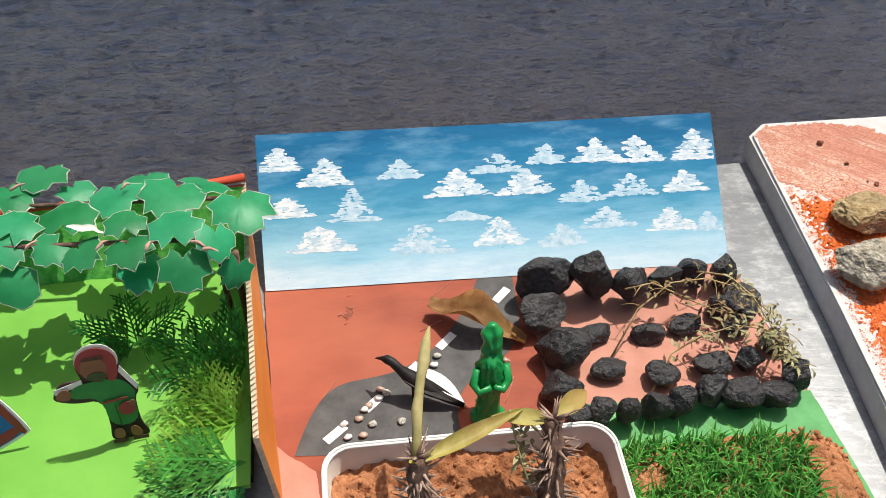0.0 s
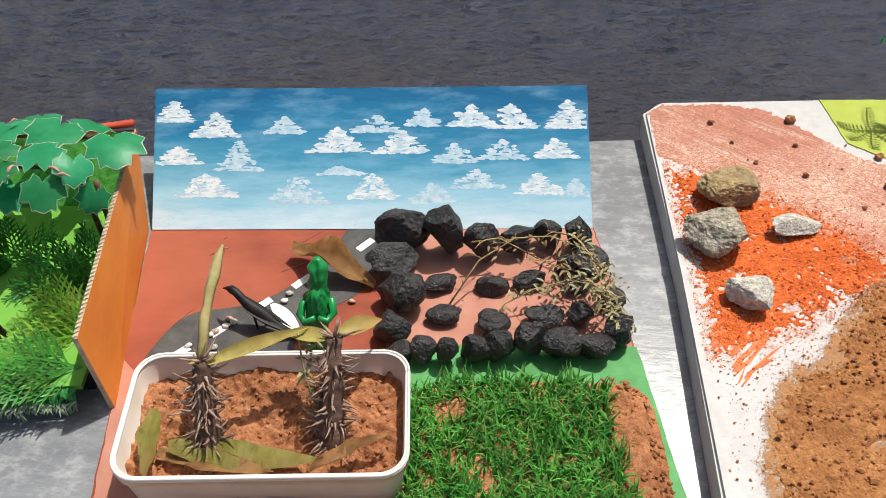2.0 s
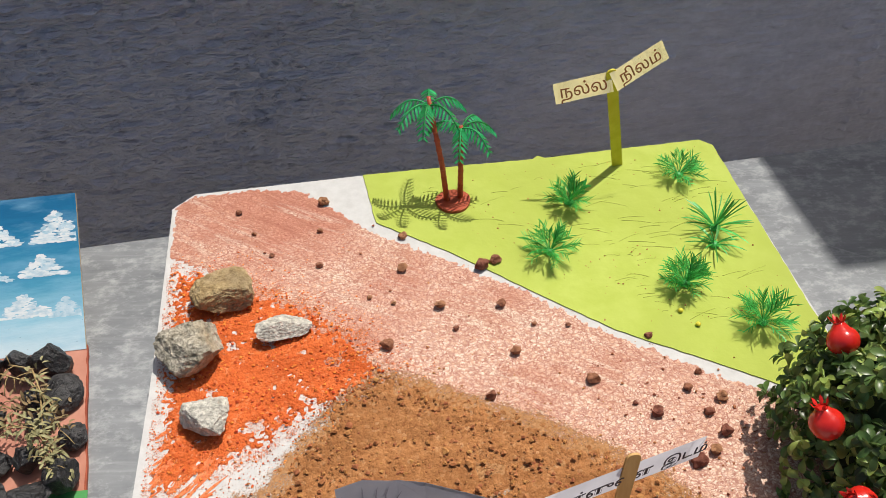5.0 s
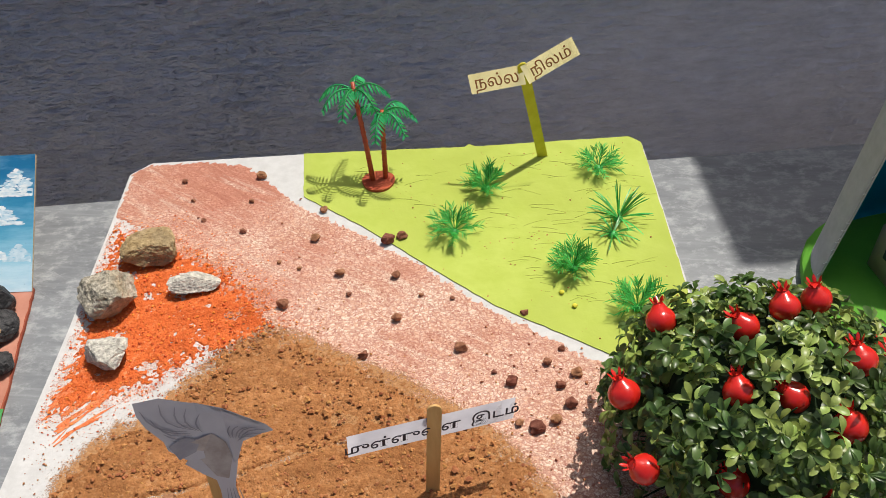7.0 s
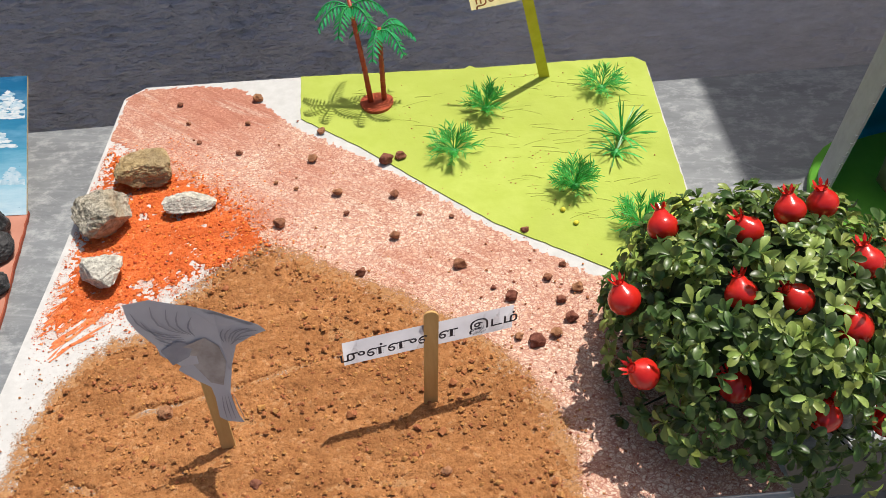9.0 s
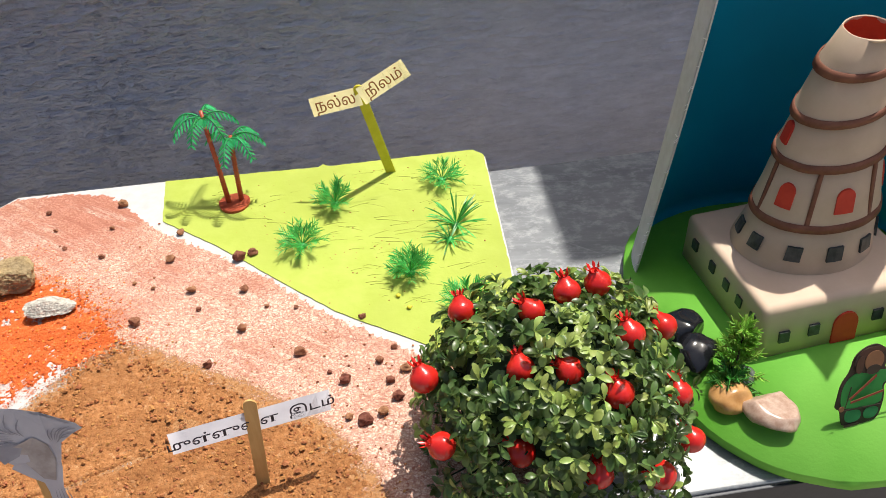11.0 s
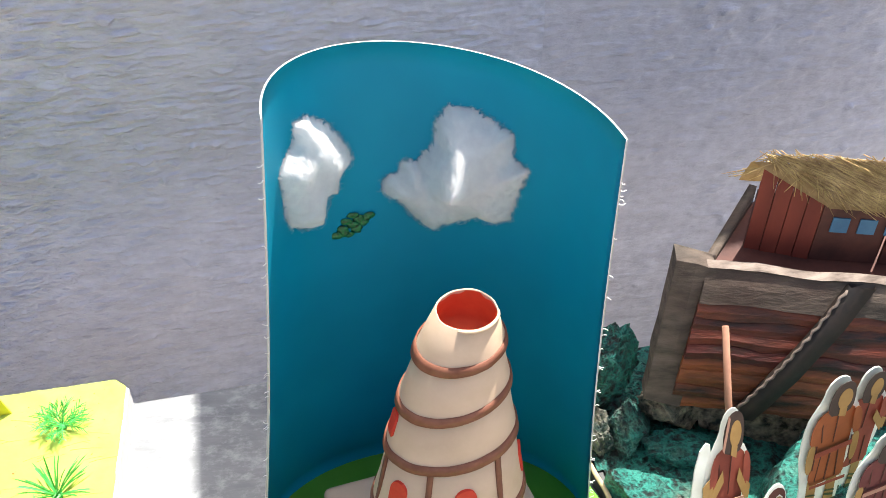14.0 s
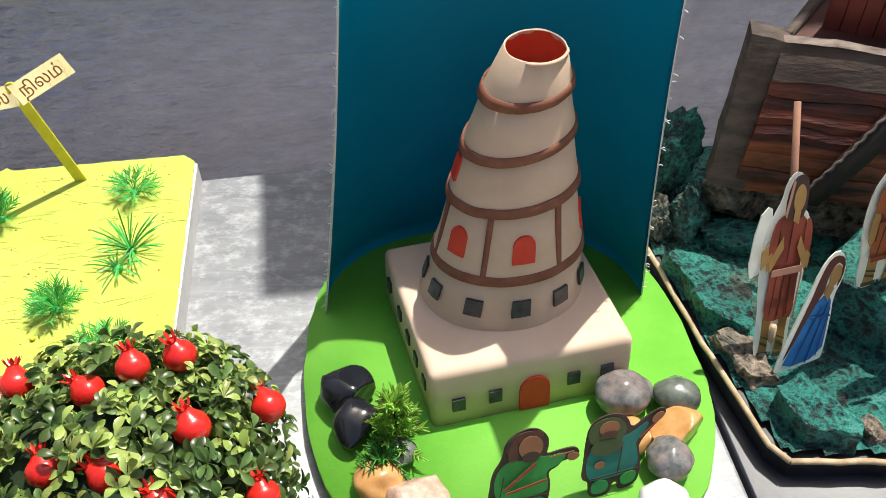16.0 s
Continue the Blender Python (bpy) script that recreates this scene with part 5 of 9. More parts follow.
bm = bmesh.new()
spine = [(0.1435, 0.636, 0.0335, 0.0005), (0.1480, 0.633, 0.0365, 0.0017), (0.1515, 0.631, 0.0375, 0.0037), (0.1560, 0.628, 0.0365, 0.0036), (0.161, 0.624, 0.032, 0.0038), (0.168, 0.620, 0.0265, 0.0058), (0.176, 0.616, 0.0215, 0.0064), (0.185, 0.611, 0.0165, 0.0050),
         (0.194, 0.606, 0.013, 0.0030), (0.209, 0.599, 0.009, 0.0020)]
tube(bm, [q[:3] for q in spine], [q[3] for q in spine], 14)
for s in (-1, 1):
    leaf(bm, (0.166 + 0.002 * s, 0.620 + 0.004 * s, 0.028), (0.201 + 0.001 * s, 0.603 + 0.0025 * s, 0.0135), 0.0062, (0.2, 0.35 * s, 1), 0.2, 0.0, 6)
for q in ((0.170, 0.615), (0.177, 0.618)):
    tube(bm, [(q[0], q[1], 0.020), (q[0] + 0.001, q[1] - 0.001, 0.0046)], [0.0012, 0.0010], 6)
solid("toy_bird", bm, crow_black, "small dark toy crow standing on the painted road", "toy")
bm = bmesh.new()
leaf(bm, (0.182, 0.636, 0.0135), (0.211, 0.600, 0.0120), 0.0145, (0.15, 0.1, 1), 0.25, 0.06, 8)
low = min(v.co.z for v in bm.verts)
bmesh.ops.translate(bm, verts=bm.verts, vec=(0, 0, 0.0058 - low))
bmesh.ops.solidify(bm, geom=bm.faces[:], thickness=0.0008)
solid("white_feather", bm, dash_paint, "white feather-shaped paper by the toy crow", "paper")

bm = bmesh.new()
prism(bm, oval_ring(0.2265, 0.590, 0.014, 0.011), 0.0046, 0.0068)
FIG = [(0.226, 0.590, 0.0045), (0.226, 0.591, 0.008), (0.226, 0.593, 0.022), (0.227, 0.598, 0.040), (0.228, 0.604, 0.055), (0.229, 0.609, 0.062), (0.229, 0.612, 0.068), (0.230, 0.616, 0.078), (0.230, 0.618, 0.085)]
FIG_R = [0.011, 0.0095, 0.0080, 0.0092, 0.0098, 0.0066, 0.0074, 0.0068, 0.003]
axis = []
for i in range(len(FIG) - 1):
    for k in range(4):
        t = k / 4
        axis.append((Vector(FIG[i]).lerp(Vector(FIG[i + 1]), t), FIG_R[i] + (FIG_R[i + 1] - FIG_R[i]) * t))
axis.append((Vector(FIG[-1]), FIG_R[-1]))
made = tube(bm, [p for p, _ in axis], [r for _, r in axis], 36)
for v in made:
    p = v.co
    fold = math.sin(math.atan2(p.y - 0.600, p.x - 0.228) * 9 + 2.5 * math.sin(p.z * 140))
    k = 1 + 0.17 * fold + 0.20 * noise.noise(p * 190)
    c = min((q for q, _ in axis), key=lambda q: (q - p).length)
    v.co = c + (p - c) * k
tube(bm, [(0.217, 0.600, 0.054), (0.2135, 0.594, 0.044), (0.217, 0.587, 0.041), (0.226, 0.588, 0.046)], [0.0034, 0.0036, 0.0030, 0.0026], 9)
tube(bm, [(0.239, 0.602, 0.054), (0.2405, 0.595, 0.043), (0.235, 0.588, 0.041), (0.228, 0.588, 0.046)], [0.0034, 0.0036, 0.0030, 0.0026], 9)
solid("green_figurine", bm, toy_green, "small moulded green plastic figurine with folded arms", "figurine")

chips_a = [(0.114, 0.597), (0.126, 0.600), (0.136, 0.594), (0.131, 0.608), (0.146, 0.625), (0.150, 0.621), (0.116, 0.585), (0.128, 0.585), (0.159, 0.593), (0.144, 0.617), (0.135, 0.611), (0.196, 0.652), (0.192, 0.643), (0.252, 0.64)]
for i, (x, y) in enumerate(chips_a):
    bm = bmesh.new()
    lump(bm, (x, y, 0.0064), (0.0072, 0.0056, 0.0034), 300 + i, 2, 0.2, 3)
    solid("stone_chip", bm, (pebble_white, pebble_pink, rock_pale)[i % 3], "small pale stone chip on the painted road", "pebble", "chips on the road")


# dry vine over the black stones
def dry_spray(points, seed, leaves, label):
    t = thing("dry_vine", points[0], label, "twig", "dry vines over the stones")
    rnd = random.Random(seed)
    pts = [Vector(p) for p in points]
    bm = bmesh.new()
    tube(bm, pts, [0.0009 - 0.0005 * i / len(pts) for i in range(len(pts))], 5)
    for k in range(len(pts) - 1):
        for _ in range(2):
            p = pts[k].lerp(pts[k + 1], rnd.random())
            q = p + Vector((rnd.uniform(-1, 1), rnd.uniform(-1, 0.6), rnd.uniform(-0.6, 0.5))) * 0.016
            tube(bm, bent(p, q, (0, 0, 0.003), 3), 0.0004, 4)
    part("stem", bm, twig_tan, t)
    bm = bmesh.new()
    for _ in range(leaves):
        s = rnd.random() ** 0.42 * (len(pts) - 1.01)
        p = pts[int(s)].lerp(pts[int(s) + 1], s % 1) + Vector((rnd.gauss(0, 0.005), rnd.gauss(0, 0.005), rnd.gauss(0, 0.003)))
        leaf(bm, p, p + Vector((rnd.uniform(-1, 1), rnd.uniform(-1, 1), rnd.uniform(-0.8, 0.5))) * 0.008, 0.0026, n=3, cup=0.4, bend=0.3)
    part("leaf", bm, vine_dry if seed % 2 else vine_olive, t, "shrivelled olive-brown leaves", kind="stuff")


dry_spray([(0.336, 0.625, 0.010), (0.365, 0.655, 0.036), (0.398, 0.672, 0.045), (0.430, 0.672, 0.046), (0.455, 0.660, 0.043), (0.470, 0.638, 0.040), (0.478, 0.615, 0.036)], 1, 70, "dry twining vine arching over the black stones")
dry_spray([(0.362, 0.592, 0.008), (0.385, 0.618, 0.020), (0.412, 0.626, 0.028), (0.440, 0.626, 0.038), (0.460, 0.616, 0.042), (0.474, 0.596, 0.036), (0.478, 0.580, 0.030)], 2, 150, "dry leafy vine draped over the black stones")
dry_spray([(0.360, 0.676, 0.038), (0.385, 0.678, 0.040), (0.415, 0.664, 0.030), (0.435, 0.648, 0.030), (0.450, 0.640, 0.034)], 3, 50, "dry tangled vine among the black stones")
dry_spray([(0.430, 0.690, 0.035), (0.452, 0.676, 0.042), (0.462, 0.650, 0.044), (0.466, 0.622, 0.042), (0.470, 0.588, 0.034)], 4, 80, "dry leafy vine hanging over the black stones")


# ---- things on the foam board ----
def palm_crown(bm, top, spread, drop, turns, seed):
    """Flat feathered fronds: an arched rib with close leaflets on both sides."""
    rnd = random.Random(seed)
    top = Vector(top)
    for a in turns:
        a = radians(a)
        d = Vector((math.cos(a), math.sin(a), 0))
        side = Vector((-d.y, d.x, 0))
        pts = [top + d * spread * t + Vector((0, 0, 0.010 * math.sin(2.6 * t) - drop * t * t)) for t in (i / 10 for i in range(11))]
        tube(bm, pts, [0.0009] * 10 + [0.0003], 5)
        for i in range(1, 10):
            t = i / 9.5
            f = min(t * 10, 9.99)
            p = pts[int(f)].lerp(pts[int(f) + 1], f % 1)
            ln = spread * 0.36 * math.sin(math.pi * (0.16 + 0.74 * t)) ** 0.7
            for s in (-1, 1):
                tip = p + side * s * ln * 0.72 + d * ln * 0.30 - Vector((0, 0, ln * 0.62))
                leaf(bm, p, tip, 0.0025, (0, -0.4, 1), 0.15, 0.10, 3)


palm = thing("toy_palm", (0.835, 0.822, FOAM), "toy palm pair with red-brown trunks on a round base", "toy tree")
bm = bmesh.new()
prism(bm, [(0.835 + 0.0175 * math.cos(a) * (1 + 0.05 * math.sin(3 * a)), 0.822 + 0.0165 * math.sin(a)) for a in (2 * math.pi * i / 28 for i in range(28))], FOAM + 0.0012, FOAM + 0.0042)
part("base", bm, palm_red, palm, "round red-brown plastic base", smooth=False)
for pts, crown, sp, sd in (([(0.829, 0.824, FOAM + 0.004), (0.826, 0.833, 0.070), (0.821, 0.848, 0.108), (0.818, 0.859, 0.134)], (0.818, 0.856, 0.126), 0.037, (205, 165, 250, 310, 10, 80)),
                           ([(0.843, 0.826, FOAM + 0.004), (0.844, 0.830, 0.066), (0.845, 0.836, 0.094), (0.846, 0.840, 0.110)], (0.846, 0.839, 0.107), 0.035, (255, 310, 5, 45, 150))):
    bm = bmesh.new()
    tube(bm, pts, [0.0030, 0.0026, 0.0024, 0.0020], 10)
    for i in range(11):
        s = 0.2 + 2.6 * i / 11
        p = Vector(pts[int(s)]).lerp(Vector(pts[int(s) + 1]), s % 1)
        tube(bm, [p - Vector((0, 0, 0.0006)), p + Vector((0, 0, 0.0006))], 0.0030, 10)
    trunk = part("trunk", bm, palm_red, palm)
    bm = bmesh.new()
    palm_crown(bm, crown, sp, 0.019, sd, 3)
    part("fronds", bm, palm_green, trunk, "green feathered plastic fronds")


def ribbon(bm, pts, width, up=(0, 0, 1), mat=0):
    """A narrow flat blade through the points, pointed at its tip."""
    pts, prev = [Vector(p) for p in pts], None
    n = len(pts) - 1
    for i, p in enumerate(pts):
        d = pts[min(i + 1, n)] - pts[max(i - 1, 0)]
        side = d.cross(Vector(up))
        side = side.normalized() if side.length > 1e-9 else Vector((1, 0, 0))
        w = width / 2 * (1.0 if i < n else 0.25) * (0.7 if i == 0 else 1.0)
        cur = (bm.verts.new(p - side * w), bm.verts.new(p + side * w))
        if prev:
            bm.faces.new((prev[0], prev[1], cur[1], cur[0])).material_index = mat
        prev = cur


def grass_tuft(x, y, r, h, seed, n, forked=True):
    """A pressed plastic tuft: stems fanning out of one foot, forked towards their tips, or long plain blades."""
    t = thing("plastic_tuft", (x, y, FOAM + 0.0012), "small tuft of green plastic grass on lime paper", "plant", "plastic tufts on the lime field")
    rnd = random.Random(seed)
    bm = bmesh.new()
    lump(bm, (x, y, FOAM + 0.0034), (0.010, 0.009, 0.006), seed, 2, 0.25)
    part("foot", bm, plastic_green, t)
    bm = bmesh.new()
    foot = Vector((x, y, FOAM + 0.004))
    for k in range(n):
        a, e = k * 2.4 + rnd.uniform(-0.4, 0.4), math.asin(rnd.uniform(0.10, 0.97))
        d = Vector((math.cos(a) * math.cos(e) * r, math.sin(a) * math.cos(e) * r, math.sin(e) * h)) * rnd.uniform(0.8, 1.1)
        out = Vector((math.cos(a), math.sin(a), 0))
        arch = Vector((0, 0, 0.10 * r))

        def at(q):
            return foot + d * q + arch * math.sin(2.7 * q)

        face = Vector((-out.x * 0.5, -out.y * 0.5 - 0.4, 0.8))
        ribbon(bm, [at(q) for q in (0, 0.35, 0.65, 0.85, 1.0)], 0.0010 if forked else 0.0013, face)
        if not forked:
            continue
        side = d.cross(face).normalized()
        for t2 in (0.38, 0.52, 0.66, 0.80, 0.92):
            for sgn in (-1, 1):
                if rnd.random() < 0.12:
                    continue
                tip = (side * sgn * rnd.uniform(0.5, 0.8) + d.normalized() + Vector((0, 0, rnd.uniform(-0.1, 0.25)))) * rnd.uniform(0.0050, 0.0085)
                ribbon(bm, [at(t2), at(t2) + tip * 0.55 + Vector((0, 0, 0.0004)), at(t2) + tip], 0.0010, face)
    part("blade", bm, plastic_green, t, "narrow green plastic blades", kind="stuff")


grass_tuft(0.948, 0.797, 0.023, 0.026, 1, 34)
grass_tuft(0.910, 0.734, 0.027, 0.025, 2, 30)
grass_tuft(1.072, 0.816, 0.025, 0.020, 3, 24)
grass_tuft(1.076, 0.734, 0.038, 0.040, 4, 40, False)
grass_tuft(1.066, 0.712, 0.030, 0.010, 14, 18, False)
grass_tuft(1.019, 0.670, 0.024, 0.026, 5, 40)
grass_tuft(1.068, 0.613, 0.027, 0.028, 6, 36)
for i, (x, y) in enumerate(((1.003, 0.640), (1.012, 0.622))):
    bm = bmesh.new()
    lump(bm, (x, y, FOAM + 0.0030), (0.005, 0.005, 0.0035), 400 + i, 2, 0.2)
    solid("seed", bm, stick_lime, "small ochre seed on the lime paper", "seed", "seeds on the lime field")


def lettering(body, size, place, mat, parent, label):
    """Words laid on a panel: place is the panel's pose; the words are centred on it."""
    cu = bpy.data.curves.new("words", "FONT")
    cu.body, cu.size, cu.align_x, cu.align_y, cu.extrude = body, size, "CENTER", "CENTER", 0.00015
    cu.offset = 0.006 * size
    ob = new("lettering", cu)
    dg = bpy.context.evaluated_depsgraph_get()
    me = bpy.data.meshes.new_from_object(ob.evaluated_get(dg))
    bpy.data.objects.remove(ob)
    me.transform(Matrix.Translation(-origin_of(parent)) @ place)
    me.materials.clear()
    me.materials.append(mat)
    ob = new("lettering", me)
    ob.parent = parent
    return tagged(ob, label)


def panel_pose(left, right, up, mid=0.5):
    """The pose of a panel whose middle line runs from left to right and whose face looks to the camera's side."""
    left, right, up = Vector(left), Vector(right), Vector(up)
    x = (right - left).normalized()
    n = x.cross(up).normalized()
    y = n.cross(x).normalized()
    m = Matrix((x, y, n)).transposed().to_4x4()
    m.translation = left.lerp(right, mid)
    return m


def signpost(base, top, stick_w, stick_mat, arms, label, lay=-0.0042):
    """A flat wooden stick with paper arms; arms: left, right, height, paper, ink, words, letter size."""
    t = thing("signpost", base, label, "sign")
    base, top = Vector(base), Vector(top)
    d = (top - base).normalized()
    side = d.cross(Vector((0, 1, 0))).normalized()
    m = Matrix((side, d.cross(side), d)).transposed().to_4x4()
    m.translation = base
    ln = (top - base).length
    bm = bmesh.new()
    box(bm, (-stick_w / 2, -0.0009, -0.006), (stick_w / 2, 0.0009, ln - stick_w * 0.3))
    cap = bmesh.ops.create_cone(bm, cap_ends=True, segments=20, radius1=stick_w / 2, radius2=stick_w / 2, depth=0.00178)["verts"]
    bmesh.ops.rotate(bm, verts=cap, matrix=Matrix.Rotation(radians(90), 3, "X"))
    bmesh.ops.translate(bm, verts=cap, vec=(0, 0, ln - stick_w * 0.3))
    bmesh.ops.transform(bm, matrix=m, verts=bm.verts)
    part("stick", bm, stick_mat, t, smooth=False)
    for left, right, h, paper, pen, words, size, up in arms:
        pm = panel_pose(left, right, up) @ Matrix.Translation((0, 0, lay))
        w = (Vector(right) - Vector(left)).length
        bm = bmesh.new()
        n = 12
        rows = [[pm @ Vector((-w / 2 + w * i / n, y, 0.0012 * math.sin(2.5 * i / n + w * 40))) for y in (-h / 2, h / 2)] for i in range(n + 1)]
        rings_to_mesh(bm, rows, close=False)
        bmesh.ops.solidify(bm, geom=bm.faces[:], thickness=0.0004)
        arm = part("paper_arm", bm, paper, t, "hand-lettered paper strip")
        lettering(words, size, pm @ Matrix.Translation((0, 0, 0.0022)), pen, arm, "handwritten Tamil words")


signpost((1.016, 0.846, FOAM + 0.001), (0.990, 0.8385, 0.153), 0.011, stick_lime,
         [((0.938, 0.846, 0.130), (0.992, 0.838, 0.142), 0.021, paper_cream, ink_red, "நல்ல", 0.0165, (0.05, 0.25, 1)),
          ((0.992, 0.8375, 0.142), (1.044, 0.846, 0.166), 0.021, paper_cream, ink_red, "நிலம்", 0.0155, (-0.1, 0.25, 1))],
         "lime painted stick with two cream paper arms reading good land", 0.0022)
signpost((0.870, 0.445, FOAM + 0.001), (0.8765, 0.4535, 0.126), 0.0105, wood_stick,
         [((0.814, 0.435, 0.105), (0.936, 0.464, 0.0985), 0.026, paper_white, ink, "முள்ளுள்ள  இடம்", 0.0142, (-0.02, -0.02, 1))],
         "wooden stick with a white paper strip reading thorny place")

# paper bird on a stick
bird = thing("paper_bird", (0.713, 0.424, FOAM), "grey-white paper bird cut-out with spread wings on a stick", "paper toy")
pm = panel_pose((0.701, 0.4225, 0.10), (0.761, 0.4225, 0.10), (0.02, 0.20, 1), 0.5)


def bird_point(px, pz, lift=0.0):
    """A place on the paper; both wings are folded towards the viewer, the shorter one also upwards."""
    right, left = max(px - 0.006, 0.0) * (pz > 0.0201), max(-0.010 - px, 0.0) * (pz > 0.0301)
    return pm @ Vector((px + 0.2 * right - 0.1 * left, pz * 0.87 + 0.65 * right, lift + 0.95 * right + 0.30 * left))


bm = bmesh.new()
half = [(-0.042, 0.101), (-0.028, 0.100), (-0.013, 0.089), (-0.002, 0.076), (0.004, 0.067), (0.021, 0.067), (0.034, 0.068), (0.038, 0.063), (0.029, 0.058), (0.016, 0.048), (0.009, 0.026), (0.003, -0.002), (0.003, -0.021),
        (0.007, -0.037), (-0.004, -0.034), (-0.009, -0.029), (-0.008, -0.007), (-0.009, 0.005), (-0.017, 0.013), (-0.027, 0.025), (-0.022, 0.033), (-0.031, 0.048), (-0.032, 0.058), (-0.039, 0.075), (-0.042, 0.088)][::-1]
front = [bm.verts.new((x, z, 0.0)) for x, z in half]
bmesh.ops.triangulate(bm, faces=[bm.faces.new(front)])
for fold in (0.006, -0.010):
    bmesh.ops.bisect_plane(bm, geom=bm.verts[:] + bm.edges[:] + bm.faces[:], plane_co=(fold, 0, 0), plane_no=(1, 0, 0))
for cut in (0.020, 0.030):
    bmesh.ops.bisect_plane(bm, geom=bm.verts[:] + bm.edges[:] + bm.faces[:], plane_co=(0, cut, 0), plane_no=(0, 1, 0))
for v in bm.verts:
    v.co = bird_point(v.co.x, v.co.y)
bmesh.ops.solidify(bm, geom=bm.faces[:], thickness=0.0005)
part("paper_body", bm, paper_white, bird, "folded paper wings, body and tail", smooth=False)
bm = bmesh.new()


def flat_stroke(bm, pts, w):
    """A thin flat pen stroke on the paper."""
    prev = None
    for i, (x, z) in enumerate(pts):
        ax, az = pts[max(i - 1, 0)]
        bx, bz = pts[min(i + 1, len(pts) - 1)]
        n = math.hypot(bx - ax, bz - az) or 1.0
        k = w / 2 * (0.3 if i in (0, len(pts) - 1) else 1.0)
        cur = [bm.verts.new(bird_point(x - (bz - az) / n * k * q, z + (bx - ax) / n * k * q, 0.0010)) for q in (1, -1)]
        if prev:
            bm.faces.new((prev[0], prev[1], cur[1], cur[0]))
        prev = cur


for root, tips in (((-0.010, 0.052), [(-0.040, 0.094), (-0.036, 0.084), (-0.033, 0.075), (-0.029, 0.096), (-0.031, 0.066), (-0.021, 0.090), (-0.015, 0.086), (-0.008, 0.078), (-0.028, 0.058)]), ((0.008, 0.046), [(0.034, 0.064), (0.029, 0.066), (0.023, 0.065), (0.016, 0.065), (0.032, 0.059), (0.010, 0.064), (0.026, 0.055)])):
    r = Vector(root)
    for q in tips:
        q = Vector(q)
        bow = Vector((-(q - r).y, (q - r).x)) * 0.12
        flat_stroke(bm, [tuple(r.lerp(q, 0.25 + 0.72 * t) + bow * math.sin(math.pi * t)) for t in (0, 0.25, 0.5, 0.75, 1.0)], 0.0010)
for k in range(5):
    flat_stroke(bm, [(-0.004 + 0.003 * k, -0.031), (-0.004 + 0.0026 * k, -0.018), (-0.003 + 0.002 * k, -0.004)], 0.0008)
part("wing_line", bm, pencil, bird, "thin drawn feather lines", kind="stuff")
# the body patch paints in the stick's shade showing through the paper
for outline, mt, lb in (([(-0.020, 0.050), (-0.004, 0.056), (0.004, 0.046), (0.006, 0.030), (0.000, 0.006), (-0.008, 0.010), (-0.016, 0.030)], body_stick_shade, "grey-brown body patch with the stick's shade painted in"), ([(-0.030, 0.052), (-0.020, 0.058), (-0.012, 0.050), (-0.016, 0.040), (-0.026, 0.036)], pencil, "printed dark head")):
    bm = bmesh.new()
    bm.faces.new([bm.verts.new(bird_point(x, z, 0.0006 if mt is body_stick_shade else 0.0008)) for x, z in outline])
    part("paper_patch", bm, mt, bird, lb, smooth=False)
bm = bmesh.new()
m = panel_pose((0.713, 0.418, FOAM), (0.723, 0.418, FOAM), (0.10, 0.15, 1))
v = box(bm, (-0.0052, -0.004, -0.0035), (0.0052, 0.115, -0.0015), m)
part("stick", bm, wood_stick, bird, "flat wooden stick", smooth=False)

# ---- fruit bush ----
fruit_places = [(1.049, 0.508, 0.137), (1.132, 0.492, 0.160), (1.160, 0.501, 0.155), (1.102, 0.484, 0.151), (1.150, 0.402, 0.138), (1.074, 0.388, 0.102), (1.127, 0.364, 0.096), (1.170, 0.445, 0.152),
                (1.206, 0.420, 0.103), (1.082, 0.431, 0.147), (1.010, 0.452, 0.126), (1.016, 0.404, 0.103), (1.118, 0.424, 0.145), (1.180, 0.370, 0.072), (1.218, 0.405, 0.060), (1.212, 0.480, 0.115)]
BC, BR = Vector((1.114, 0.452, 0.046)), Vector((0.106, 0.106, 0.118))
bush = thing("fruit_bush", (BC.x, BC.y, FOAM), "dense artificial boxwood ball with small glossy leaves", "bush")
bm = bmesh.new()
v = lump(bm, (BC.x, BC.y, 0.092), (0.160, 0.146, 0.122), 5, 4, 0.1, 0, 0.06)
part("core", bm, bush_core, bush, "near-black core that paints in the shade behind the leaves")


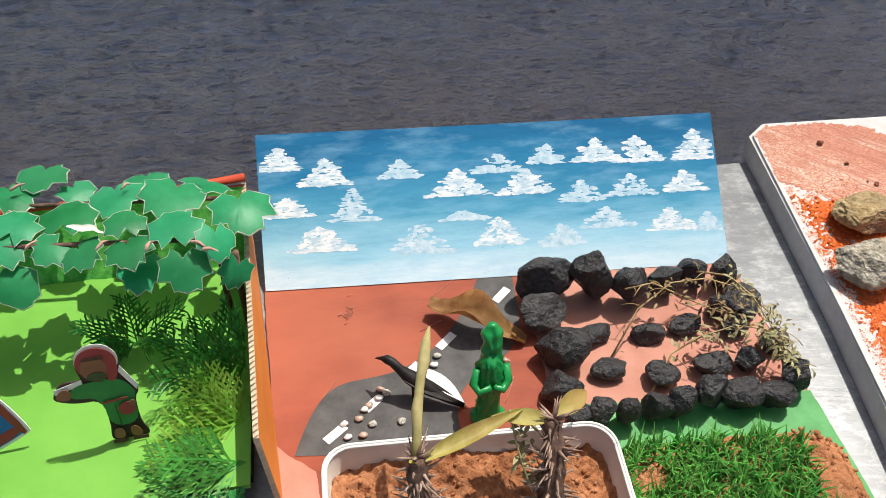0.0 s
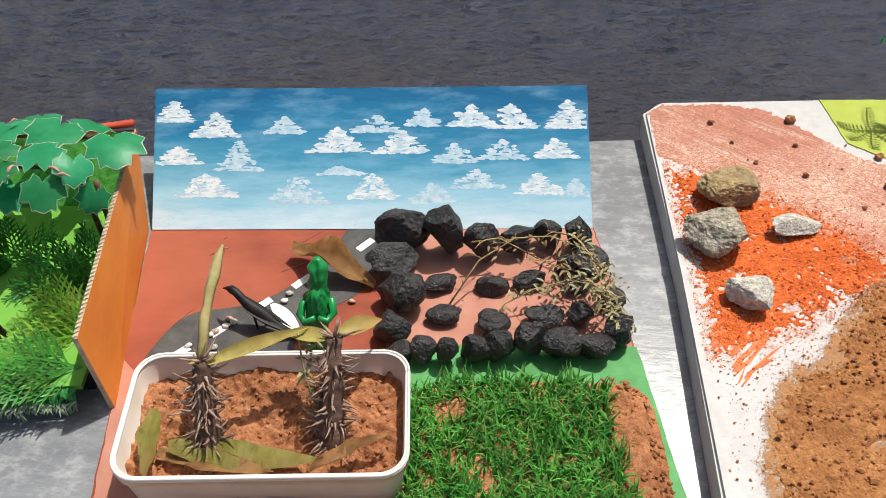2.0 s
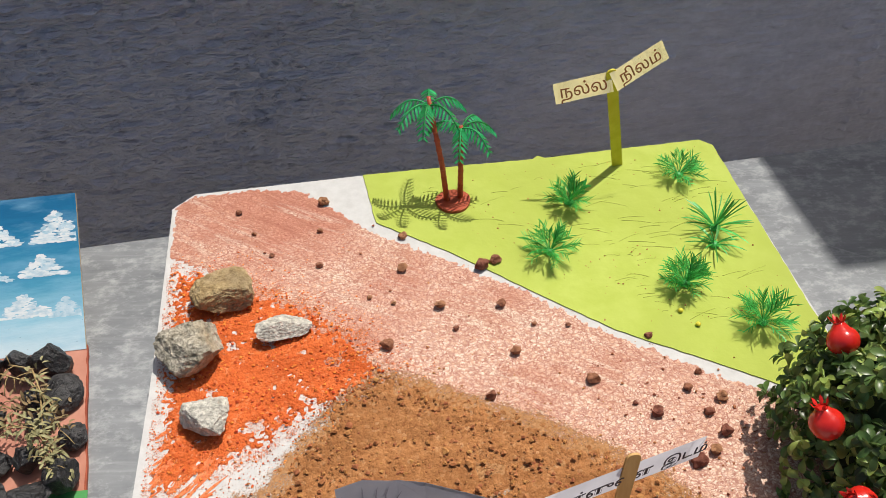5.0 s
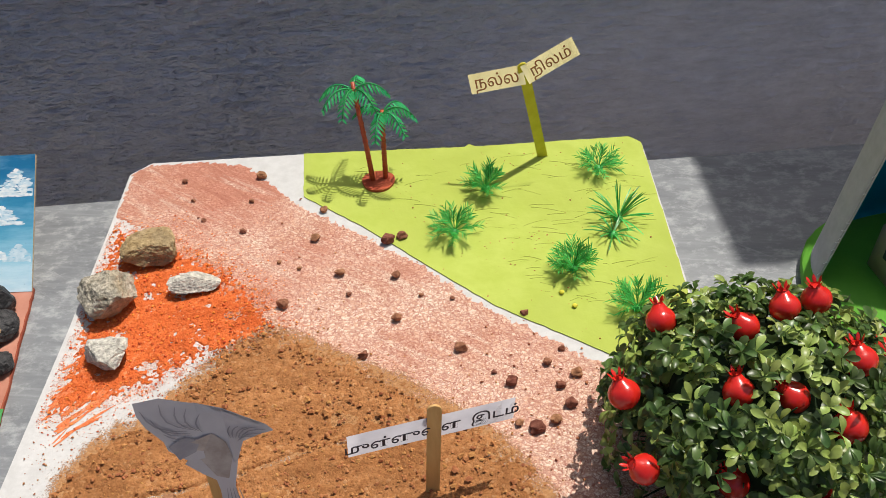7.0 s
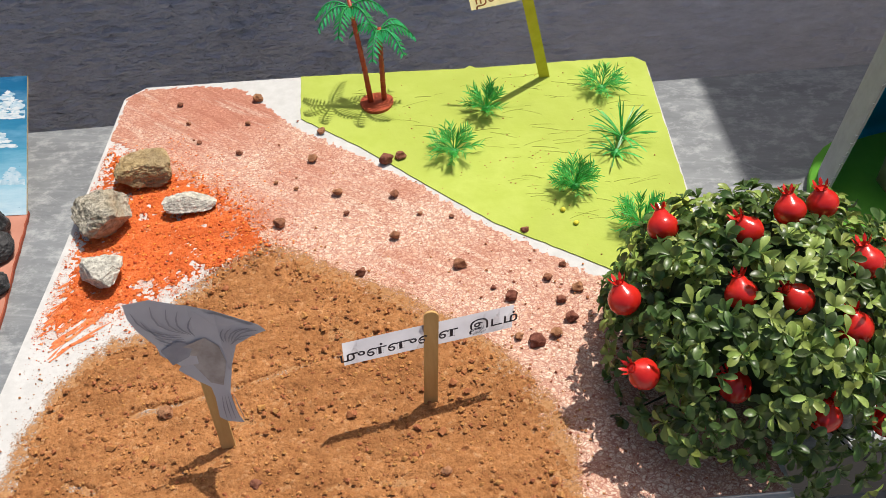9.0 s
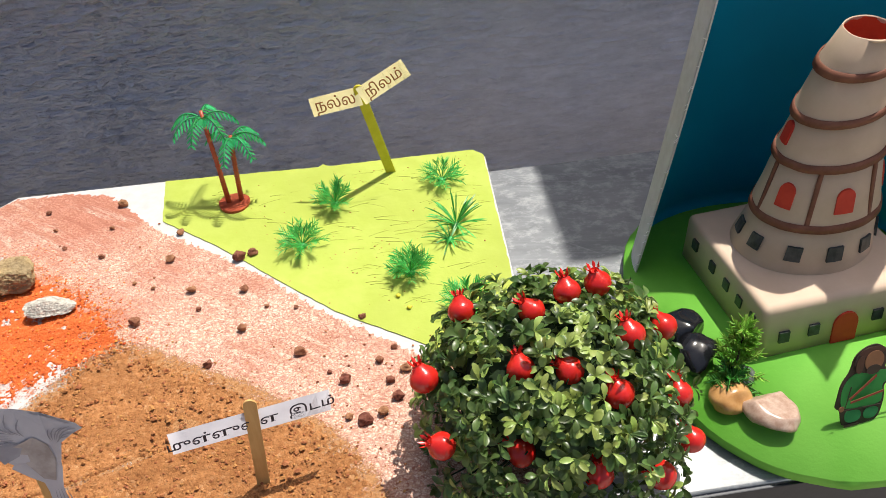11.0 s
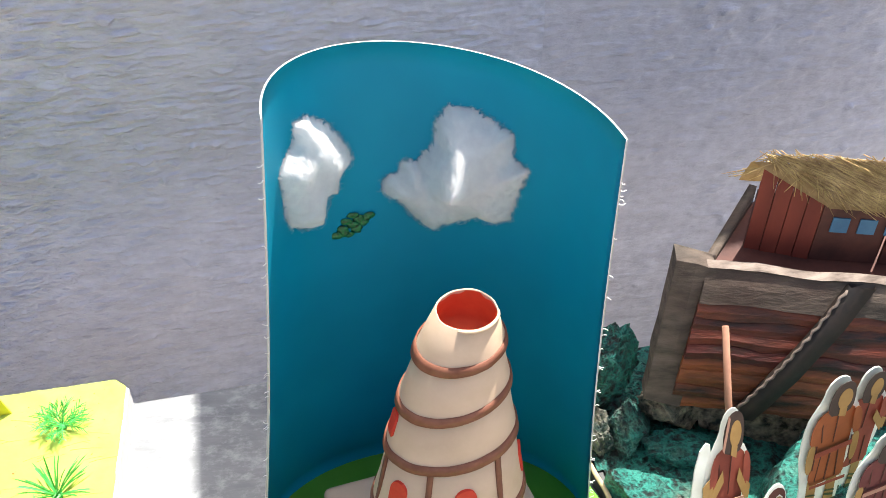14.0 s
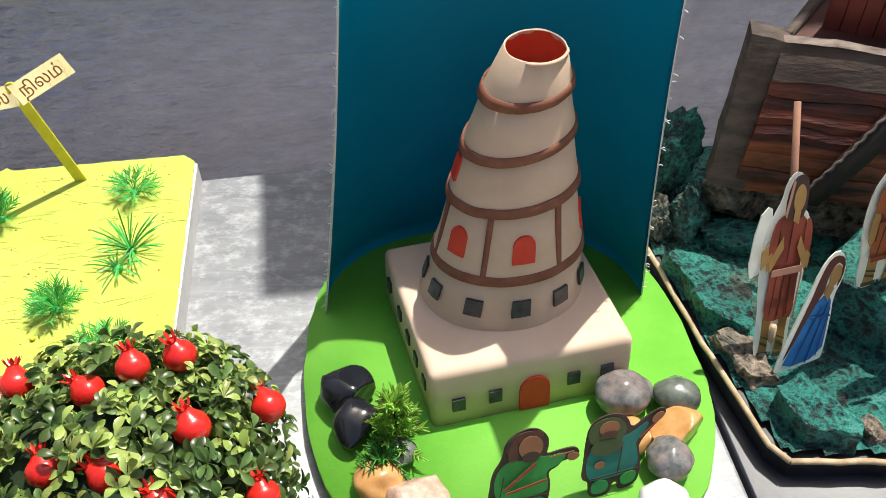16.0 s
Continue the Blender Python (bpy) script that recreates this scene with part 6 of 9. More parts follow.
def bush_leaf_cluster(bm, p, out, rnd, mat):
    side = out.cross(Vector((rnd.uniform(-1, 1), rnd.uniform(-1, 1), rnd.uniform(-1, 1)))).normalized()
    up = out.cross(side)
    for k in range(rnd.choice((4, 5, 6))):
        a = rnd.uniform(0, 6.283)
        d = (out * rnd.uniform(0.15, 0.9) + side * math.cos(a) + up * math.sin(a)).normalized()
        ln, w = rnd.uniform(0.0088, 0.0138), rnd.uniform(0.0044, 0.0066)
        nrm = (out * 0.7 + Vector((rnd.gauss(0, 0.55), rnd.gauss(0, 0.55), 0.45 + rnd.gauss(0, 0.4)))).normalized()
        s = d.cross(nrm)
        if s.length < 0.05:
            continue
        s.normalize()
        nrm = s.cross(d)
        rows = []
        for t, wk in ((0, 0.10), (0.28, 0.42), (0.55, 0.92), (0.76, 1.0), (0.92, 0.70), (1.0, 0.28)):
            c = p + d * ln * t + nrm * (0.0012 * math.sin(3 * t) - 0.002 * t * t)
            rows.append([bm.verts.new(c + s * w / 2 * wk * q + nrm * (0.0012 * wk * q * q)) for q in (-1, 0, 1)])
        for r0, r1 in zip(rows, rows[1:]):
            for q in (0, 1):
                bm.faces.new((r0[q], r0[q + 1], r1[q + 1], r1[q])).material_index = mat


FRUITS = [Vector(p) for p in fruit_places]
CLEAR = Vector((-0.05, -0.62, 0.78)).normalized()
rnd = random.Random(31)
for crown in range(3):
    bm = bmesh.new()
    for _ in range(860):
        zc = rnd.uniform(-0.72, 1.0)
        # fewer leaves low down, so the shade-dark core shows there
        if (zc < 0.35 and rnd.random() < 0.55) or (zc < 0.05 and rnd.random() < 0.65):
            continue
        a = rnd.uniform(0, 6.283)
        r = math.sqrt(max(1 - zc * zc, 0)) if zc > 0 else 1.0 + 0.12 * zc
        out = Vector((r * math.cos(a), r * math.sin(a), zc))
        depth = (rnd.uniform(0.86, 1.02), rnd.uniform(0.72, 0.90), rnd.uniform(0.88, 1.07))[crown]
        k = depth * (1 + 0.05 * noise.noise(out * 3))
        k *= (abs(out.x) ** 2.5 + abs(out.y) ** 2.5 + abs(out.z) ** 2.5) ** -0.4
        p = BC + Vector((out.x * BR.x * k, out.y * BR.y * k, out.z * BR.z * k))
        if any((p - f).length < 0.016 or ((p - f).dot(CLEAR) > 0 and ((p - f) - CLEAR * (p - f).dot(CLEAR)).length < 0.0155) for f in FRUITS):
            continue
        if p.z < FOAM + 0.004 and p.x < 1.13 and p.y > 0.348:
            continue
        # sunlight painted in: the paler leaf grows commoner towards the top
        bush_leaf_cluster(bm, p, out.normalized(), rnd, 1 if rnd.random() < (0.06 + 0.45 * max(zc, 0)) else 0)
    part("leaves", bm, [bush_leaf, bush_lime_lit], bush, "small glossy green leaves, painted paler towards the sunlit top", kind="stuff")
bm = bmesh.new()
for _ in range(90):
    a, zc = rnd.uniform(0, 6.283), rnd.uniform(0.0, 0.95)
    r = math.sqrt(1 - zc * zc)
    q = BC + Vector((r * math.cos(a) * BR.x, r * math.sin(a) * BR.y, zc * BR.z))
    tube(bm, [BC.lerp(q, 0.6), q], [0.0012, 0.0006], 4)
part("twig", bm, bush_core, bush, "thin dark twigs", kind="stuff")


def pomegranate(p, seed):
    p = Vector(p)
    rnd = random.Random(seed)
    out = (p - BC).normalized()
    p = p - out * 0.001
    crown_dir = (Vector((rnd.uniform(-0.95, 0.25), rnd.uniform(0.0, 0.9), 0.75)) + out * 0.25).normalized()
    t = thing("pomegranate", p - Vector((0, 0, 0.013)), "small glossy red artificial pomegranate with a pointed crown", "fruit", "pomegranates on the bush")
    bm = bmesh.new()
    r = rnd.uniform(0.0108, 0.0120)
    made = bmesh.ops.create_uvsphere(bm, u_segments=24, v_segments=16, radius=r)["verts"]
    for v in made:
        a = math.atan2(v.co.y, v.co.x)
        k = 1 + 0.03 * math.cos(5 * a) * (1 - abs(v.co.z) / r)
        v.co = Vector((v.co.x * k, v.co.y * k, v.co.z * 0.94 + (0.0022 if v.co.z > 0.9 * r else 0)))
    m = crown_dir.to_track_quat("Z", "Y").to_matrix().to_4x4()
    m.translation = p
    bmesh.ops.transform(bm, matrix=m, verts=bm.verts)
    part("fruit", bm, pom_red, t)
    bm = bmesh.new()
    tube(bm, [(0, 0, r * 0.9), (0, 0, r * 1.05), (0, 0, r * 1.18)], [0.0050, 0.0036, 0.0042], 12, cap=False)
    for k in range(7):
        a = 2 * math.pi * k / 7
        d = Vector((math.cos(a), math.sin(a), 0))
        leaf(bm, d * 0.0034 + Vector((0, 0, r * 1.14)), d * 0.0060 + Vector((0, 0, r * 1.14 + 0.0058)), 0.0030, d, 0.3, -0.1, 3)
    bmesh.ops.transform(bm, matrix=m, verts=bm.verts)
    part("crown", bm, pom_red, t, "spiky red calyx")


for i, p in enumerate(fruit_places):
    pomegranate(p, 500 + i)

# ---- tower model on its green base ----
DISC = 0.015


def super_oval(cx, cy, hx, hy, n=72, e=2.25):
    pts = []
    for i in range(n):
        a = 2 * math.pi * i / n
        c, s = math.cos(a), math.sin(a)
        f = e if s < 0 else e + 1.0 * s
        k = (abs(c) ** f + abs(s) ** f) ** (-1 / f)
        pts.append((cx + hx * k * c, cy + hy * k * s))
    return pts


tower_model = thing("tower_model", (1.392, 0.52, 0.0), "cream card spiral tower on a green base before a blue sheet", "model")
bm = bmesh.new()
prism(bm, wobble(super_oval(1.392, 0.553, 0.165, 0.185), 0.01, 0.0024, 5), 0.0045, DISC)
bmesh.ops.bevel(bm, geom=[e for e in bm.edges if all(abs(q.co.z - DISC) < 1e-5 for q in e.verts)], offset=0.002, segments=2, affect="EDGES")
part("green_base", bm, disc_green, tower_model, "bright green foam base with worn edges")
# the shadow beneath the green base, built as a thin dark layer
bm = bmesh.new()
prism(bm, super_oval(1.392, 0.553, 0.160, 0.179), 0.0005, 0.0045)
part("base_shade", bm, slate, tower_model, "dark layer standing in for the shadow under the base", smooth=False)

# curved blue sheet
def sheet_point(u, v, off=0.0):
    """u from its left edge to its right, v from foot to top: a plain rectangle curled back on itself."""
    a = math.pi * u
    k, d = (1 - math.cos(a)) / 2, max(math.sin(a), 0.0) ** 0.9
    lo = Vector((1.250 + 0.281 * k, 0.642 - 0.022 * k + 0.098 * d, DISC + 0.0003))
    hi = Vector((1.300 + 0.204 * k, 0.645 - 0.045 * k + 0.115 * d, 0.437 - 0.015 * k))
    p = lo.lerp(hi, v)
    p.x += 0.008 * math.sin(math.pi * v) * (0.5 - u)
    c = Vector((1.392, 0.60, p.z))
    return p + (p - c).normalized() * off


bm = bmesh.new()
nu, nv = 64, 24
inn = [[bm.verts.new(sheet_point(i / nu, j / nv)) for j in range(nv + 1)] for i in range(nu + 1)]
out = [[bm.verts.new(sheet_point(i / nu, j / nv, 0.0015)) for j in range(nv + 1)] for i in range(nu + 1)]
for i in range(nu):
    for j in range(nv):
        bm.faces.new((inn[i][j], inn[i + 1][j], inn[i + 1][j + 1], inn[i][j + 1]))
        bm.faces.new((out[i][j + 1], out[i + 1][j + 1], out[i + 1][j], out[i][j])).material_index = 1
    for j, flip in ((0, 1), (nv, 0)):
        q = (inn[i][j], inn[i + 1][j], out[i + 1][j], out[i][j])
        bm.faces.new(q if flip else q[::-1]).material_index = 1
for i, flip in ((0, 0), (nu, 1)):
    for j in range(nv):
        q = (inn[i][j], inn[i][j + 1], out[i][j + 1], out[i][j])
        bm.faces.new(q if flip else q[::-1]).material_index = 1
sheet = part("sky_sheet", bm, [sky_card, foam_white], tower_model, "curved deep blue sheet with a frayed white edge")
bm = bmesh.new()
rnd = random.Random(9)
edge_pts = [(0, rnd.uniform(0.02, 1)) for _ in range(26)] + [(1, rnd.uniform(0.02, 1)) for _ in range(30)]
for u, v in edge_pts:
    p = sheet_point(u, v, 0.001)
    d = Vector((-1 if u == 0 else 1, -0.2, rnd.uniform(-0.8, 0.8)))
    tube(bm, bent(p, p + d * rnd.uniform(0.002, 0.0045), (0, 0, rnd.uniform(-0.0015, 0.0015)), 3), 0.00035, 4)
part("frayed_thread", bm, cotton, sheet, "white frayed threads", kind="stuff")


glitter = surface("green_glitter", (0.003, 0.05, 0.018), (0.02, 0.20, 0.06), 420, 0.3, 0.8, 500, 0.0008)


def cotton_cloud(outline, thick, seed, core=None):
    """A pulled tuft of cotton on the sheet: a soft heap with a frayed rim of fibres; outline in shares of the sheet."""
    rnd = random.Random(seed)
    wide, tall = 0.335, 0.405
    flat = [(u * wide, v * tall) for u, v in outline]
    value = inside_of(flat)
    bm = bmesh.new()
    xs, ys = [p[0] for p in flat], [p[1] for p in flat]
    step, grid = 0.0016, {}
    nx, ny = int((max(xs) - min(xs)) / step) + 2, int((max(ys) - min(ys)) / step) + 2
    rim = []
    for i in range(nx):
        for j in range(ny):
            x, y = min(xs) + i * step, min(ys) + j * step
            d = value(x, y) + 0.0022 * noise.noise((x * 190, y * 190, seed))
            if d > -0.0012:
                k = min(max(d, 0) / 0.022, 1)
                h = thick * (1 - (1 - k) ** 2) ** 0.75 * (0.80 + 0.22 * noise.noise((x * 36, y * 36, seed + 2))) + 0.0009 * noise.noise((x * 120, y * 120, seed)) * k
                if core:
                    h += core[2] * math.exp(-((x / wide - core[0]) ** 2 + 0.7 * (y / tall - core[1]) ** 2) / 0.0022) * k
                h += 0.0005 * noise.noise((x * 380, y * 380, seed)) * k
                p = sheet_point(x / wide, y / tall, -max(h, 0.0002))
                grid[i, j] = bm.verts.new(p)
                if d < 0.004:
                    rim.append((x, y))
                elif rnd.random() < 0.25:
                    for _ in range(2):
                        q = p + Vector((rnd.gauss(0, 0.002), -abs(rnd.gauss(0, 0.0006)), rnd.gauss(0, 0.002)))
                        tube(bm, bent(p, q, (rnd.gauss(0, 0.001), -0.0004, rnd.gauss(0, 0.001)), 3), 0.00006, 3, cap=False)
    for i in range(nx):
        for j in range(ny):
            q = [grid.get(k) for k in ((i, j), (i + 1, j), (i + 1, j + 1), (i, j + 1))]
            if all(q):
                bm.faces.new(q)
    for x, y in rim:
        for _ in range(5):
            p = sheet_point(x / wide, y / tall, -rnd.uniform(0.0004, 0.002))
            q = p + Vector((rnd.gauss(0, 0.0017), -rnd.uniform(0, 0.0012), rnd.gauss(0, 0.0017)))
            tube(bm, bent(p, q, (rnd.gauss(0, 0.0009), 0, rnd.gauss(0, 0.0009)), 3), 0.00007, 3, cap=False)
    part("cotton_cloud", bm, cotton, sheet, "fluffy tuft of white cotton")


cotton_cloud([(0.24, 0.9), (0.31, 0.87), (0.36, 0.82), (0.375, 0.79), (0.345, 0.77), (0.335, 0.73), (0.305, 0.73), (0.29, 0.69), (0.26, 0.675), (0.195, 0.705), (0.175, 0.745), (0.165, 0.79), (0.15, 0.82), (0.17, 0.84), (0.21, 0.86), (0.215, 0.895)], 0.024, 1)
cotton_cloud([(0.59, 0.895), (0.635, 0.895), (0.685, 0.88), (0.72, 0.87), (0.725, 0.82), (0.76, 0.81), (0.735, 0.75), (0.72, 0.69), (0.69, 0.67), (0.65, 0.675), (0.59, 0.65), (0.55, 0.63), (0.52, 0.65), (0.49, 0.685), (0.445, 0.715), (0.45, 0.74), (0.48, 0.755), (0.49, 0.78), (0.52, 0.775), (0.555, 0.82), (0.56, 0.865)], 0.022, 2, (0.60, 0.79, 0.034))
bm = bmesh.new()
BIRD = [(0.335, 0.635), (0.35, 0.645), (0.365, 0.63), (0.375, 0.65), (0.39, 0.66), (0.4, 0.65), (0.415, 0.665), (0.385, 0.64), (0.36, 0.66), (0.375, 0.67), (0.352, 0.637), (0.405, 0.660)]
for i, (u, v) in enumerate(BIRD):
    lump(bm, sheet_point(u, v, -0.001), (0.0095, 0.0016, 0.0068 + 0.0016 * math.sin(i * 2)), 40 + i, 2, 0.35)
part("glitter_patch", bm, glitter, sheet, "dark green glitter shape of a bird")

# white box building
FL, FR, BL = Vector((1.326, 0.519)), Vector((1.491, 0.534)), Vector((1.304, 0.664))
WX, WY = FR - FL, BL - FL
TOP = 0.069
bm = bmesh.new()
foot = [FL, FR, FR + WY, BL]
v = prism(bm, [(p.x, p.y) for p in foot], DISC + 0.0003, TOP)
bmesh.ops.bevel(bm, geom=[e for e in bm.edges if any(q.co.z > DISC + 0.002 for q in e.verts)], offset=0.007, segments=5, affect="EDGES", profile=0.55)
for q in bm.verts:
    if q.co.z > DISC + 0.002:
        q.co += noise.noise_vector(q.co * 24) * 0.0018 + noise.noise_vector(q.co * 80) * 0.0005
    if q.co.y < 0.58:
        q.co.y -= 0.009 * (TOP - q.co.z) / (TOP - DISC)
block = part("box_building", bm, clay_white, tower_model, "off-white paper-covered box building with soft edges")


def face_patch(name, a, b, u, z, w, h, mat, parent, arch=False, label=""):
    """A flat card patch on the box's side from a to b, at share u along it and height z."""
    d = (b - a)
    n = Vector((d.y, -d.x)).normalized()
    c = a + d * u + n * 0.0012
    x3, n3 = Vector((d.x, d.y, 0)).normalized(), Vector((n.x, n.y, 0))
    if arch:
        pts = [(-w / 2, 0), (w / 2, 0)] + [(w / 2 * math.cos(k * math.pi / 8), h - w / 2 + w / 2 * math.sin(k * math.pi / 8)) for k in range(9)]
    else:
        pts = [(-w / 2, 0), (w / 2, 0), (w / 2, h), (-w / 2, h)]
    bm = bmesh.new()
    fr = [bm.verts.new(Vector((c.x, c.y, z)) + x3 * px + Vector((0, 0, pz)) + n3 * 0.0008) for px, pz in pts]
    bk = [bm.verts.new(Vector((c.x, c.y, z)) + x3 * px + Vector((0, 0, pz)) - n3 * 0.003) for px, pz in pts]
    if a is FL:
        for q in fr + bk:
            q.co.y -= 0.009 * (TOP - q.co.z) / (TOP - DISC)
    bm.faces.new(fr)
    bm.faces.new(bk[::-1])
    for i in range(len(pts)):
        k = (i + 1) % len(pts)
        bm.faces.new((fr[i], bk[i], bk[k], fr[k]))
    return part(name, bm, mat, parent, label, smooth=False)


for u, z in ((0.13, 0.030), (0.31, 0.031), (0.70, 0.033), (0.87, 0.034)):
    face_patch("window", FL, FR, u, z, 0.0105, 0.0115, slate, block, label="small dark window card")
face_patch("door", FL, FR, 0.505, DISC + 0.001, 0.025, 0.033, red_card, block, True, "red arched door")
for u in (0.92, 0.74, 0.58, 0.40, 0.17):
    face_patch("window", BL, FL, u if u < 0.9 else 0.9, 0.040, 0.009, 0.0115, slate, block, label="small dark window card")

# spiral tower
RING_Z = (0.068, 0.113, 0.171, 0.213, 0.251, 0.281)
RING_X = (1.3985, 1.4020, 1.4055, 1.4095, 1.4140, 1.4180)
RING_R = (0.0675, 0.0580, 0.0478, 0.0390, 0.0305, 0.0218)
RING_DEEP = (0.80, 0.74, 0.76, 0.82, 0.92, 1.0)


def radius_at(z):
    return float(np.interp(z, RING_Z, RING_R))


def on_tower(a, z, off=0.0):
    """A point on the leaning tower, flattened a little from front to back towards its foot."""
    r, deep = radius_at(z), float(np.interp(z, RING_Z, RING_DEEP))
    front = 0.5545 + (z - 0.068) * 0.235
    return Vector((float(np.interp(z, RING_Z, RING_X)) + (r + off) * math.cos(a), front + r * deep + (r * deep + off) * math.sin(a), z))


tower = part("tower", bmesh.new(), clay_cream, tower_model, "leaning cream card tower in five tapering rings")
levels = [TOP - 0.001, 0.113, 0.171, 0.213, 0.251, 0.280]
tilts = [0.0, 0.0015, 0.004, 0.008, 0.005, 0.0]
for i, (z0, z1) in enumerate(zip(levels, levels[1:])):
    bm = bmesh.new()
    n = 72
    rows = []

    def tilted(k, z):
        """Heights on a ring whose seams rise towards one side."""
        f = min(max((z - z0) / (z1 - z0), 0), 1)
        return z + (tilts[i] * (1 - f) + tilts[i + 1] * f) * math.cos(2 * math.pi * k / n)

    flare = 0.0026 if i else 0.0006
    for z, off in ((z0, flare), (z0 + 0.4 * (z1 - z0), flare * 0.45), (z1 + 0.002, 0.0), (z1 + 0.0024, -0.0006), (z1 + 0.001, -0.0012), (z0 + 0.5 * (z1 - z0), flare * 0.3 - 0.0008), (z0, flare - 0.0008)):
        rows.append([on_tower(2 * math.pi * k / n, tilted(k, z), off + 0.0007 * noise.noise((math.cos(2 * math.pi * k / n) * 2.2, math.sin(2 * math.pi * k / n) * 2.2, i * 9.0 + z * 30))) for k in range(n)])
    rings_to_mesh(bm, rows)
    part("tower_ring", bm, clay_cream, tower)
    if i:
        bm = bmesh.new()
        rows = []
        h = 0.0074 if i < 3 else 0.0066
        for z, off in ((z0 + 0.0002, flare - 0.0004), (z0 + 0.0001, flare + 0.0011), (z0 + h, flare + 0.0008), (z0 + h, flare - 0.0006)):
            rows.append([on_tower(2 * math.pi * k / n, tilted(k, z) + 0.0006 * noise.noise((k * 0.3, i, 0)), off) for k in range(n)])
        rings_to_mesh(bm, rows)
        part("brown_band", bm, brown_band, tower, "brown card strip round the tower")
bm = bmesh.new()
rows = [[on_tower(2 * math.pi * k / 48, z, off) for k in range(48)] for z, off in ((0.2815, -0.0013), (0.255, -0.0020), (0.2535, -0.014))]
vs = rings_to_mesh(bm, [r[::-1] for r in rows])
bm.faces.new(vs[-1])
part("tower_mouth", bm, tower_inside, tower, "orange-red inside of the tower's mouth")
bm = bmesh.new()
tube(bm, [on_tower(a, 0.2815, 0.0004) for a in (radians(-120 + 12 * k) for k in range(10))], [0.0005] + [0.0012] * 8 + [0.0004], 6)
part("rim_fold", bm, clay_cream, tower, "folded card edge at the mouth")


def ring_patch(name, deg, z, w, h, mat, arch, label):
    a0, r = radians(deg), radius_at(z + h / 2)
    if arch:
        outline = [(-w / 2, 0), (0, 0), (w / 2, 0)] + [(w / 2 * math.cos(k * math.pi / 8), h - w / 2 + w / 2 * math.sin(k * math.pi / 8)) for k in range(9)]
    else:
        outline = [(-w / 2, 0), (0, 0), (w / 2, 0), (w / 2, h), (0, h), (-w / 2, h)]
    bm = bmesh.new()
    fr = [bm.verts.new(on_tower(a0 + px / r, z + pz, 0.0030)) for px, pz in outline]
    bk = [bm.verts.new(on_tower(a0 + px / r, z + pz, 0.0008)) for px, pz in outline]
    bm.faces.new(fr)
    for i in range(len(outline)):
        k = (i + 1) % len(outline)
        bm.faces.new((fr[i], bk[i], bk[k], fr[k]))
    part(name, bm, mat, tower, label, smooth=False)


for deg in (-188, -158, -121, -87, -55, -24):
    ring_patch("window", deg, 0.083, 0.0145, 0.0140, slate, False, "dark square window card")
for deg in (-146, -88, -8):
    ring_patch("arched_window", deg, 0.131, 0.0165, 0.0235, red_card, True, "red arched window card")
for deg in (180,):
    ring_patch("arched_window", deg, 0.182, 0.013, 0.020, red_card, True, "red arched window card")
for deg in (-173, -118, -57):
    bm = bmesh.new()
    rows = []
    for z in (0.116, 0.130, 0.144, 0.158, 0.173):
        w = 0.0022 / radius_at(z)
        rows.append([on_tower(radians(deg) + q * w, z, off) for q, off in ((-1, 0.0006), (-1, 0.0026), (1, 0.0026), (1, 0.0006))])
    rings_to_mesh(bm, rows)
    part("brown_strip", bm, brown_band, tower, "upright brown card strip")


# polished pebbles on the green base
def pebble(x, y, w, d, h, seed, mat, label, ang=0, facets=0):
    bm = bmesh.new()
    v = lump(bm, (x, y, DISC + h * 0.5 - 0.0004), (w, d, h), seed, 4, 0.12, facets, 0.004)
    turn(bm, v, (x, y, 0), ang)
    solid("polished_pebble", bm, mat, label, "pebble", "polished pebbles on the green base")


pebble(1.262, 0.549, 0.044, 0.038, 0.030, 1, pebble_black, "glossy black pebble on the green base", 30, 8)
pebble(1.266, 0.516, 0.036, 0.046, 0.028, 2, pebble_black, "glossy black oval pebble beside a sprig", -30, 8)
pebble(1.296, 0.487, 0.030, 0.026, 0.018, 3, pebble_olive, "olive-green pebble beneath a sprig", 0)
pebble(1.279, 0.465, 0.038, 0.034, 0.024, 4, pebble_amber, "honey-coloured pebble on the green base", 15, 2)
pebble(1.307, 0.442, 0.044, 0.050, 0.024, 8, pebble_pink, "pinkish three-sided pebble on the green base", 20, 4)
pebble(1.479, 0.508, 0.047, 0.042, 0.034, 6, pebble_grey, "grey marbled pebble by the white building", 0)
pebble(1.521, 0.502, 0.038, 0.034, 0.027, 7, pebble_olive, "dark olive pebble on the green base", -20)
pebble(1.512, 0.473, 0.046, 0.034, 0.026, 9, pebble_amber, "amber pebble with a dark crack", 10, 2)
pebble(1.472, 0.472, 0.034, 0.034, 0.024, 10, pebble_amber, "rounded amber pebble behind a paper figure", 0)
pebble(1.497, 0.447, 0.036, 0.036, 0.028, 11, pebble_grey, "round grey-blue marbled pebble", 0)
pebble(1.481, 0.414, 0.038, 0.034, 0.026, 12, pebble_white, "milky white pebble near the base's edge", 0)


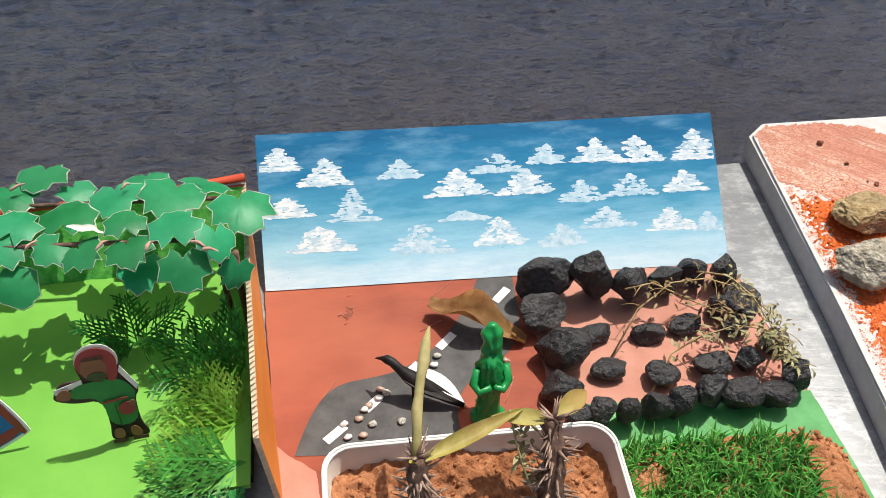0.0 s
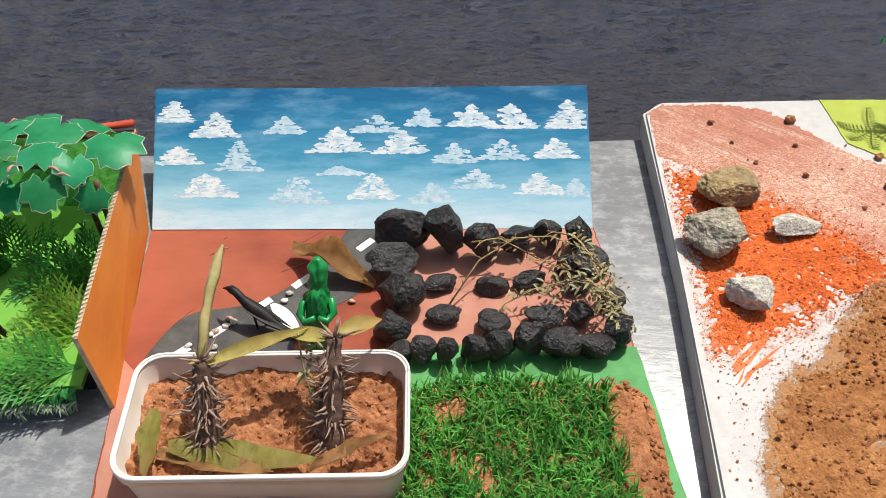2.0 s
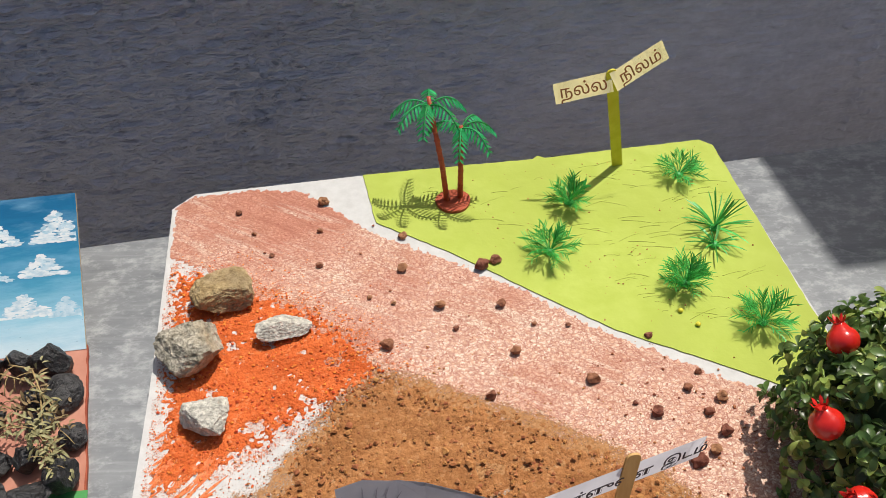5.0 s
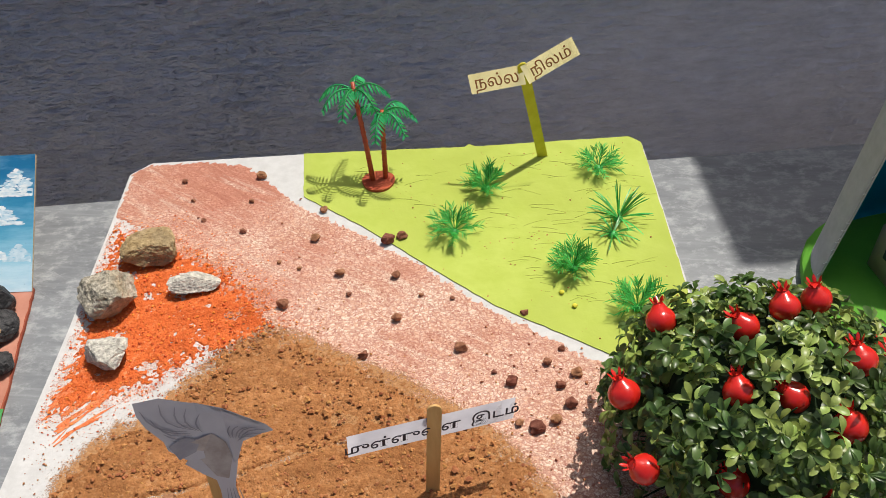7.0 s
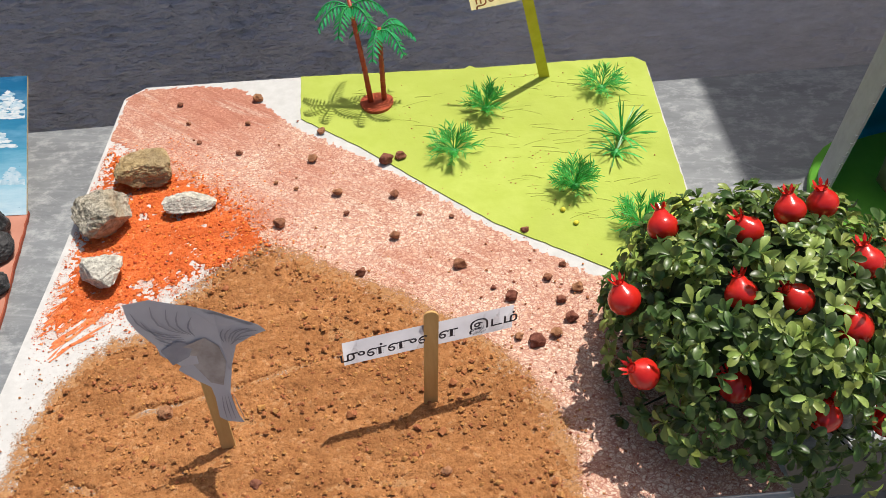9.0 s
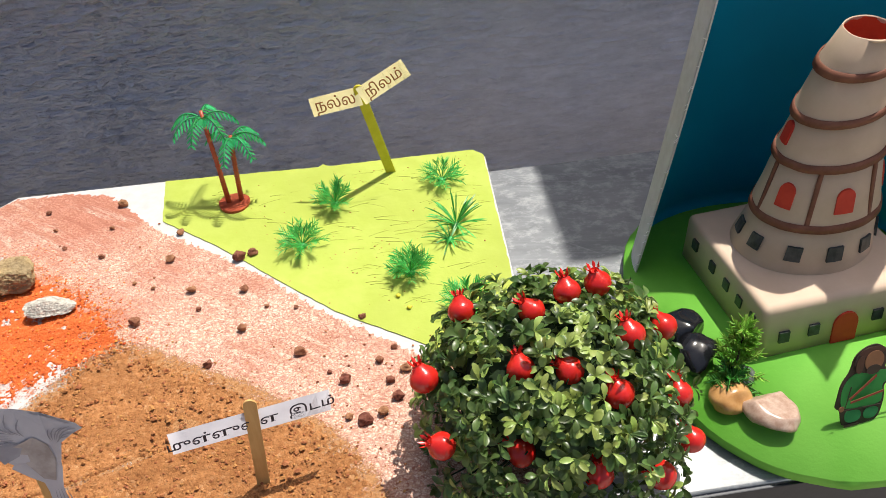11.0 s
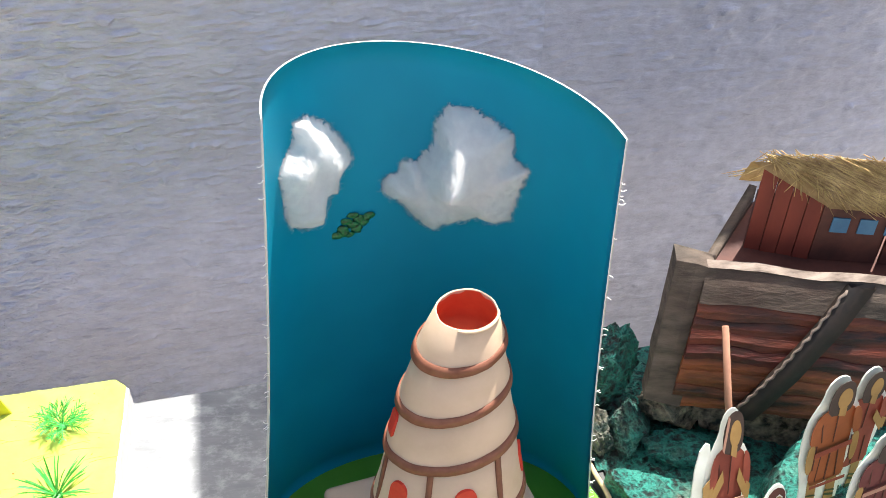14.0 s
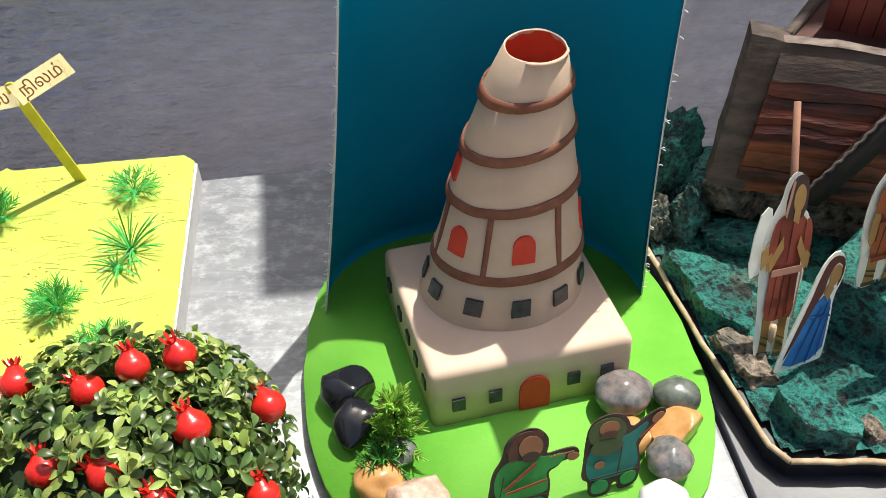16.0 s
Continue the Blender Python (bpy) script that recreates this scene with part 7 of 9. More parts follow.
def sprig(base, height, spread, seed, mat, label, n, needles):
    """A feathery evergreen sprig: stems with many short forked needles."""
    t = thing("plant_sprig", base, label, "plant")
    rnd = random.Random(seed)
    base, up = Vector(base), Vector((0, 0, 1))
    bm = bmesh.new()
    spine = [base + up * height * k / 6 + noise.noise_vector(base * 40 + Vector((k, 0, 0))) * 0.002 for k in range(7)]
    tube(bm, spine, [0.0014 - 0.00015 * k for k in range(7)], 5)
    part("stem", bm, stem_brown, t)
    bm = bmesh.new()
    for k in range(n):
        s = (k + 0.6) / n
        p = spine[min(int(s * 6), 5)].lerp(spine[min(int(s * 6), 5) + 1], s * 6 % 1)
        a = k * 2.4 + rnd.uniform(-0.3, 0.3)
        side = up.orthogonal().normalized()
        side = Matrix.Rotation(a, 3, up) @ side
        d = (side * (1.1 - 0.55 * s) + up * rnd.uniform(0.3, 0.8)).normalized()
        ln = spread * (1.05 - 0.55 * s) * rnd.uniform(0.75, 1.15)
        tip = p + d * ln
        tube(bm, [p, tip], [0.0005, 0.0002], 4, cap=False)
        for j in range(needles):
            q = p.lerp(tip, 0.15 + 0.85 * j / needles)
            o = Matrix.Rotation(j * 2.2, 3, d) @ d.orthogonal().normalized()
            e = q + (o * 0.75 + d) * rnd.uniform(0.0038, 0.0070)
            tube(bm, [q, e], [0.0011, 0.0005], 3, cap=False)
    part("needles", bm, mat, t, "fine feathery green needles", kind="stuff")
    return t


sprig_mid = surface("sprig_mid_green", (0.05, 0.22, 0.03), (0.13, 0.40, 0.07), 30, 0.45, 0.1, lit=0.3, vary=0.35, island=True)
sprig_green = surface("sprig_plastic", (0.025, 0.15, 0.022), (0.09, 0.30, 0.05), 30, 0.45, 0.1, lit=0.35, vary=0.4, island=True)
sprig_lime = surface("sprig_lime_plastic", (0.24, 0.48, 0.05), (0.44, 0.66, 0.13), 30, 0.45, 0.1, lit=0.5, vary=0.3, island=True)
sprig((1.296, 0.498, DISC), 0.060, 0.025, 3, sprig_lime, "lime-green plastic conifer sprig among pebbles", 40, 16)
sprig((1.283, 0.478, DISC), 0.020, 0.024, 4, sprig_mid, "low dark green plastic sprig among pebbles", 22, 14)


# ---- paper cut-out figures: plain shapes ----
def colour(name, c):
    return surface(name, tuple(k * 0.82 for k in c), c, 70, 0.75, 0.12, 200, 0.0003)


skin_tan = colour("ochre_print", (0.36, 0.21, 0.065))
dark_print = colour("dark_brown_print", (0.05, 0.03, 0.022))
green_print = colour("green_robe_print", (0.04, 0.26, 0.055))
teal_print = colour("teal_robe_print", (0.02, 0.17, 0.14))
rust_print = colour("rust_robe_print", (0.26, 0.055, 0.030))
orange_print = colour("orange_robe_print", (0.31, 0.085, 0.022))
maroon_print = colour("maroon_robe_print", (0.14, 0.030, 0.026))
blue_print = colour("blue_robe_print", (0.02, 0.16, 0.42))
red_print = colour("red_hood_print", (0.32, 0.05, 0.045))
fold_print = colour("dark_fold_print", (0.085, 0.026, 0.016))
leg_print = colour("pale_green_print", (0.035, 0.22, 0.08))
hair_print = colour("brown_hair_print", (0.085, 0.035, 0.022))
face_print = colour("tan_face_print", (0.26, 0.115, 0.055))
olive_print = colour("olive_print", (0.060, 0.085, 0.030))
navy_print = colour("navy_fold_print", (0.012, 0.075, 0.24))
pale_sash = colour("pale_sash_print", (0.42, 0.22, 0.15))
cut_edge = paper_edge


def oval(cx, cy, rx, ry, n=16):
    return [(cx + rx * math.cos(2 * math.pi * k / n), cy + ry * math.sin(2 * math.pi * k / n)) for k in range(n)]


def rounded(pts, times=2):
    """An outline with its corners cut twice, as scissors leave it."""
    for _ in range(times):
        pts = [((a[0] * (3 - 2 * k) + b[0] * (1 + 2 * k)) / 4, (a[1] * (3 - 2 * k) + b[1] * (1 + 2 * k)) / 4) for a, b in zip(pts, pts[1:] + pts[:1]) for k in (0, 1)]
    return pts


def bar(x0, y0, x1, y1, w):
    """A narrow stroke between two places, as an outline."""
    dx, dy = x1 - x0, y1 - y0
    n = math.hypot(dx, dy)
    px, py = -dy / n * w / 2, dx / n * w / 2
    return [(x0 - px, y0 - py), (x0 - px, y0 - py), (x1 - px, y1 - py), (x1 - px, y1 - py), (x1 + px, y1 + py), (x1 + px, y1 + py), (x0 + px, y0 + py), (x0 + px, y0 + py)]


def doll(base, top, width, layers, label, facing=(1, 0.12, 0), cuts=2):
    """A flat card figure; layers: (outline in shares of width and height, material), from back to front."""
    base, top = Vector(base), Vector(top)
    up = (top - base).normalized()
    x = Vector(facing).normalized()
    x = (x - up * x.dot(up)).normalized()
    n = x.cross(up)
    h = (top - base).length
    bm = bmesh.new()
    mats = []
    for k, (pts, mat) in enumerate(layers):
        pts = rounded(pts, cuts)
        if mat not in mats:
            mats.append(mat)
        z1 = 0.0012 + 0.00025 * k
        fr = [bm.verts.new(base + x * px * width + up * py * h + n * z1) for px, py in pts]
        bk = [bm.verts.new(base + x * px * width + up * py * h + n * (0.0 if k == 0 else z1 - 0.0004)) for px, py in pts]
        fs = [bm.faces.new(fr), bm.faces.new(bk[::-1])]
        for i in range(len(pts)):
            j = (i + 1) % len(pts)
            fs.append(bm.faces.new((fr[i], bk[i], bk[j], fr[j])))
        for f in fs:
            f.material_index = mats.index(mat)
    return solid("paper_figure", bm, mats, label, "figure", smooth=False)


STAND = [(-0.34, 0.0), (-0.06, 0.0), (0.0, 0.05), (0.06, 0.0), (0.34, 0.0), (0.36, 0.12), (0.34, 0.26), (0.46, 0.40), (0.50, 0.56), (0.47, 0.70), (0.39, 0.785), (0.20, 0.83), (0.21, 0.93), (0.12, 1.0), (-0.07, 1.01), (-0.22, 0.96), (-0.27, 0.87), (-0.38, 0.81), (-0.50, 0.72), (-0.54, 0.52), (-0.48, 0.36), (-0.42, 0.24), (-0.42, 0.10)]


def standing(robe, hood, sash=None, legs=True, arms="down", trim=None):
    """A front view: sandalled legs, a tunic with folds, arms, hair and a plain face, on a white cut edge that shows most to one side."""
    out = [(STAND, cut_edge)]
    if legs:
        for x in (-0.20, 0.15):
            out.append(([(x - 0.09, 0.02), (x + 0.12, 0.02), (x + 0.10, 0.12), (x + 0.11, 0.28), (x - 0.09, 0.28), (x - 0.07, 0.12)], skin_tan))
            out.append((bar(x - 0.10, 0.025, x + 0.15, 0.025, 0.030), olive_print))
            out.append((bar(x - 0.08, 0.10, x + 0.10, 0.075, 0.016), olive_print))
            out.append((bar(x - 0.08, 0.135, x + 0.10, 0.115, 0.010), olive_print))
    out.append(([(-0.34, 0.24), (-0.10, 0.22), (0.12, 0.245), (0.34, 0.23), (0.31, 0.42), (0.33, 0.60), (0.36, 0.75), (0.14, 0.81), (-0.14, 0.81), (-0.38, 0.76), (-0.36, 0.60), (-0.31, 0.46)], robe))
    for x0, x1, y0, y1, w in ((-0.20, -0.16, 0.26, 0.48, 0.018), (-0.02, 0.0, 0.25, 0.48, 0.026), (0.17, 0.14, 0.26, 0.47, 0.018), (0.0, 0.01, 0.55, 0.78, 0.016), (-0.22, -0.26, 0.58, 0.72, 0.016)):
        out.append((bar(x0, y0, x1, y1, w), fold_print))
    for sgn in (-1, 1):
        out.append(([(sgn * 0.30, 0.58), (sgn * 0.44, 0.57), (sgn * 0.45, 0.70), (sgn * 0.36, 0.78), (sgn * 0.26, 0.77)], robe))
        if arms == "down":
            out.append(([(sgn * 0.33, 0.58), (sgn * 0.45, 0.58), (sgn * 0.47, 0.46), (sgn * 0.43, 0.36), (sgn * 0.35, 0.36), (sgn * 0.33, 0.46)], skin_tan))
            out.append((bar(sgn * 0.32, 0.38, sgn * 0.31, 0.57, 0.018), fold_print))
        else:
            out.append((bar(sgn * 0.42, 0.60, sgn * 0.40, 0.52, 0.10), skin_tan))
            out.append((bar(sgn * 0.40, 0.53, sgn * 0.16, 0.66, 0.075), skin_tan))
    if sash:
        out.append((bar(-0.34, 0.50, 0.33, 0.515, 0.036), sash))
    if trim:
        out.append((bar(-0.33, 0.245, 0.33, 0.24, 0.022), trim))
    out.append(([(-0.24, 0.79), (-0.26, 0.90), (-0.16, 0.99), (0.02, 1.01), (0.15, 0.98), (0.20, 0.91), (0.19, 0.80), (0.0, 0.77)], hood))
    out.append((oval(0.015, 0.885, 0.125, 0.072), skin_tan))
    out.append((bar(0.0, 0.765, 0.01, 0.83, 0.13), skin_tan))
    return out


def grown(pts, k):
    cx, cy = sum(p[0] for p in pts) / len(pts), sum(p[1] for p in pts) / len(pts)
    return [(cx + (x - cx) * k, max(cy + (y - cy) * (0.5 + k * 0.5), 0.0)) for x, y in pts]


REACH = [(-0.36, 0.0), (0.26, 0.0), (0.36, 0.05), (0.42, 0.16), (0.46, 0.32), (0.42, 0.46), (0.58, 0.49), (0.66, 0.55), (0.88, 0.55), (0.96, 0.61), (0.88, 0.68), (0.62, 0.68), (0.40, 0.66), (0.46, 0.76), (0.46, 0.88), (0.28, 1.0), (0.02, 1.0), (-0.22, 0.90), (-0.28, 0.72), (-0.46, 0.58), (-0.52, 0.38), (-0.56, 0.28), (-0.44, 0.24), (-0.42, 0.10)]
reach_green = [(REACH, dark_print), ([(-0.46, 0.34), (-0.38, 0.24), (0.38, 0.20), (0.42, 0.34), (0.38, 0.48), (0.58, 0.51), (0.72, 0.58), (0.70, 0.65), (0.40, 0.64), (0.28, 0.68), (-0.20, 0.70), (-0.42, 0.56)], green_print),
               ([(-0.34, 0.05), (-0.02, 0.05), (0.0, 0.20), (-0.36, 0.23)], leg_print), ([(0.04, 0.05), (0.30, 0.05), (0.37, 0.19), (0.03, 0.20)], leg_print), (bar(-0.44, 0.235, 0.40, 0.205, 0.018), dark_print),
               (bar(-0.36, 0.02, -0.06, 0.02, 0.030), dark_print), (oval(0.09, 0.83, 0.32, 0.165), dark_print), (oval(0.12, 0.93, 0.26, 0.060), hair_print), ([(-0.22, 0.70), (-0.06, 0.68), (-0.02, 0.92), (-0.18, 0.88)], hair_print),
               (oval(0.16, 0.81, 0.195, 0.130), face_print), (oval(0.15, 0.705, 0.145, 0.060), dark_print),
               (bar(-0.30, 0.38, 0.22, 0.62, 0.034), rust_print), (bar(-0.28, 0.34, 0.38, 0.40, 0.026), rust_print), (bar(0.44, 0.655, 0.84, 0.665, 0.014), face_print), ([(0.72, 0.57), (0.86, 0.56), (0.93, 0.61), (0.86, 0.65), (0.72, 0.65)], face_print),
               (oval(-0.47, 0.29, 0.055, 0.035), face_print), (bar(-0.40, 0.30, -0.30, 0.56, 0.016), dark_print)]
doll((1.381, 0.4265, DISC), (1.379, 0.452, 0.087), 0.047, reach_green, "dark-outlined card figure in a green robe reaching out one arm")
RAISE = [(-0.40, 0.0), (-0.06, 0.0), (-0.02, 0.14), (0.08, 0.14), (0.06, 0.02), (0.38, 0.06), (0.44, 0.26), (0.42, 0.46), (0.40, 0.56), (0.62, 0.74), (0.84, 0.86), (0.80, 0.96), (0.56, 0.90), (0.30, 0.76), (0.24, 0.92), (0.08, 1.0), (-0.16, 1.0), (-0.36, 0.90), (-0.42, 0.70), (-0.46, 0.44), (-0.50, 0.26), (-0.38, 0.22)]
raise_teal = [(RAISE, dark_print), ([(-0.42, 0.28), (-0.30, 0.20), (0.38, 0.24), (0.40, 0.46), (0.34, 0.60), (0.56, 0.76), (0.54, 0.84), (0.28, 0.70), (-0.30, 0.66), (-0.42, 0.50)], teal_print), ([(-0.36, 0.04), (-0.10, 0.04), (-0.06, 0.20), (-0.34, 0.22)], leg_print), ([(0.12, 0.08), (0.34, 0.10), (0.38, 0.26), (0.10, 0.22)], green_print),
              (oval(-0.09, 0.80, 0.30, 0.175), olive_print), (oval(-0.10, 0.62, 0.26, 0.10), olive_print), (oval(-0.06, 0.85, 0.16, 0.085), face_print), (oval(-0.06, 0.775, 0.13, 0.045), hair_print),
              (oval(-0.22, 0.42, 0.085, 0.045), face_print), (bar(0.40, 0.66, 0.70, 0.84, 0.020), rust_print), ([(0.60, 0.80), (0.70, 0.82), (0.80, 0.89), (0.74, 0.94), (0.58, 0.88)], face_print), (bar(-0.34, 0.27, 0.38, 0.29, 0.016), dark_print), (bar(0.05, 0.30, 0.12, 0.60, 0.02), dark_print)]
doll((1.450, 0.434, DISC), (1.449, 0.459, 0.082), 0.050, raise_teal, "dark-outlined card figure in a teal robe raising one arm")

# ---- ark model ----
rock_teal, nt, b = nodes_of("teal_painted_rock")
# colour follows the relief: near-black in the creases, pale teal on the ridges
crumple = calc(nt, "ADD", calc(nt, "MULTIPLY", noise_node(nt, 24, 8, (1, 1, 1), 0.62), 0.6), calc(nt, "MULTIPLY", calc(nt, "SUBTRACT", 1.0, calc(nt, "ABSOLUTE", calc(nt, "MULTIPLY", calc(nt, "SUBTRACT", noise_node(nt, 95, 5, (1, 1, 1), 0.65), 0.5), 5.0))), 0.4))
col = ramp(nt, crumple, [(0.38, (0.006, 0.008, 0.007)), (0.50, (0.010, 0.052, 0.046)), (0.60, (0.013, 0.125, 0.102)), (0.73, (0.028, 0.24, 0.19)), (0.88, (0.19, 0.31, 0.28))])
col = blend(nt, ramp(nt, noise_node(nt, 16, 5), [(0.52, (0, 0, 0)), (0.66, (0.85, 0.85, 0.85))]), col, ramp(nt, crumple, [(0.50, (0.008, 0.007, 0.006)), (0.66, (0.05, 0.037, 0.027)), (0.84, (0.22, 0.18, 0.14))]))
nt.links.new(col, b.inputs["Base Color"])
b.inputs["Roughness"].default_value = 0.5
relief(nt, b, crumple, 1.0, 0.006)
rock_umber = surface("umber_painted_rock", (0.014, 0.011, 0.009), (0.34, 0.27, 0.20), 120, 0.65, 1.0, 170, 0.004, dirt=(0.015, 0.05, 0.045))
hull_brown = surface("hull_plank_paint", (0.010, 0.006, 0.005), (0.19, 0.042, 0.016), 30, 0.55, 1.0, 120, 0.002, (0.3, 1, 2.0), dirt=(0.018, 0.011, 0.009), vary=0.35)
plank_grey = surface("weathered_plank", (0.032, 0.024, 0.018), (0.115, 0.086, 0.066), 60, 0.75, 0.9, 130, 0.0018, (0.35, 0.8, 1.4), dirt=(0.055, 0.030, 0.022))
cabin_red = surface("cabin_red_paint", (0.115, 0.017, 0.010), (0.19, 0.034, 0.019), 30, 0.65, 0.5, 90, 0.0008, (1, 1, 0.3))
# darker red-brown for the cabin's side and back and the hull
cabin_dark = surface("cabin_dark_red", (0.05, 0.014, 0.010), (0.10, 0.03, 0.02), 30, 0.65, 0.5, 90, 0.0008)
lip_pale = surface("worn_pale_lip", (0.07, 0.05, 0.04), (0.24, 0.19, 0.16), 90, 0.8, 0.5, 200, 0.0008, (0.4, 1, 1))
rib_dark = surface("rib_paint", (0.008, 0.006, 0.005), (0.026, 0.016, 0.012), 60, 0.6, 0.5)
window_blue = surface("blue_window_paint", (0.035, 0.12, 0.22), (0.055, 0.165, 0.28), 40, 0.5, 0.1)
straw = surface("straw", (0.36, 0.24, 0.10), (0.64, 0.47, 0.23), 60, 0.75, 0.3, 200, 0.0004, vary=0.3, island=True, lit=0.1)
tray_tan = surface("raw_card_edge", (0.34, 0.24, 0.14), (0.52, 0.39, 0.25), 120, 0.8, 0.4)
black_tray = surface("black_tray_paint", (0.010, 0.010, 0.012), (0.022, 0.022, 0.025), 60, 0.45, 0.3)

ark_tray = thing("ark_tray", (1.78, 0.60, -0.002), "black-sided card tray with a raw tan rim and teal painted rocks", "tray")
tray_outline = [(1.590, 0.436), (1.663, 0.424), (2.05, 0.372), (2.10, 0.80), (1.545, 0.80), (1.552, 0.682), (1.564, 0.555), (1.580, 0.452)]
bm = bmesh.new()
prism(bm, wobble(tray_outline, 0.012, 0.001, 3), -0.0018, 0.016)
part("tray_body", bm, black_tray, ark_tray, smooth=False)
bm = bmesh.new()
loop = [(x, y, 0.0185) for x, y in wobble(tray_outline, 0.012, 0.0012, 3)]
tube(bm, loop + loop[:1], 0.0026, 6)
part("rim", bm, tray_tan, ark_tray, "raw tan card rim")
bm = bmesh.new()
value = inside_of(tray_outline)
grid = {}
for i in range(94):
    for j in range(76):
        x, y = 1.545 + 0.006 * i, 0.375 + 0.006 * j
        if value(x, y) > 0.003:
            h = 0.021 + 0.006 * noise.noise((x * 34, y * 34, 2)) + 0.004 * noise.noise((x * 90, y * 90, 6))
            if y > 0.70:
                h = max(h, 0.030)
            grid[i, j] = bm.verts.new((x, y, h))
for i in range(93):
    for j in range(75):
        q = [grid.get(k) for k in ((i, j), (i + 1, j), (i + 1, j + 1), (i, j + 1))]
        if all(q):
            bm.faces.new(q)
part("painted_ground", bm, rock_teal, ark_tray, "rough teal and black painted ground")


def painted_rock(x, y, z, w, d, h, seed, mat, label, ang=0, tilt=0):
    bm = bmesh.new()
    v = lump(bm, (x, y, z), (w, d, h), seed, 5, 0.25, 9, 0.11)
    turn(bm, v, (x, y, z), ang)
    if tilt:
        turn(bm, v, (x, y, z), tilt, "Y")
    part("painted_rock", bm, mat, ark_tray, label, smooth=False)


def painted_block(outline, z0, z1, seed, mat, label, rough=0.004, top_tilt=0.0):
    """A hewn block with a flat crumpled top and steep broken sides."""
    bm = bmesh.new()
    edge = wobble(outline, 0.004, 0.0022, seed)
    cx, cy = sum(p[0] for p in edge) / len(edge), sum(p[1] for p in edge) / len(edge)
    rows = []
    for k, (grow, z) in enumerate(((1.02, z0), (1.03, z0 + (z1 - z0) * 0.25), (1.01, z0 + (z1 - z0) * 0.5), (1.0, z0 + (z1 - z0) * 0.75), (0.97, z1 - 0.001), (0.90, z1 + 0.0005), (0.70, z1 + 0.001), (0.45, z1), (0.2, z1 + 0.0008))):
        row = []
        for x, y in edge:
            p = Vector((cx + (x - cx) * grow, cy + (y - cy) * grow, z + top_tilt * (y - cy)))
            p += noise.noise_vector(p * 55 + Vector((seed, 0, 0))) * rough * (0.3 if k > 4 else 1.0) + noise.noise_vector(p * 170) * rough * 0.35
            row.append(p)
        rows.append(row)
    vs = rings_to_mesh(bm, rows)
    bm.faces.new(vs[-1])
    part("painted_rock", bm, mat, ark_tray, label, smooth=False)


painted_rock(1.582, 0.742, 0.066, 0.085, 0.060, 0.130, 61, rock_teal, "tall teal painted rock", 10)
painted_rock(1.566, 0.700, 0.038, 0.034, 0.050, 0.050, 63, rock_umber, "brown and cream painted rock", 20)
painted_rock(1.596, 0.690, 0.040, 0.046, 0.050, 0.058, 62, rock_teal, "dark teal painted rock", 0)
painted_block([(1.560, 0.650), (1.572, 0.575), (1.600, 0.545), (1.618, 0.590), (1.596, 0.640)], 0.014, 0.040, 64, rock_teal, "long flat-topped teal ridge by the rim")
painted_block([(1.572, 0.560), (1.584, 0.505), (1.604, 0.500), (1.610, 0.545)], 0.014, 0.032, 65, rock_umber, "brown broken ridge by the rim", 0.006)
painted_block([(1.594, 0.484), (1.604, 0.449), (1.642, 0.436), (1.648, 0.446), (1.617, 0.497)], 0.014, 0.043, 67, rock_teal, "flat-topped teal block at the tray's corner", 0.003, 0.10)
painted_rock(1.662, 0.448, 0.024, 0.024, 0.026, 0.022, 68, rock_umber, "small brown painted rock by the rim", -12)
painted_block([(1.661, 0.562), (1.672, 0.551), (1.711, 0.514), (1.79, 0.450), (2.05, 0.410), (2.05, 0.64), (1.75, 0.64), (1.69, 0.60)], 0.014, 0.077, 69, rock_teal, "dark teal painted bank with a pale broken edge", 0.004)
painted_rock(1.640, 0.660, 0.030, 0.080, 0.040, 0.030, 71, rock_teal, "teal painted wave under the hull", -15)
painted_rock(1.640, 0.700, 0.055, 0.070, 0.055, 0.070, 72, rock_umber, "cream and black painted rock under the stem post", 5)
painted_rock(1.740, 0.676, 0.045, 0.200, 0.060, 0.070, 73, rock_umber, "dark painted rock under the hull", -19)
painted_rock(1.890, 0.620, 0.050, 0.200, 0.070, 0.080, 74, rock_umber, "dark painted rock under the hull", -19)

ark = thing("ark", (1.80, 0.70, 0.02), "weathered brown wooden ark model with a thatched red cabin", "boat")
HD = Vector((0.945, -0.327, 0)).normalized()
HN = Vector((-HD.y, HD.x, 0)) * -1
KEEL, GUNWALE = Vector((1.620, 0.669, 0.080)), Vector((1.653, 0.711, 0.205))


def hull_at(s, z, out=0.0):
    """A point on the hull's side: s metres along it, at height z, out towards the viewer; the side bulges a little."""
    k = (z - KEEL.z) / (GUNWALE.z - KEEL.z)
    belly = 0.008 * math.sin(math.pi * min(max(k, 0), 1)) + 0.004 * math.sin(math.pi * s / 0.4)
    p = KEEL.lerp(GUNWALE, k) + HD * s + HN * (out + belly - 0.006)
    return Vector((p.x, p.y, z + 0.012 * (0.2 - s) ** 2 / 0.04 * 0.15))


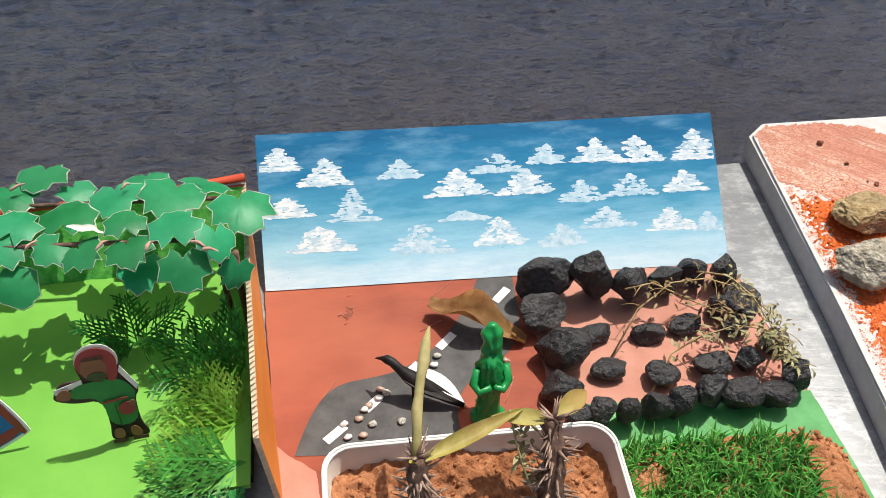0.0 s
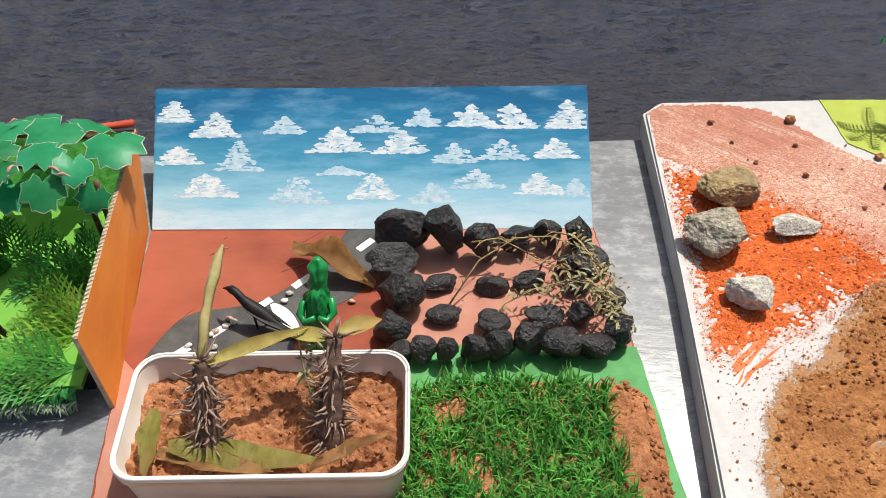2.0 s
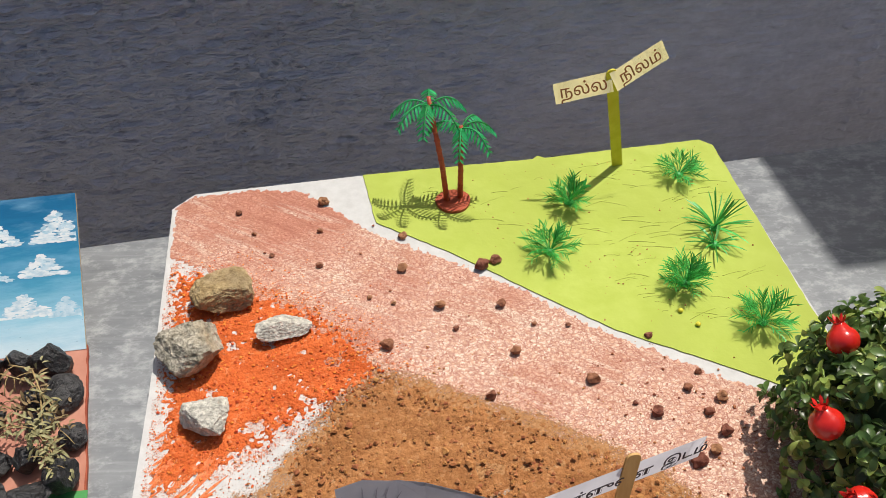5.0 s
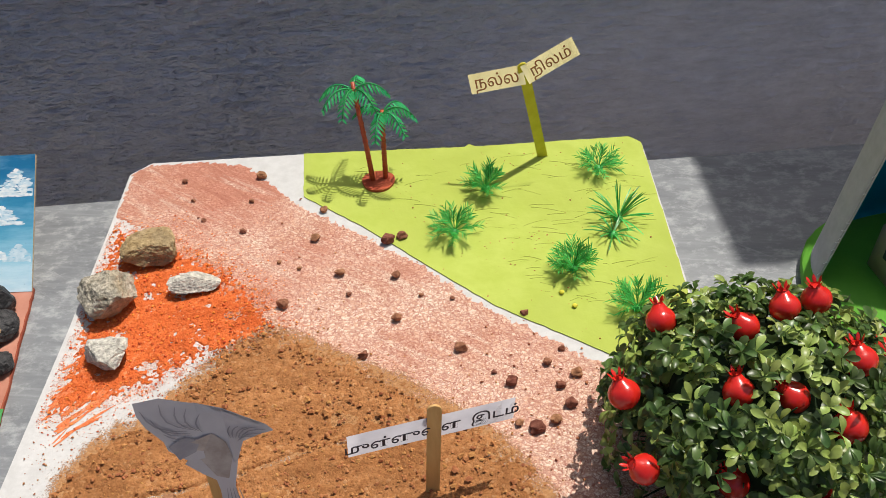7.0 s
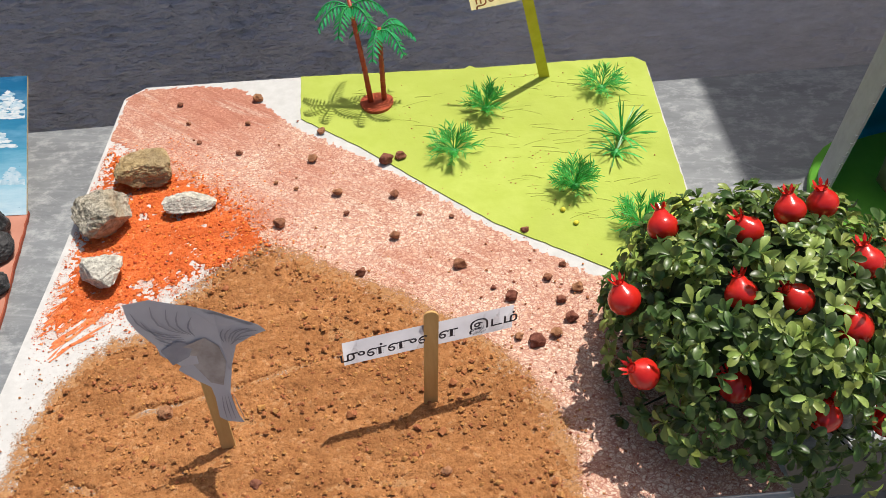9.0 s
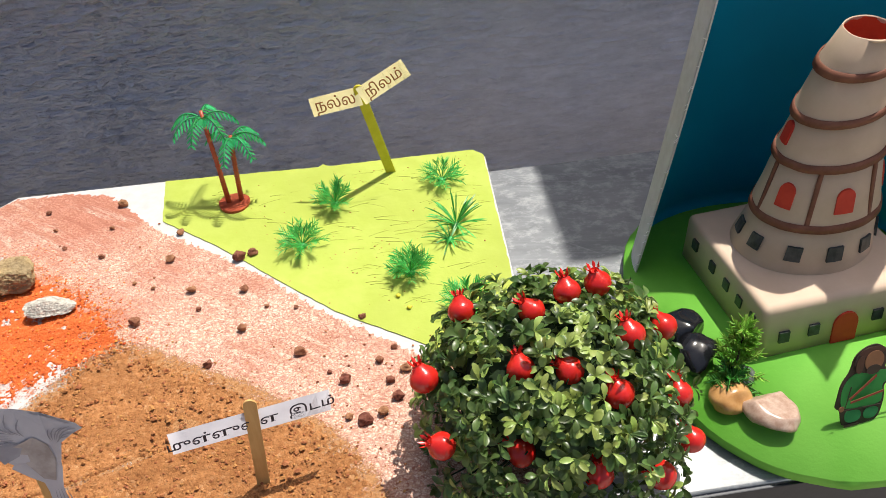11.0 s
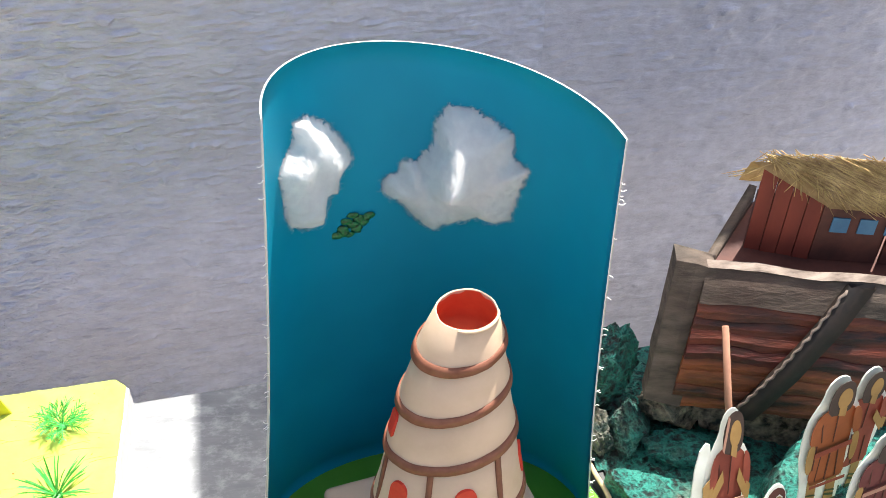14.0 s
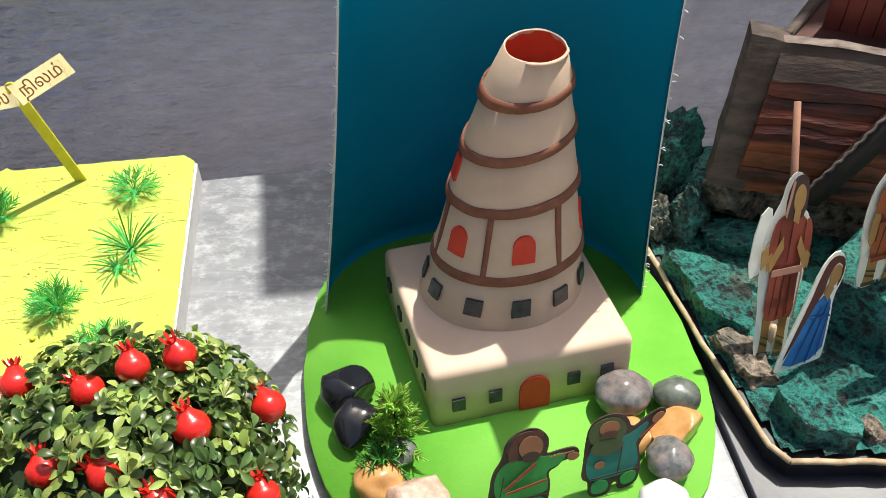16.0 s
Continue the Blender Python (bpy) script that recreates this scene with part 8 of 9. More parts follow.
def hull_plank(name, z0, z1, out, mat, label="", s0=0.0, s1=0.42, thick=0.006):
    bm = bmesh.new()
    rows = []
    for i in range(41):
        s = s0 + (s1 - s0) * i / 40
        w0, w1 = (0.0042 * noise.noise((s * 16, z * 55, 3)) + 0.0014 * noise.noise((s * 110, z * 300, 9)) for z in (z0, z1))
        rows.append([hull_at(s, z0 + w0, out), hull_at(s, (z0 + z1 + w0 + w1) / 2, out + 0.0012), hull_at(s, z1 + w1 - 0.0006, out), hull_at(s, z1 + w1, out - thick), hull_at(s, z0 + w0, out - thick)])
    vs = rings_to_mesh(bm, rows)
    bm.faces.new(vs[0])
    bm.faces.new(vs[-1][::-1])
    part(name, bm, mat, ark, label, smooth=False)


bm = bmesh.new()
low, high = [], []
for pts, z in ((low, 0.080), (high, 0.196)):
    pts += [hull_at(s, z, -0.008) for s in (0.005, 0.2, 0.42)]
    pts += [hull_at(0.42, z, -0.14), hull_at(0.06, z, -0.12)]
vs = rings_to_mesh(bm, [low, high])
bm.faces.new(vs[0][::-1])
bm.faces.new(vs[1])
bmesh.ops.recalc_face_normals(bm, faces=bm.faces[:])
part("hull", bm, cabin_dark, ark, "dark hull and deck", smooth=False)
for k in range(8):
    hull_plank("plank", 0.080 + 0.01225 * k, 0.0915 + 0.01225 * k + 0.0006 * (k % 3), 0.0009 * (k * 5 % 3), hull_brown, "dark reddish-brown painted plank")
hull_plank("gunwale", 0.178, 0.205, 0.004, plank_grey, "weathered grey-brown upper plank", thick=0.008)
hull_plank("gunwale_lip", 0.2052, 0.2070, 0.0050, lip_pale, "pale worn upper lip", thick=0.009)
bm = bmesh.new()
lean = Vector((0.029, 0.041, 0.124))
rows = []
for t in (i / 6 for i in range(7)):
    p = Vector((1.600, 0.681, 0.088)) + lean * t
    side, back = Vector((0.031, -0.012, -0.006)), Vector((0.006, 0.020, 0))
    rows.append([p, p + side * 0.5 - back * 0.06, p + side, p + side + back, p + back])
vs = rings_to_mesh(bm, rows)
bm.faces.new(vs[0][::-1])
bm.faces.new(vs[-1])
for v in bm.verts:
    v.co += noise.noise_vector(v.co * 60) * 0.002
part("stem_post", bm, plank_grey, ark, "thick weathered grey stem post", smooth=False)
for s0, s1 in ((0.128, 0.062), (0.34, 0.28)):
    bm = bmesh.new()
    rows = []
    for i in range(9):
        t = i / 8
        s, z = s0 + (s1 - s0) * t, 0.203 - 0.122 * t
        rows.append([hull_at(s - 0.0115, z, 0.004), hull_at(s - 0.0105, z, 0.010), hull_at(s + 0.0105, z, 0.010), hull_at(s + 0.0115, z, 0.004)])
    rings_to_mesh(bm, rows)
    for v in bm.verts:
        v.co += noise.noise_vector(v.co * 90) * 0.0016
    rib = part("rib", bm, rib_dark, ark, "dark slanting rib")
    bm = bmesh.new()
    rope = [hull_at(s0 - 0.0125 + (s1 - s0) * i / 40 + 0.0012 * math.sin(i * 2.1), 0.201 - 0.120 * i / 40, 0.010) for i in range(41)]
    tube(bm, rope, [0.0010 + 0.0007 * abs(math.sin(i * 1.3)) for i in range(41)], 5)
    part("rope", bm, lip_pale, rib, "pale twisted cord along the rib")
bm = bmesh.new()
rows = [[Vector((1.648 + 0.094 * t, 0.717 + 0.092 * t, 0.192)), Vector((1.648 + 0.094 * t, 0.717 + 0.092 * t, 0.203 + 0.012 * t)), Vector((1.653 + 0.094 * t, 0.712 + 0.092 * t, 0.203 + 0.012 * t)), Vector((1.653 + 0.094 * t, 0.712 + 0.092 * t, 0.192))] for t in (i / 8 for i in range(9))]
rings_to_mesh(bm, rows)
part("far_bulwark", bm, plank_grey, ark, "low dark bulwark on the far side")
P0, P1 = Vector((1.704, 0.741, 0.197)), Vector((1.752, 0.714, 0.197))
GD = (P1 - P0)
LEN = 0.30
EAVE, RIDGE = 0.258, 0.288


def cabin_wall(name, a, b, za, zb, mat, label, planks=4):
    for k in range(planks):
        u0, u1 = k / planks, (k + 1) / planks - 0.015
        bm = bmesh.new()
        n = Vector(((b - a).y, -(b - a).x, 0)).normalized()
        q = []
        for off in (0.0, -0.004):
            for u, top in ((u0, 0), (u1, 0), (u1, 1), (u0, 1)):
                p = a.lerp(b, u) + n * (off + 0.0005 * (k % 2))
                p.z = (za + (zb - za) * u) if top else a.z
                q.append(bm.verts.new(p))
        for f in ((0, 1, 2, 3), (7, 6, 5, 4), (0, 4, 5, 1), (1, 5, 6, 2), (2, 6, 7, 3), (3, 7, 4, 0)):
            bm.faces.new([q[i] for i in f])
        part(name, bm, mat, ark, label, smooth=False)


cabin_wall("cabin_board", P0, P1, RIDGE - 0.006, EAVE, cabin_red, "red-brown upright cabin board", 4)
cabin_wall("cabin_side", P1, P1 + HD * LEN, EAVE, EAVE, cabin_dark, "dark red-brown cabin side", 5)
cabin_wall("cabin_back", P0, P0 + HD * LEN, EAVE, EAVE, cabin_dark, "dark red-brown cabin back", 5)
for k in range(3):
    c = P1 + HD * (0.017 + 0.0225 * k) + Vector((0, 0, 0.039))
    pm2 = panel_pose(c - HD * 0.011, c + HD * 0.011, (0, 0, 1))
    bm = bmesh.new()
    box(bm, (-0.0072, -0.0075, -0.001), (0.0072, 0.0075, 0.0012), pm2)
    part("cabin_window", bm, window_blue, ark, "blue painted cabin window", smooth=False)
# thatch
bm = bmesh.new()
ridge0 = Vector((P0.x, P0.y, RIDGE)) - HD * 0.012
eave0 = Vector((P1.x, P1.y, EAVE - 0.004)) - HD * 0.012 + GD * 0.30
back0 = Vector((P0.x, P0.y, EAVE + 0.010)) - HD * 0.012 - GD * 0.12
for a, c in ((ridge0, eave0), (back0, ridge0)):
    q = [bm.verts.new(p) for p in (a, c, c + HD * (LEN + 0.05), a + HD * (LEN + 0.05))]
    bm.faces.new(q)
bmesh.ops.solidify(bm, geom=bm.faces[:], thickness=0.004)
thatch = part("thatch_roof", bm, straw, ark, "roof under loose straw", smooth=False)
bm = bmesh.new()
rnd = random.Random(17)
for k in range(3400):
    s = rnd.uniform(0.010, LEN + 0.03)
    front = rnd.random() < 0.72
    a, c = (ridge0, eave0) if front else (ridge0, back0)
    t0 = rnd.uniform(-0.12, 0.72)
    t1 = min(t0 + rnd.uniform(0.3, 0.65), rnd.uniform(1.04, 1.30))
    lift = Vector((0, 0, rnd.uniform(0.002, 0.010)))
    skew = HD * rnd.gauss(0.004, 0.020)
    p = a.lerp(c, t0) + HD * s + lift
    q = a.lerp(c, t1) + HD * s + skew + lift * rnd.uniform(0.3, 1.1)
    w = rnd.uniform(0.0003, 0.0006)
    tube(bm, bent(p, q, (0, 0, rnd.uniform(-0.001, 0.003)), 2), [w, w, w * 0.5], 3, cap=False)
part("straw", bm, straw, thatch, "loose dry straw", kind="stuff")

bm = bmesh.new()
tube(bm, [(1.658, 0.592, 0.024), (1.655, 0.632, 0.105), (1.654, 0.668, 0.178)], [0.0034, 0.0032, 0.0030], 8)
solid("wooden_staff", bm, colour("pinkish_stick", (0.34, 0.17, 0.11)), "thin pinkish wooden stick stuck among the rocks", "stick")
for pts, mt in (([(1.612, 0.535, 0.02), (1.607, 0.533, 0.06)], tray_tan), ([(1.701, 0.556, 0.076), (1.699, 0.558, 0.120)], tray_tan)):
    bm = bmesh.new()
    tube(bm, pts, 0.003, 6)
    solid("figure_prop", bm, mt, "small card prop behind a paper figure", "prop")
doll((1.6085, 0.528, 0.026), (1.618, 0.586, 0.176), 0.040, [([(-0.80, 0.46), (-0.46, 0.50), (-0.38, 0.74), (-0.46, 0.86), (-0.72, 0.78)], cut_edge)] + standing(rust_print, dark_print, pale_sash, arms="folded") + [(bar(-0.16, 0.98, -0.24, 0.80, 0.05), pale_sash), (bar(0.30, 0.50, 0.28, 0.26, 0.03), pale_sash), (bar(-0.64, 0.58, -0.50, 0.62, 0.10), skin_tan)],
     "white-edged paper figure in a rust robe with a bundle", cuts=1)
BLUE = [(-0.46, 0.02), (-0.40, 0.0), (0.38, 0.12), (0.43, 0.16), (0.34, 0.45), (0.24, 0.64), (0.30, 0.78), (0.28, 0.90), (0.12, 1.0), (-0.06, 0.98), (-0.20, 0.84), (-0.26, 0.62), (-0.40, 0.26)]
ROBE = [(-0.34, 0.03), (0.39, 0.155), (0.30, 0.45), (0.19, 0.66), (-0.02, 0.64), (-0.14, 0.46), (-0.26, 0.20)]
blue_robed = [(BLUE, cut_edge), (ROBE, blue_print), ([(-0.36, 0.10), (-0.30, 0.16), (-0.08, 0.56), (0.02, 0.68), (0.0, 0.80), (0.08, 0.92), (0.24, 0.88), (0.22, 0.70), (0.28, 0.80), (0.24, 0.93), (0.10, 0.97), (-0.06, 0.94), (-0.14, 0.82), (-0.18, 0.60)], fold_print), (oval(0.13, 0.81, 0.10, 0.085), skin_tan), (bar(0.07, 0.64, 0.12, 0.74, 0.13), skin_tan),
              (bar(0.10, 0.10, 0.16, 0.60, 0.018), navy_print), (bar(-0.14, 0.08, 0.06, 0.56, 0.018), navy_print), (bar(0.26, 0.16, 0.22, 0.56, 0.014), navy_print), (bar(-0.12, 0.47, 0.27, 0.50, 0.014), navy_print)]
doll((1.622, 0.508, 0.028), (1.644, 0.545, 0.130), 0.046, blue_robed, "white-edged paper figure in a blue robe and dark hood", cuts=1)
doll((1.697, 0.551, 0.077), (1.684, 0.563, 0.219), 0.050, standing(orange_print, dark_print, rust_print, trim=rust_print), "white-edged paper figure in an orange tunic", cuts=1)
doll((1.725, 0.562, 0.077), (1.722, 0.574, 0.209), 0.044, standing(rust_print, dark_print, arms="folded"), "white-edged paper figure with long dark hair", cuts=1)
doll((1.717, 0.520, 0.077), (1.715, 0.532, 0.186), 0.049, standing(maroon_print, dark_print, pale_sash), "white-edged paper figure in a maroon tunic", cuts=1)

# ---- green garden box ----
fringe_pale = surface("pale_fringe", (0.16, 0.28, 0.14), (0.42, 0.50, 0.36), 60, 0.85, 0.1)
crepe_green = surface("speckled_green_crepe", (0.05, 0.34, 0.045), (0.17, 0.55, 0.10), 150, 0.75, 0.6, 220, 0.0015)
garden = thing("garden_box", (-0.10, 0.66, 0.0), "open card garden box with an orange side and green floor", "box")
LAWN = 0.031
bm = bmesh.new()
prism(bm, wobble([(-0.52, 0.524), (0.045, 0.541), (0.0475, 0.752), (-0.52, 0.746)], 0.01, 0.0015, 4), 0.026, LAWN)
part("green_floor", bm, box_green, garden, "bright green paper floor", smooth=False)
# dark-coloured plinth fills in for the shade below the overhanging floor
bm = bmesh.new()
prism(bm, [(-0.515, 0.545), (0.044, 0.560), (0.046, 0.738), (-0.515, 0.732)], 0.0005, 0.0255)
part("shaded_plinth", bm, table_paint, garden, "dark plinth standing in for the shaded gap under the green floor", smooth=False)
rnd = random.Random(12)
for name, mt, count, drop, label in (("crumpled_edge", green_print, 700, 0.016, "dark green crumpled paper hanging from the floor's edge"), ("paper_fringe", fringe_pale, 620, 0.009, "pale frayed fringe along the floor's edge")):
    bm = bmesh.new()
    for i in range(count):
        x = -0.30 + 0.340 * i / count
        p = Vector((x, 0.5305 + 0.03 * (x + 0.3) * 0.94 * 0.9 + 0.002 * noise.noise((x * 90, 0, 0)), LAWN - 0.001))
        if name == "paper_fringe":
            p += Vector((0, -0.006, -0.010 + 0.004 * noise.noise((x * 45, 5, 0))))
        d = Vector((rnd.gauss(0, 0.004), -rnd.uniform(0.002, 0.008), -rnd.uniform(0.15, 1.0) * drop))
        ribbon(bm, [p, p + d * 0.5 + Vector((rnd.gauss(0, 0.001), -0.0015, 0.001)), p + d], 0.0022 if name == "crumpled_edge" else 0.0012, (rnd.gauss(0, 0.4), -1, 0.5))
    part(name, bm, mt, garden, label, kind="stuff")


def slab(quad, thick, mats, name, label):
    """A flat card between four corners, with its cut edge in a second material."""
    q = [Vector(p) for p in quad]
    n = (q[1] - q[0]).cross(q[3] - q[0]).normalized() * thick
    bm = bmesh.new()
    f, k = [bm.verts.new(p) for p in q], [bm.verts.new(p - n) for p in q]
    bm.faces.new(f)
    bm.faces.new(k[::-1])
    for i in range(4):
        j = (i + 1) % 4
        bm.faces.new((f[j], f[i], k[i], k[j])).material_index = 1
    return part(name, bm, mats, garden, label, smooth=False)


side_panel = slab([(0.065, 0.537, 0.0005), (0.053, 0.746, 0.0005), (0.051, 0.799, 0.083), (0.057, 0.543, 0.086)], 0.004, [orange_card, card_edge], "side_panel", "orange painted card side with a corrugated cut edge")
bm = bmesh.new()
for i in range(54):
    p = Vector((0.055, 0.545, 0.0862)).lerp(Vector((0.049, 0.797, 0.0832)), i / 53)
    tube(bm, bent(p + Vector((-0.0016, -0.0022, 0)), p + Vector((0.0016, 0.0004, 0)), (0, 0, 0.0008), 3), 0.0005, 4)
part("flute", bm, card_edge, side_panel, "wavy fluting of the cut card", kind="stuff")
slab([(-0.52, 0.735, 0.0005), (0.049, 0.742, 0.0005), (0.049, 0.796, 0.084), (-0.52, 0.764, 0.082)][::-1], 0.004, [crepe_green, red_card_box], "back_panel", "green card back")
bm = bmesh.new()
tube(bm, [(-0.52, 0.766, 0.084), (-0.132, 0.784, 0.085), (-0.010, 0.794, 0.086), (0.051, 0.797, 0.091)], [0.003, 0.003, 0.003, 0.0036], 6)
part("red_rail", bm, red_card_box, garden, "red painted top rail")
for a, c in (((-0.52, 0.720, 0.127), (0.040, 0.690, 0.127)), ((-0.52, 0.775, 0.112), (0.045, 0.752, 0.110))):
    bm = bmesh.new()
    tube(bm, bent(a, c, (0, 0, 0.003), 6), 0.0018, 6)
    part("vine_stem", bm, stem_brown, garden, "thin brown vine stem")
for x, y in ((0.034, 0.692), (0.0455, 0.690)):
    bm = bmesh.new()
    tube(bm, [(x, y, LAWN - 0.002), (x - 0.001, y, 0.07), (x, y, 0.112)], 0.0026, 8)
    part("post", bm, stem_brown, garden, "dark post holding the vine")


petiole = colour("pinkish_petiole", (0.55, 0.33, 0.26))


LEAF = [(0, -1.0), (0.34, -0.78), (0.50, -0.84), (0.60, -0.46), (1.0, -0.30), (0.92, 0.16), (1.0, 0.50), (0.60, 0.60), (0.42, 0.86), (0.10, 0.56)]


def vine(cx, cy, z, r, yaw, pitch, roll, seed, whole=False):
    """A lobed paper vine leaf with a pale cut edge, creased along its veins; yaw 0 points its tip at the viewer."""
    rnd = random.Random(seed)
    bm = bmesh.new()
    m = Matrix.Translation((cx, cy, z)) @ Euler((radians(pitch), radians(roll), radians(yaw)), "ZXY").to_matrix().to_4x4()
    shape = LEAF + [(0, 0.36)] + [(-x, y) for x, y in LEAF[:0:-1]]
    n, bow, dish = len(shape), rnd.uniform(0.03, 0.16), rnd.uniform(-0.10, 0.14)
    mid, rim, edge = [], [], []
    for k, (x, y) in enumerate(shape):
        g = rnd.uniform(0.88, 1.06) * (1.0 if not whole else 0.92 / max(math.hypot(x, y), 0.5))
        for ring, kk in ((mid, 0.5), (rim, 0.955), (edge, 1.0)):
            px, py = x * g * kk, y * g * kk + 0.12 * (1 - kk)
            lift = 0.025 * (1 if k % 2 else -1) * (1 if ring is not mid else 0.35)
            h = bow * abs(px) - 0.22 * (px * px + py * py) + dish * py + lift * 0.5
            ring.append(bm.verts.new(m @ Vector((px * r, py * r, h * r))))
    c = bm.verts.new(m @ Vector((0, 0.14 * r, 0)))
    for k in range(n):
        j = (k + 1) % n
        bm.faces.new((c, mid[k], mid[j]))
        bm.faces.new((mid[k], rim[k], rim[j], mid[j]))
        bm.faces.new((rim[k], edge[k], edge[j], rim[j])).material_index = 1
    bmesh.ops.solidify(bm, geom=bm.faces[:], thickness=0.0005)
    part("vine_leaf", bm, [vine_leaf, paper_edge], garden, "green paper vine leaf with a pale cut edge")


# x, y, z, half width, yaw, pitch, roll
vine_leaves = [
    (-0.124, 0.768, 0.118, 0.021, 25, 0, 8), (-0.104, 0.786, 0.120, 0.0205, -12, -6, -4), (-0.077, 0.773, 0.111, 0.014, 40, 0, 10), (-0.045, 0.753, 0.121, 0.0215, 8, 4, -5), (-0.002, 0.751, 0.120, 0.025, -18, 0, 6),
    (0.021, 0.771, 0.111, 0.0195, -30, -18, 12), (-0.024, 0.781, 0.111, 0.018, 15, -18, 0), (0.051, 0.736, 0.113, 0.0245, 14, 5, 8), (-0.074, 0.722, 0.133, 0.022, 172, 2, -6), (-0.108, 0.714, 0.136, 0.018, 160, 0, 6),
    (-0.114, 0.698, 0.131, 0.018, 20, 12, 5), (-0.060, 0.684, 0.131, 0.016, 30, 6, -12), (-0.082, 0.692, 0.130, 0.016, -40, 8, 6), (-0.030, 0.706, 0.137, 0.0155, 190, 0, 6), (0.006, 0.696, 0.138, 0.0195, 176, 0, -4),
    (-0.027, 0.681, 0.133, 0.017, 14, 8, -6), (0.011, 0.667, 0.124, 0.0185, 4, 26, 0), (0.036, 0.682, 0.134, 0.016, 24, 22, 38), (0.0455, 0.673, 0.108, 0.014, 14, 52, 46), (-0.024, 0.684, 0.108, 0.018, -8, 14, 0),
    # unseen leaves further left, added for the shadows they throw on the floor
    (-0.155, 0.700, 0.132, 0.020, 30, 8, 0), (-0.160, 0.775, 0.118, 0.022, 0, 0, 0), (-0.190, 0.710, 0.132, 0.022, 170, 4, 0), (-0.200, 0.780, 0.118, 0.022, 20, 0, 5), (-0.235, 0.705, 0.130, 0.021, 10, 8, 0), (-0.240, 0.775, 0.118, 0.021, -20, 0, 0)]
for i, spec in enumerate(vine_leaves):
    vine(*spec[:3], spec[3] * 1.08, *spec[4:], 700 + i)
vine(-0.107, 0.674, 0.114, 0.0185, 10, 30, 0, 741, whole=True)
# pale twisted petioles where the leaves are bunched on the stem
for i, (x, y, z, ln) in enumerate(((-0.093, 0.689, 0.138, 0.011), (-0.044, 0.683, 0.138, 0.011), (-0.011, 0.678, 0.138, 0.011), (0.022, 0.677, 0.137, 0.012), (0.030, 0.672, 0.135, 0.015), (-0.036, 0.757, 0.126, 0.009), (-0.118, 0.768, 0.124, 0.012))):
    rnd = random.Random(60 + i)
    bm = bmesh.new()
    a = radians((-25 if 3 <= i <= 4 else 50) + rnd.uniform(-20, 20))
    d = Vector((math.cos(a), math.sin(a), rnd.uniform(-0.1, 0.2))) * ln
    p = Vector((x, y, z))
    tube(bm, bent(p - d * 0.5, p + d * 0.5, (0, 0, 0.002), 6), [0.0005, 0.0009, 0.0013, 0.0012, 0.0009, 0.0007, 0.0004], 7)
    for v in bm.verts:
        v.co += noise.noise_vector(v.co * 260) * 0.0012
    part("petiole", bm, petiole, garden, "pinkish twisted paper petiole")
bm = bmesh.new()
leaf(bm, Vector((-0.070, 0.703, 0.1395)), Vector((-0.040, 0.697, 0.138)), 0.0055, (0.2, -0.2, 1), 0.9, 0.1, 8)
for v in bm.verts:
    v.co += noise.noise_vector(v.co * 160) * 0.002
part("paper_curl", bm, paper_edge, garden, "curled white underside of a paper leaf")


def thuja(base, aims, length, seed, mat, label):
    """Flat scaly evergreen fronds from one foot: a midrib, alternate side twigs and short forked tips, all in one plane."""
    t = thing("evergreen_sprig", base, label, "plant", "sprigs in the garden box")
    rnd = random.Random(seed)
    base = Vector(base)
    for aim in aims:
        bm = bmesh.new()
        d = Vector(aim).normalized()
        ln = length * rnd.uniform(0.85, 1.15)
        face = (Vector((rnd.gauss(0, 0.25), -0.55 + rnd.gauss(0, 0.25), 0.85)) - d * d.dot(Vector((0, -0.55, 0.85)))).normalized()
        side = d.cross(face).normalized()
        bow = side * rnd.uniform(-0.12, 0.12) * ln - Vector((0, 0, 0.10 * ln))

        def spine(q):
            return base + d * ln * q + bow * q * q

        ribbon(bm, [spine(q / 6) for q in range(7)], 0.0015, face)
        for k in range(2, 19):
            q = k / 19
            p, sgn = spine(q), 1 if k % 2 else -1
            sl = ln * 0.46 * (1 - 0.72 * q) * rnd.uniform(0.8, 1.15)
            twig = (d * 0.75 + side * sgn * 0.75 + face * rnd.gauss(0, 0.12)).normalized() * sl
            ribbon(bm, [p, p + twig * 0.5 + d * sl * 0.03, p + twig], 0.0015, face)
            for m in range(int(2 + sl / 0.0042)):
                f = 0.25 + 0.75 * m / (2 + sl / 0.0042)
                sub = (twig.normalized() * 0.8 + side * (1 if m % 2 else -1) * 0.6 + d * 0.3 + face * rnd.gauss(0, 0.15)).normalized() * rnd.uniform(0.0045, 0.0075)
                ribbon(bm, [p + twig * f, p + twig * f + sub * 0.6, p + twig * f + sub], 0.0017, face)
        for v in bm.verts:
            v.co.x, v.co.z = min(v.co.x, 0.0455), max(v.co.z, LAWN + 0.0003)
        part("frond", bm, mat, t, "flat scaly evergreen frond")


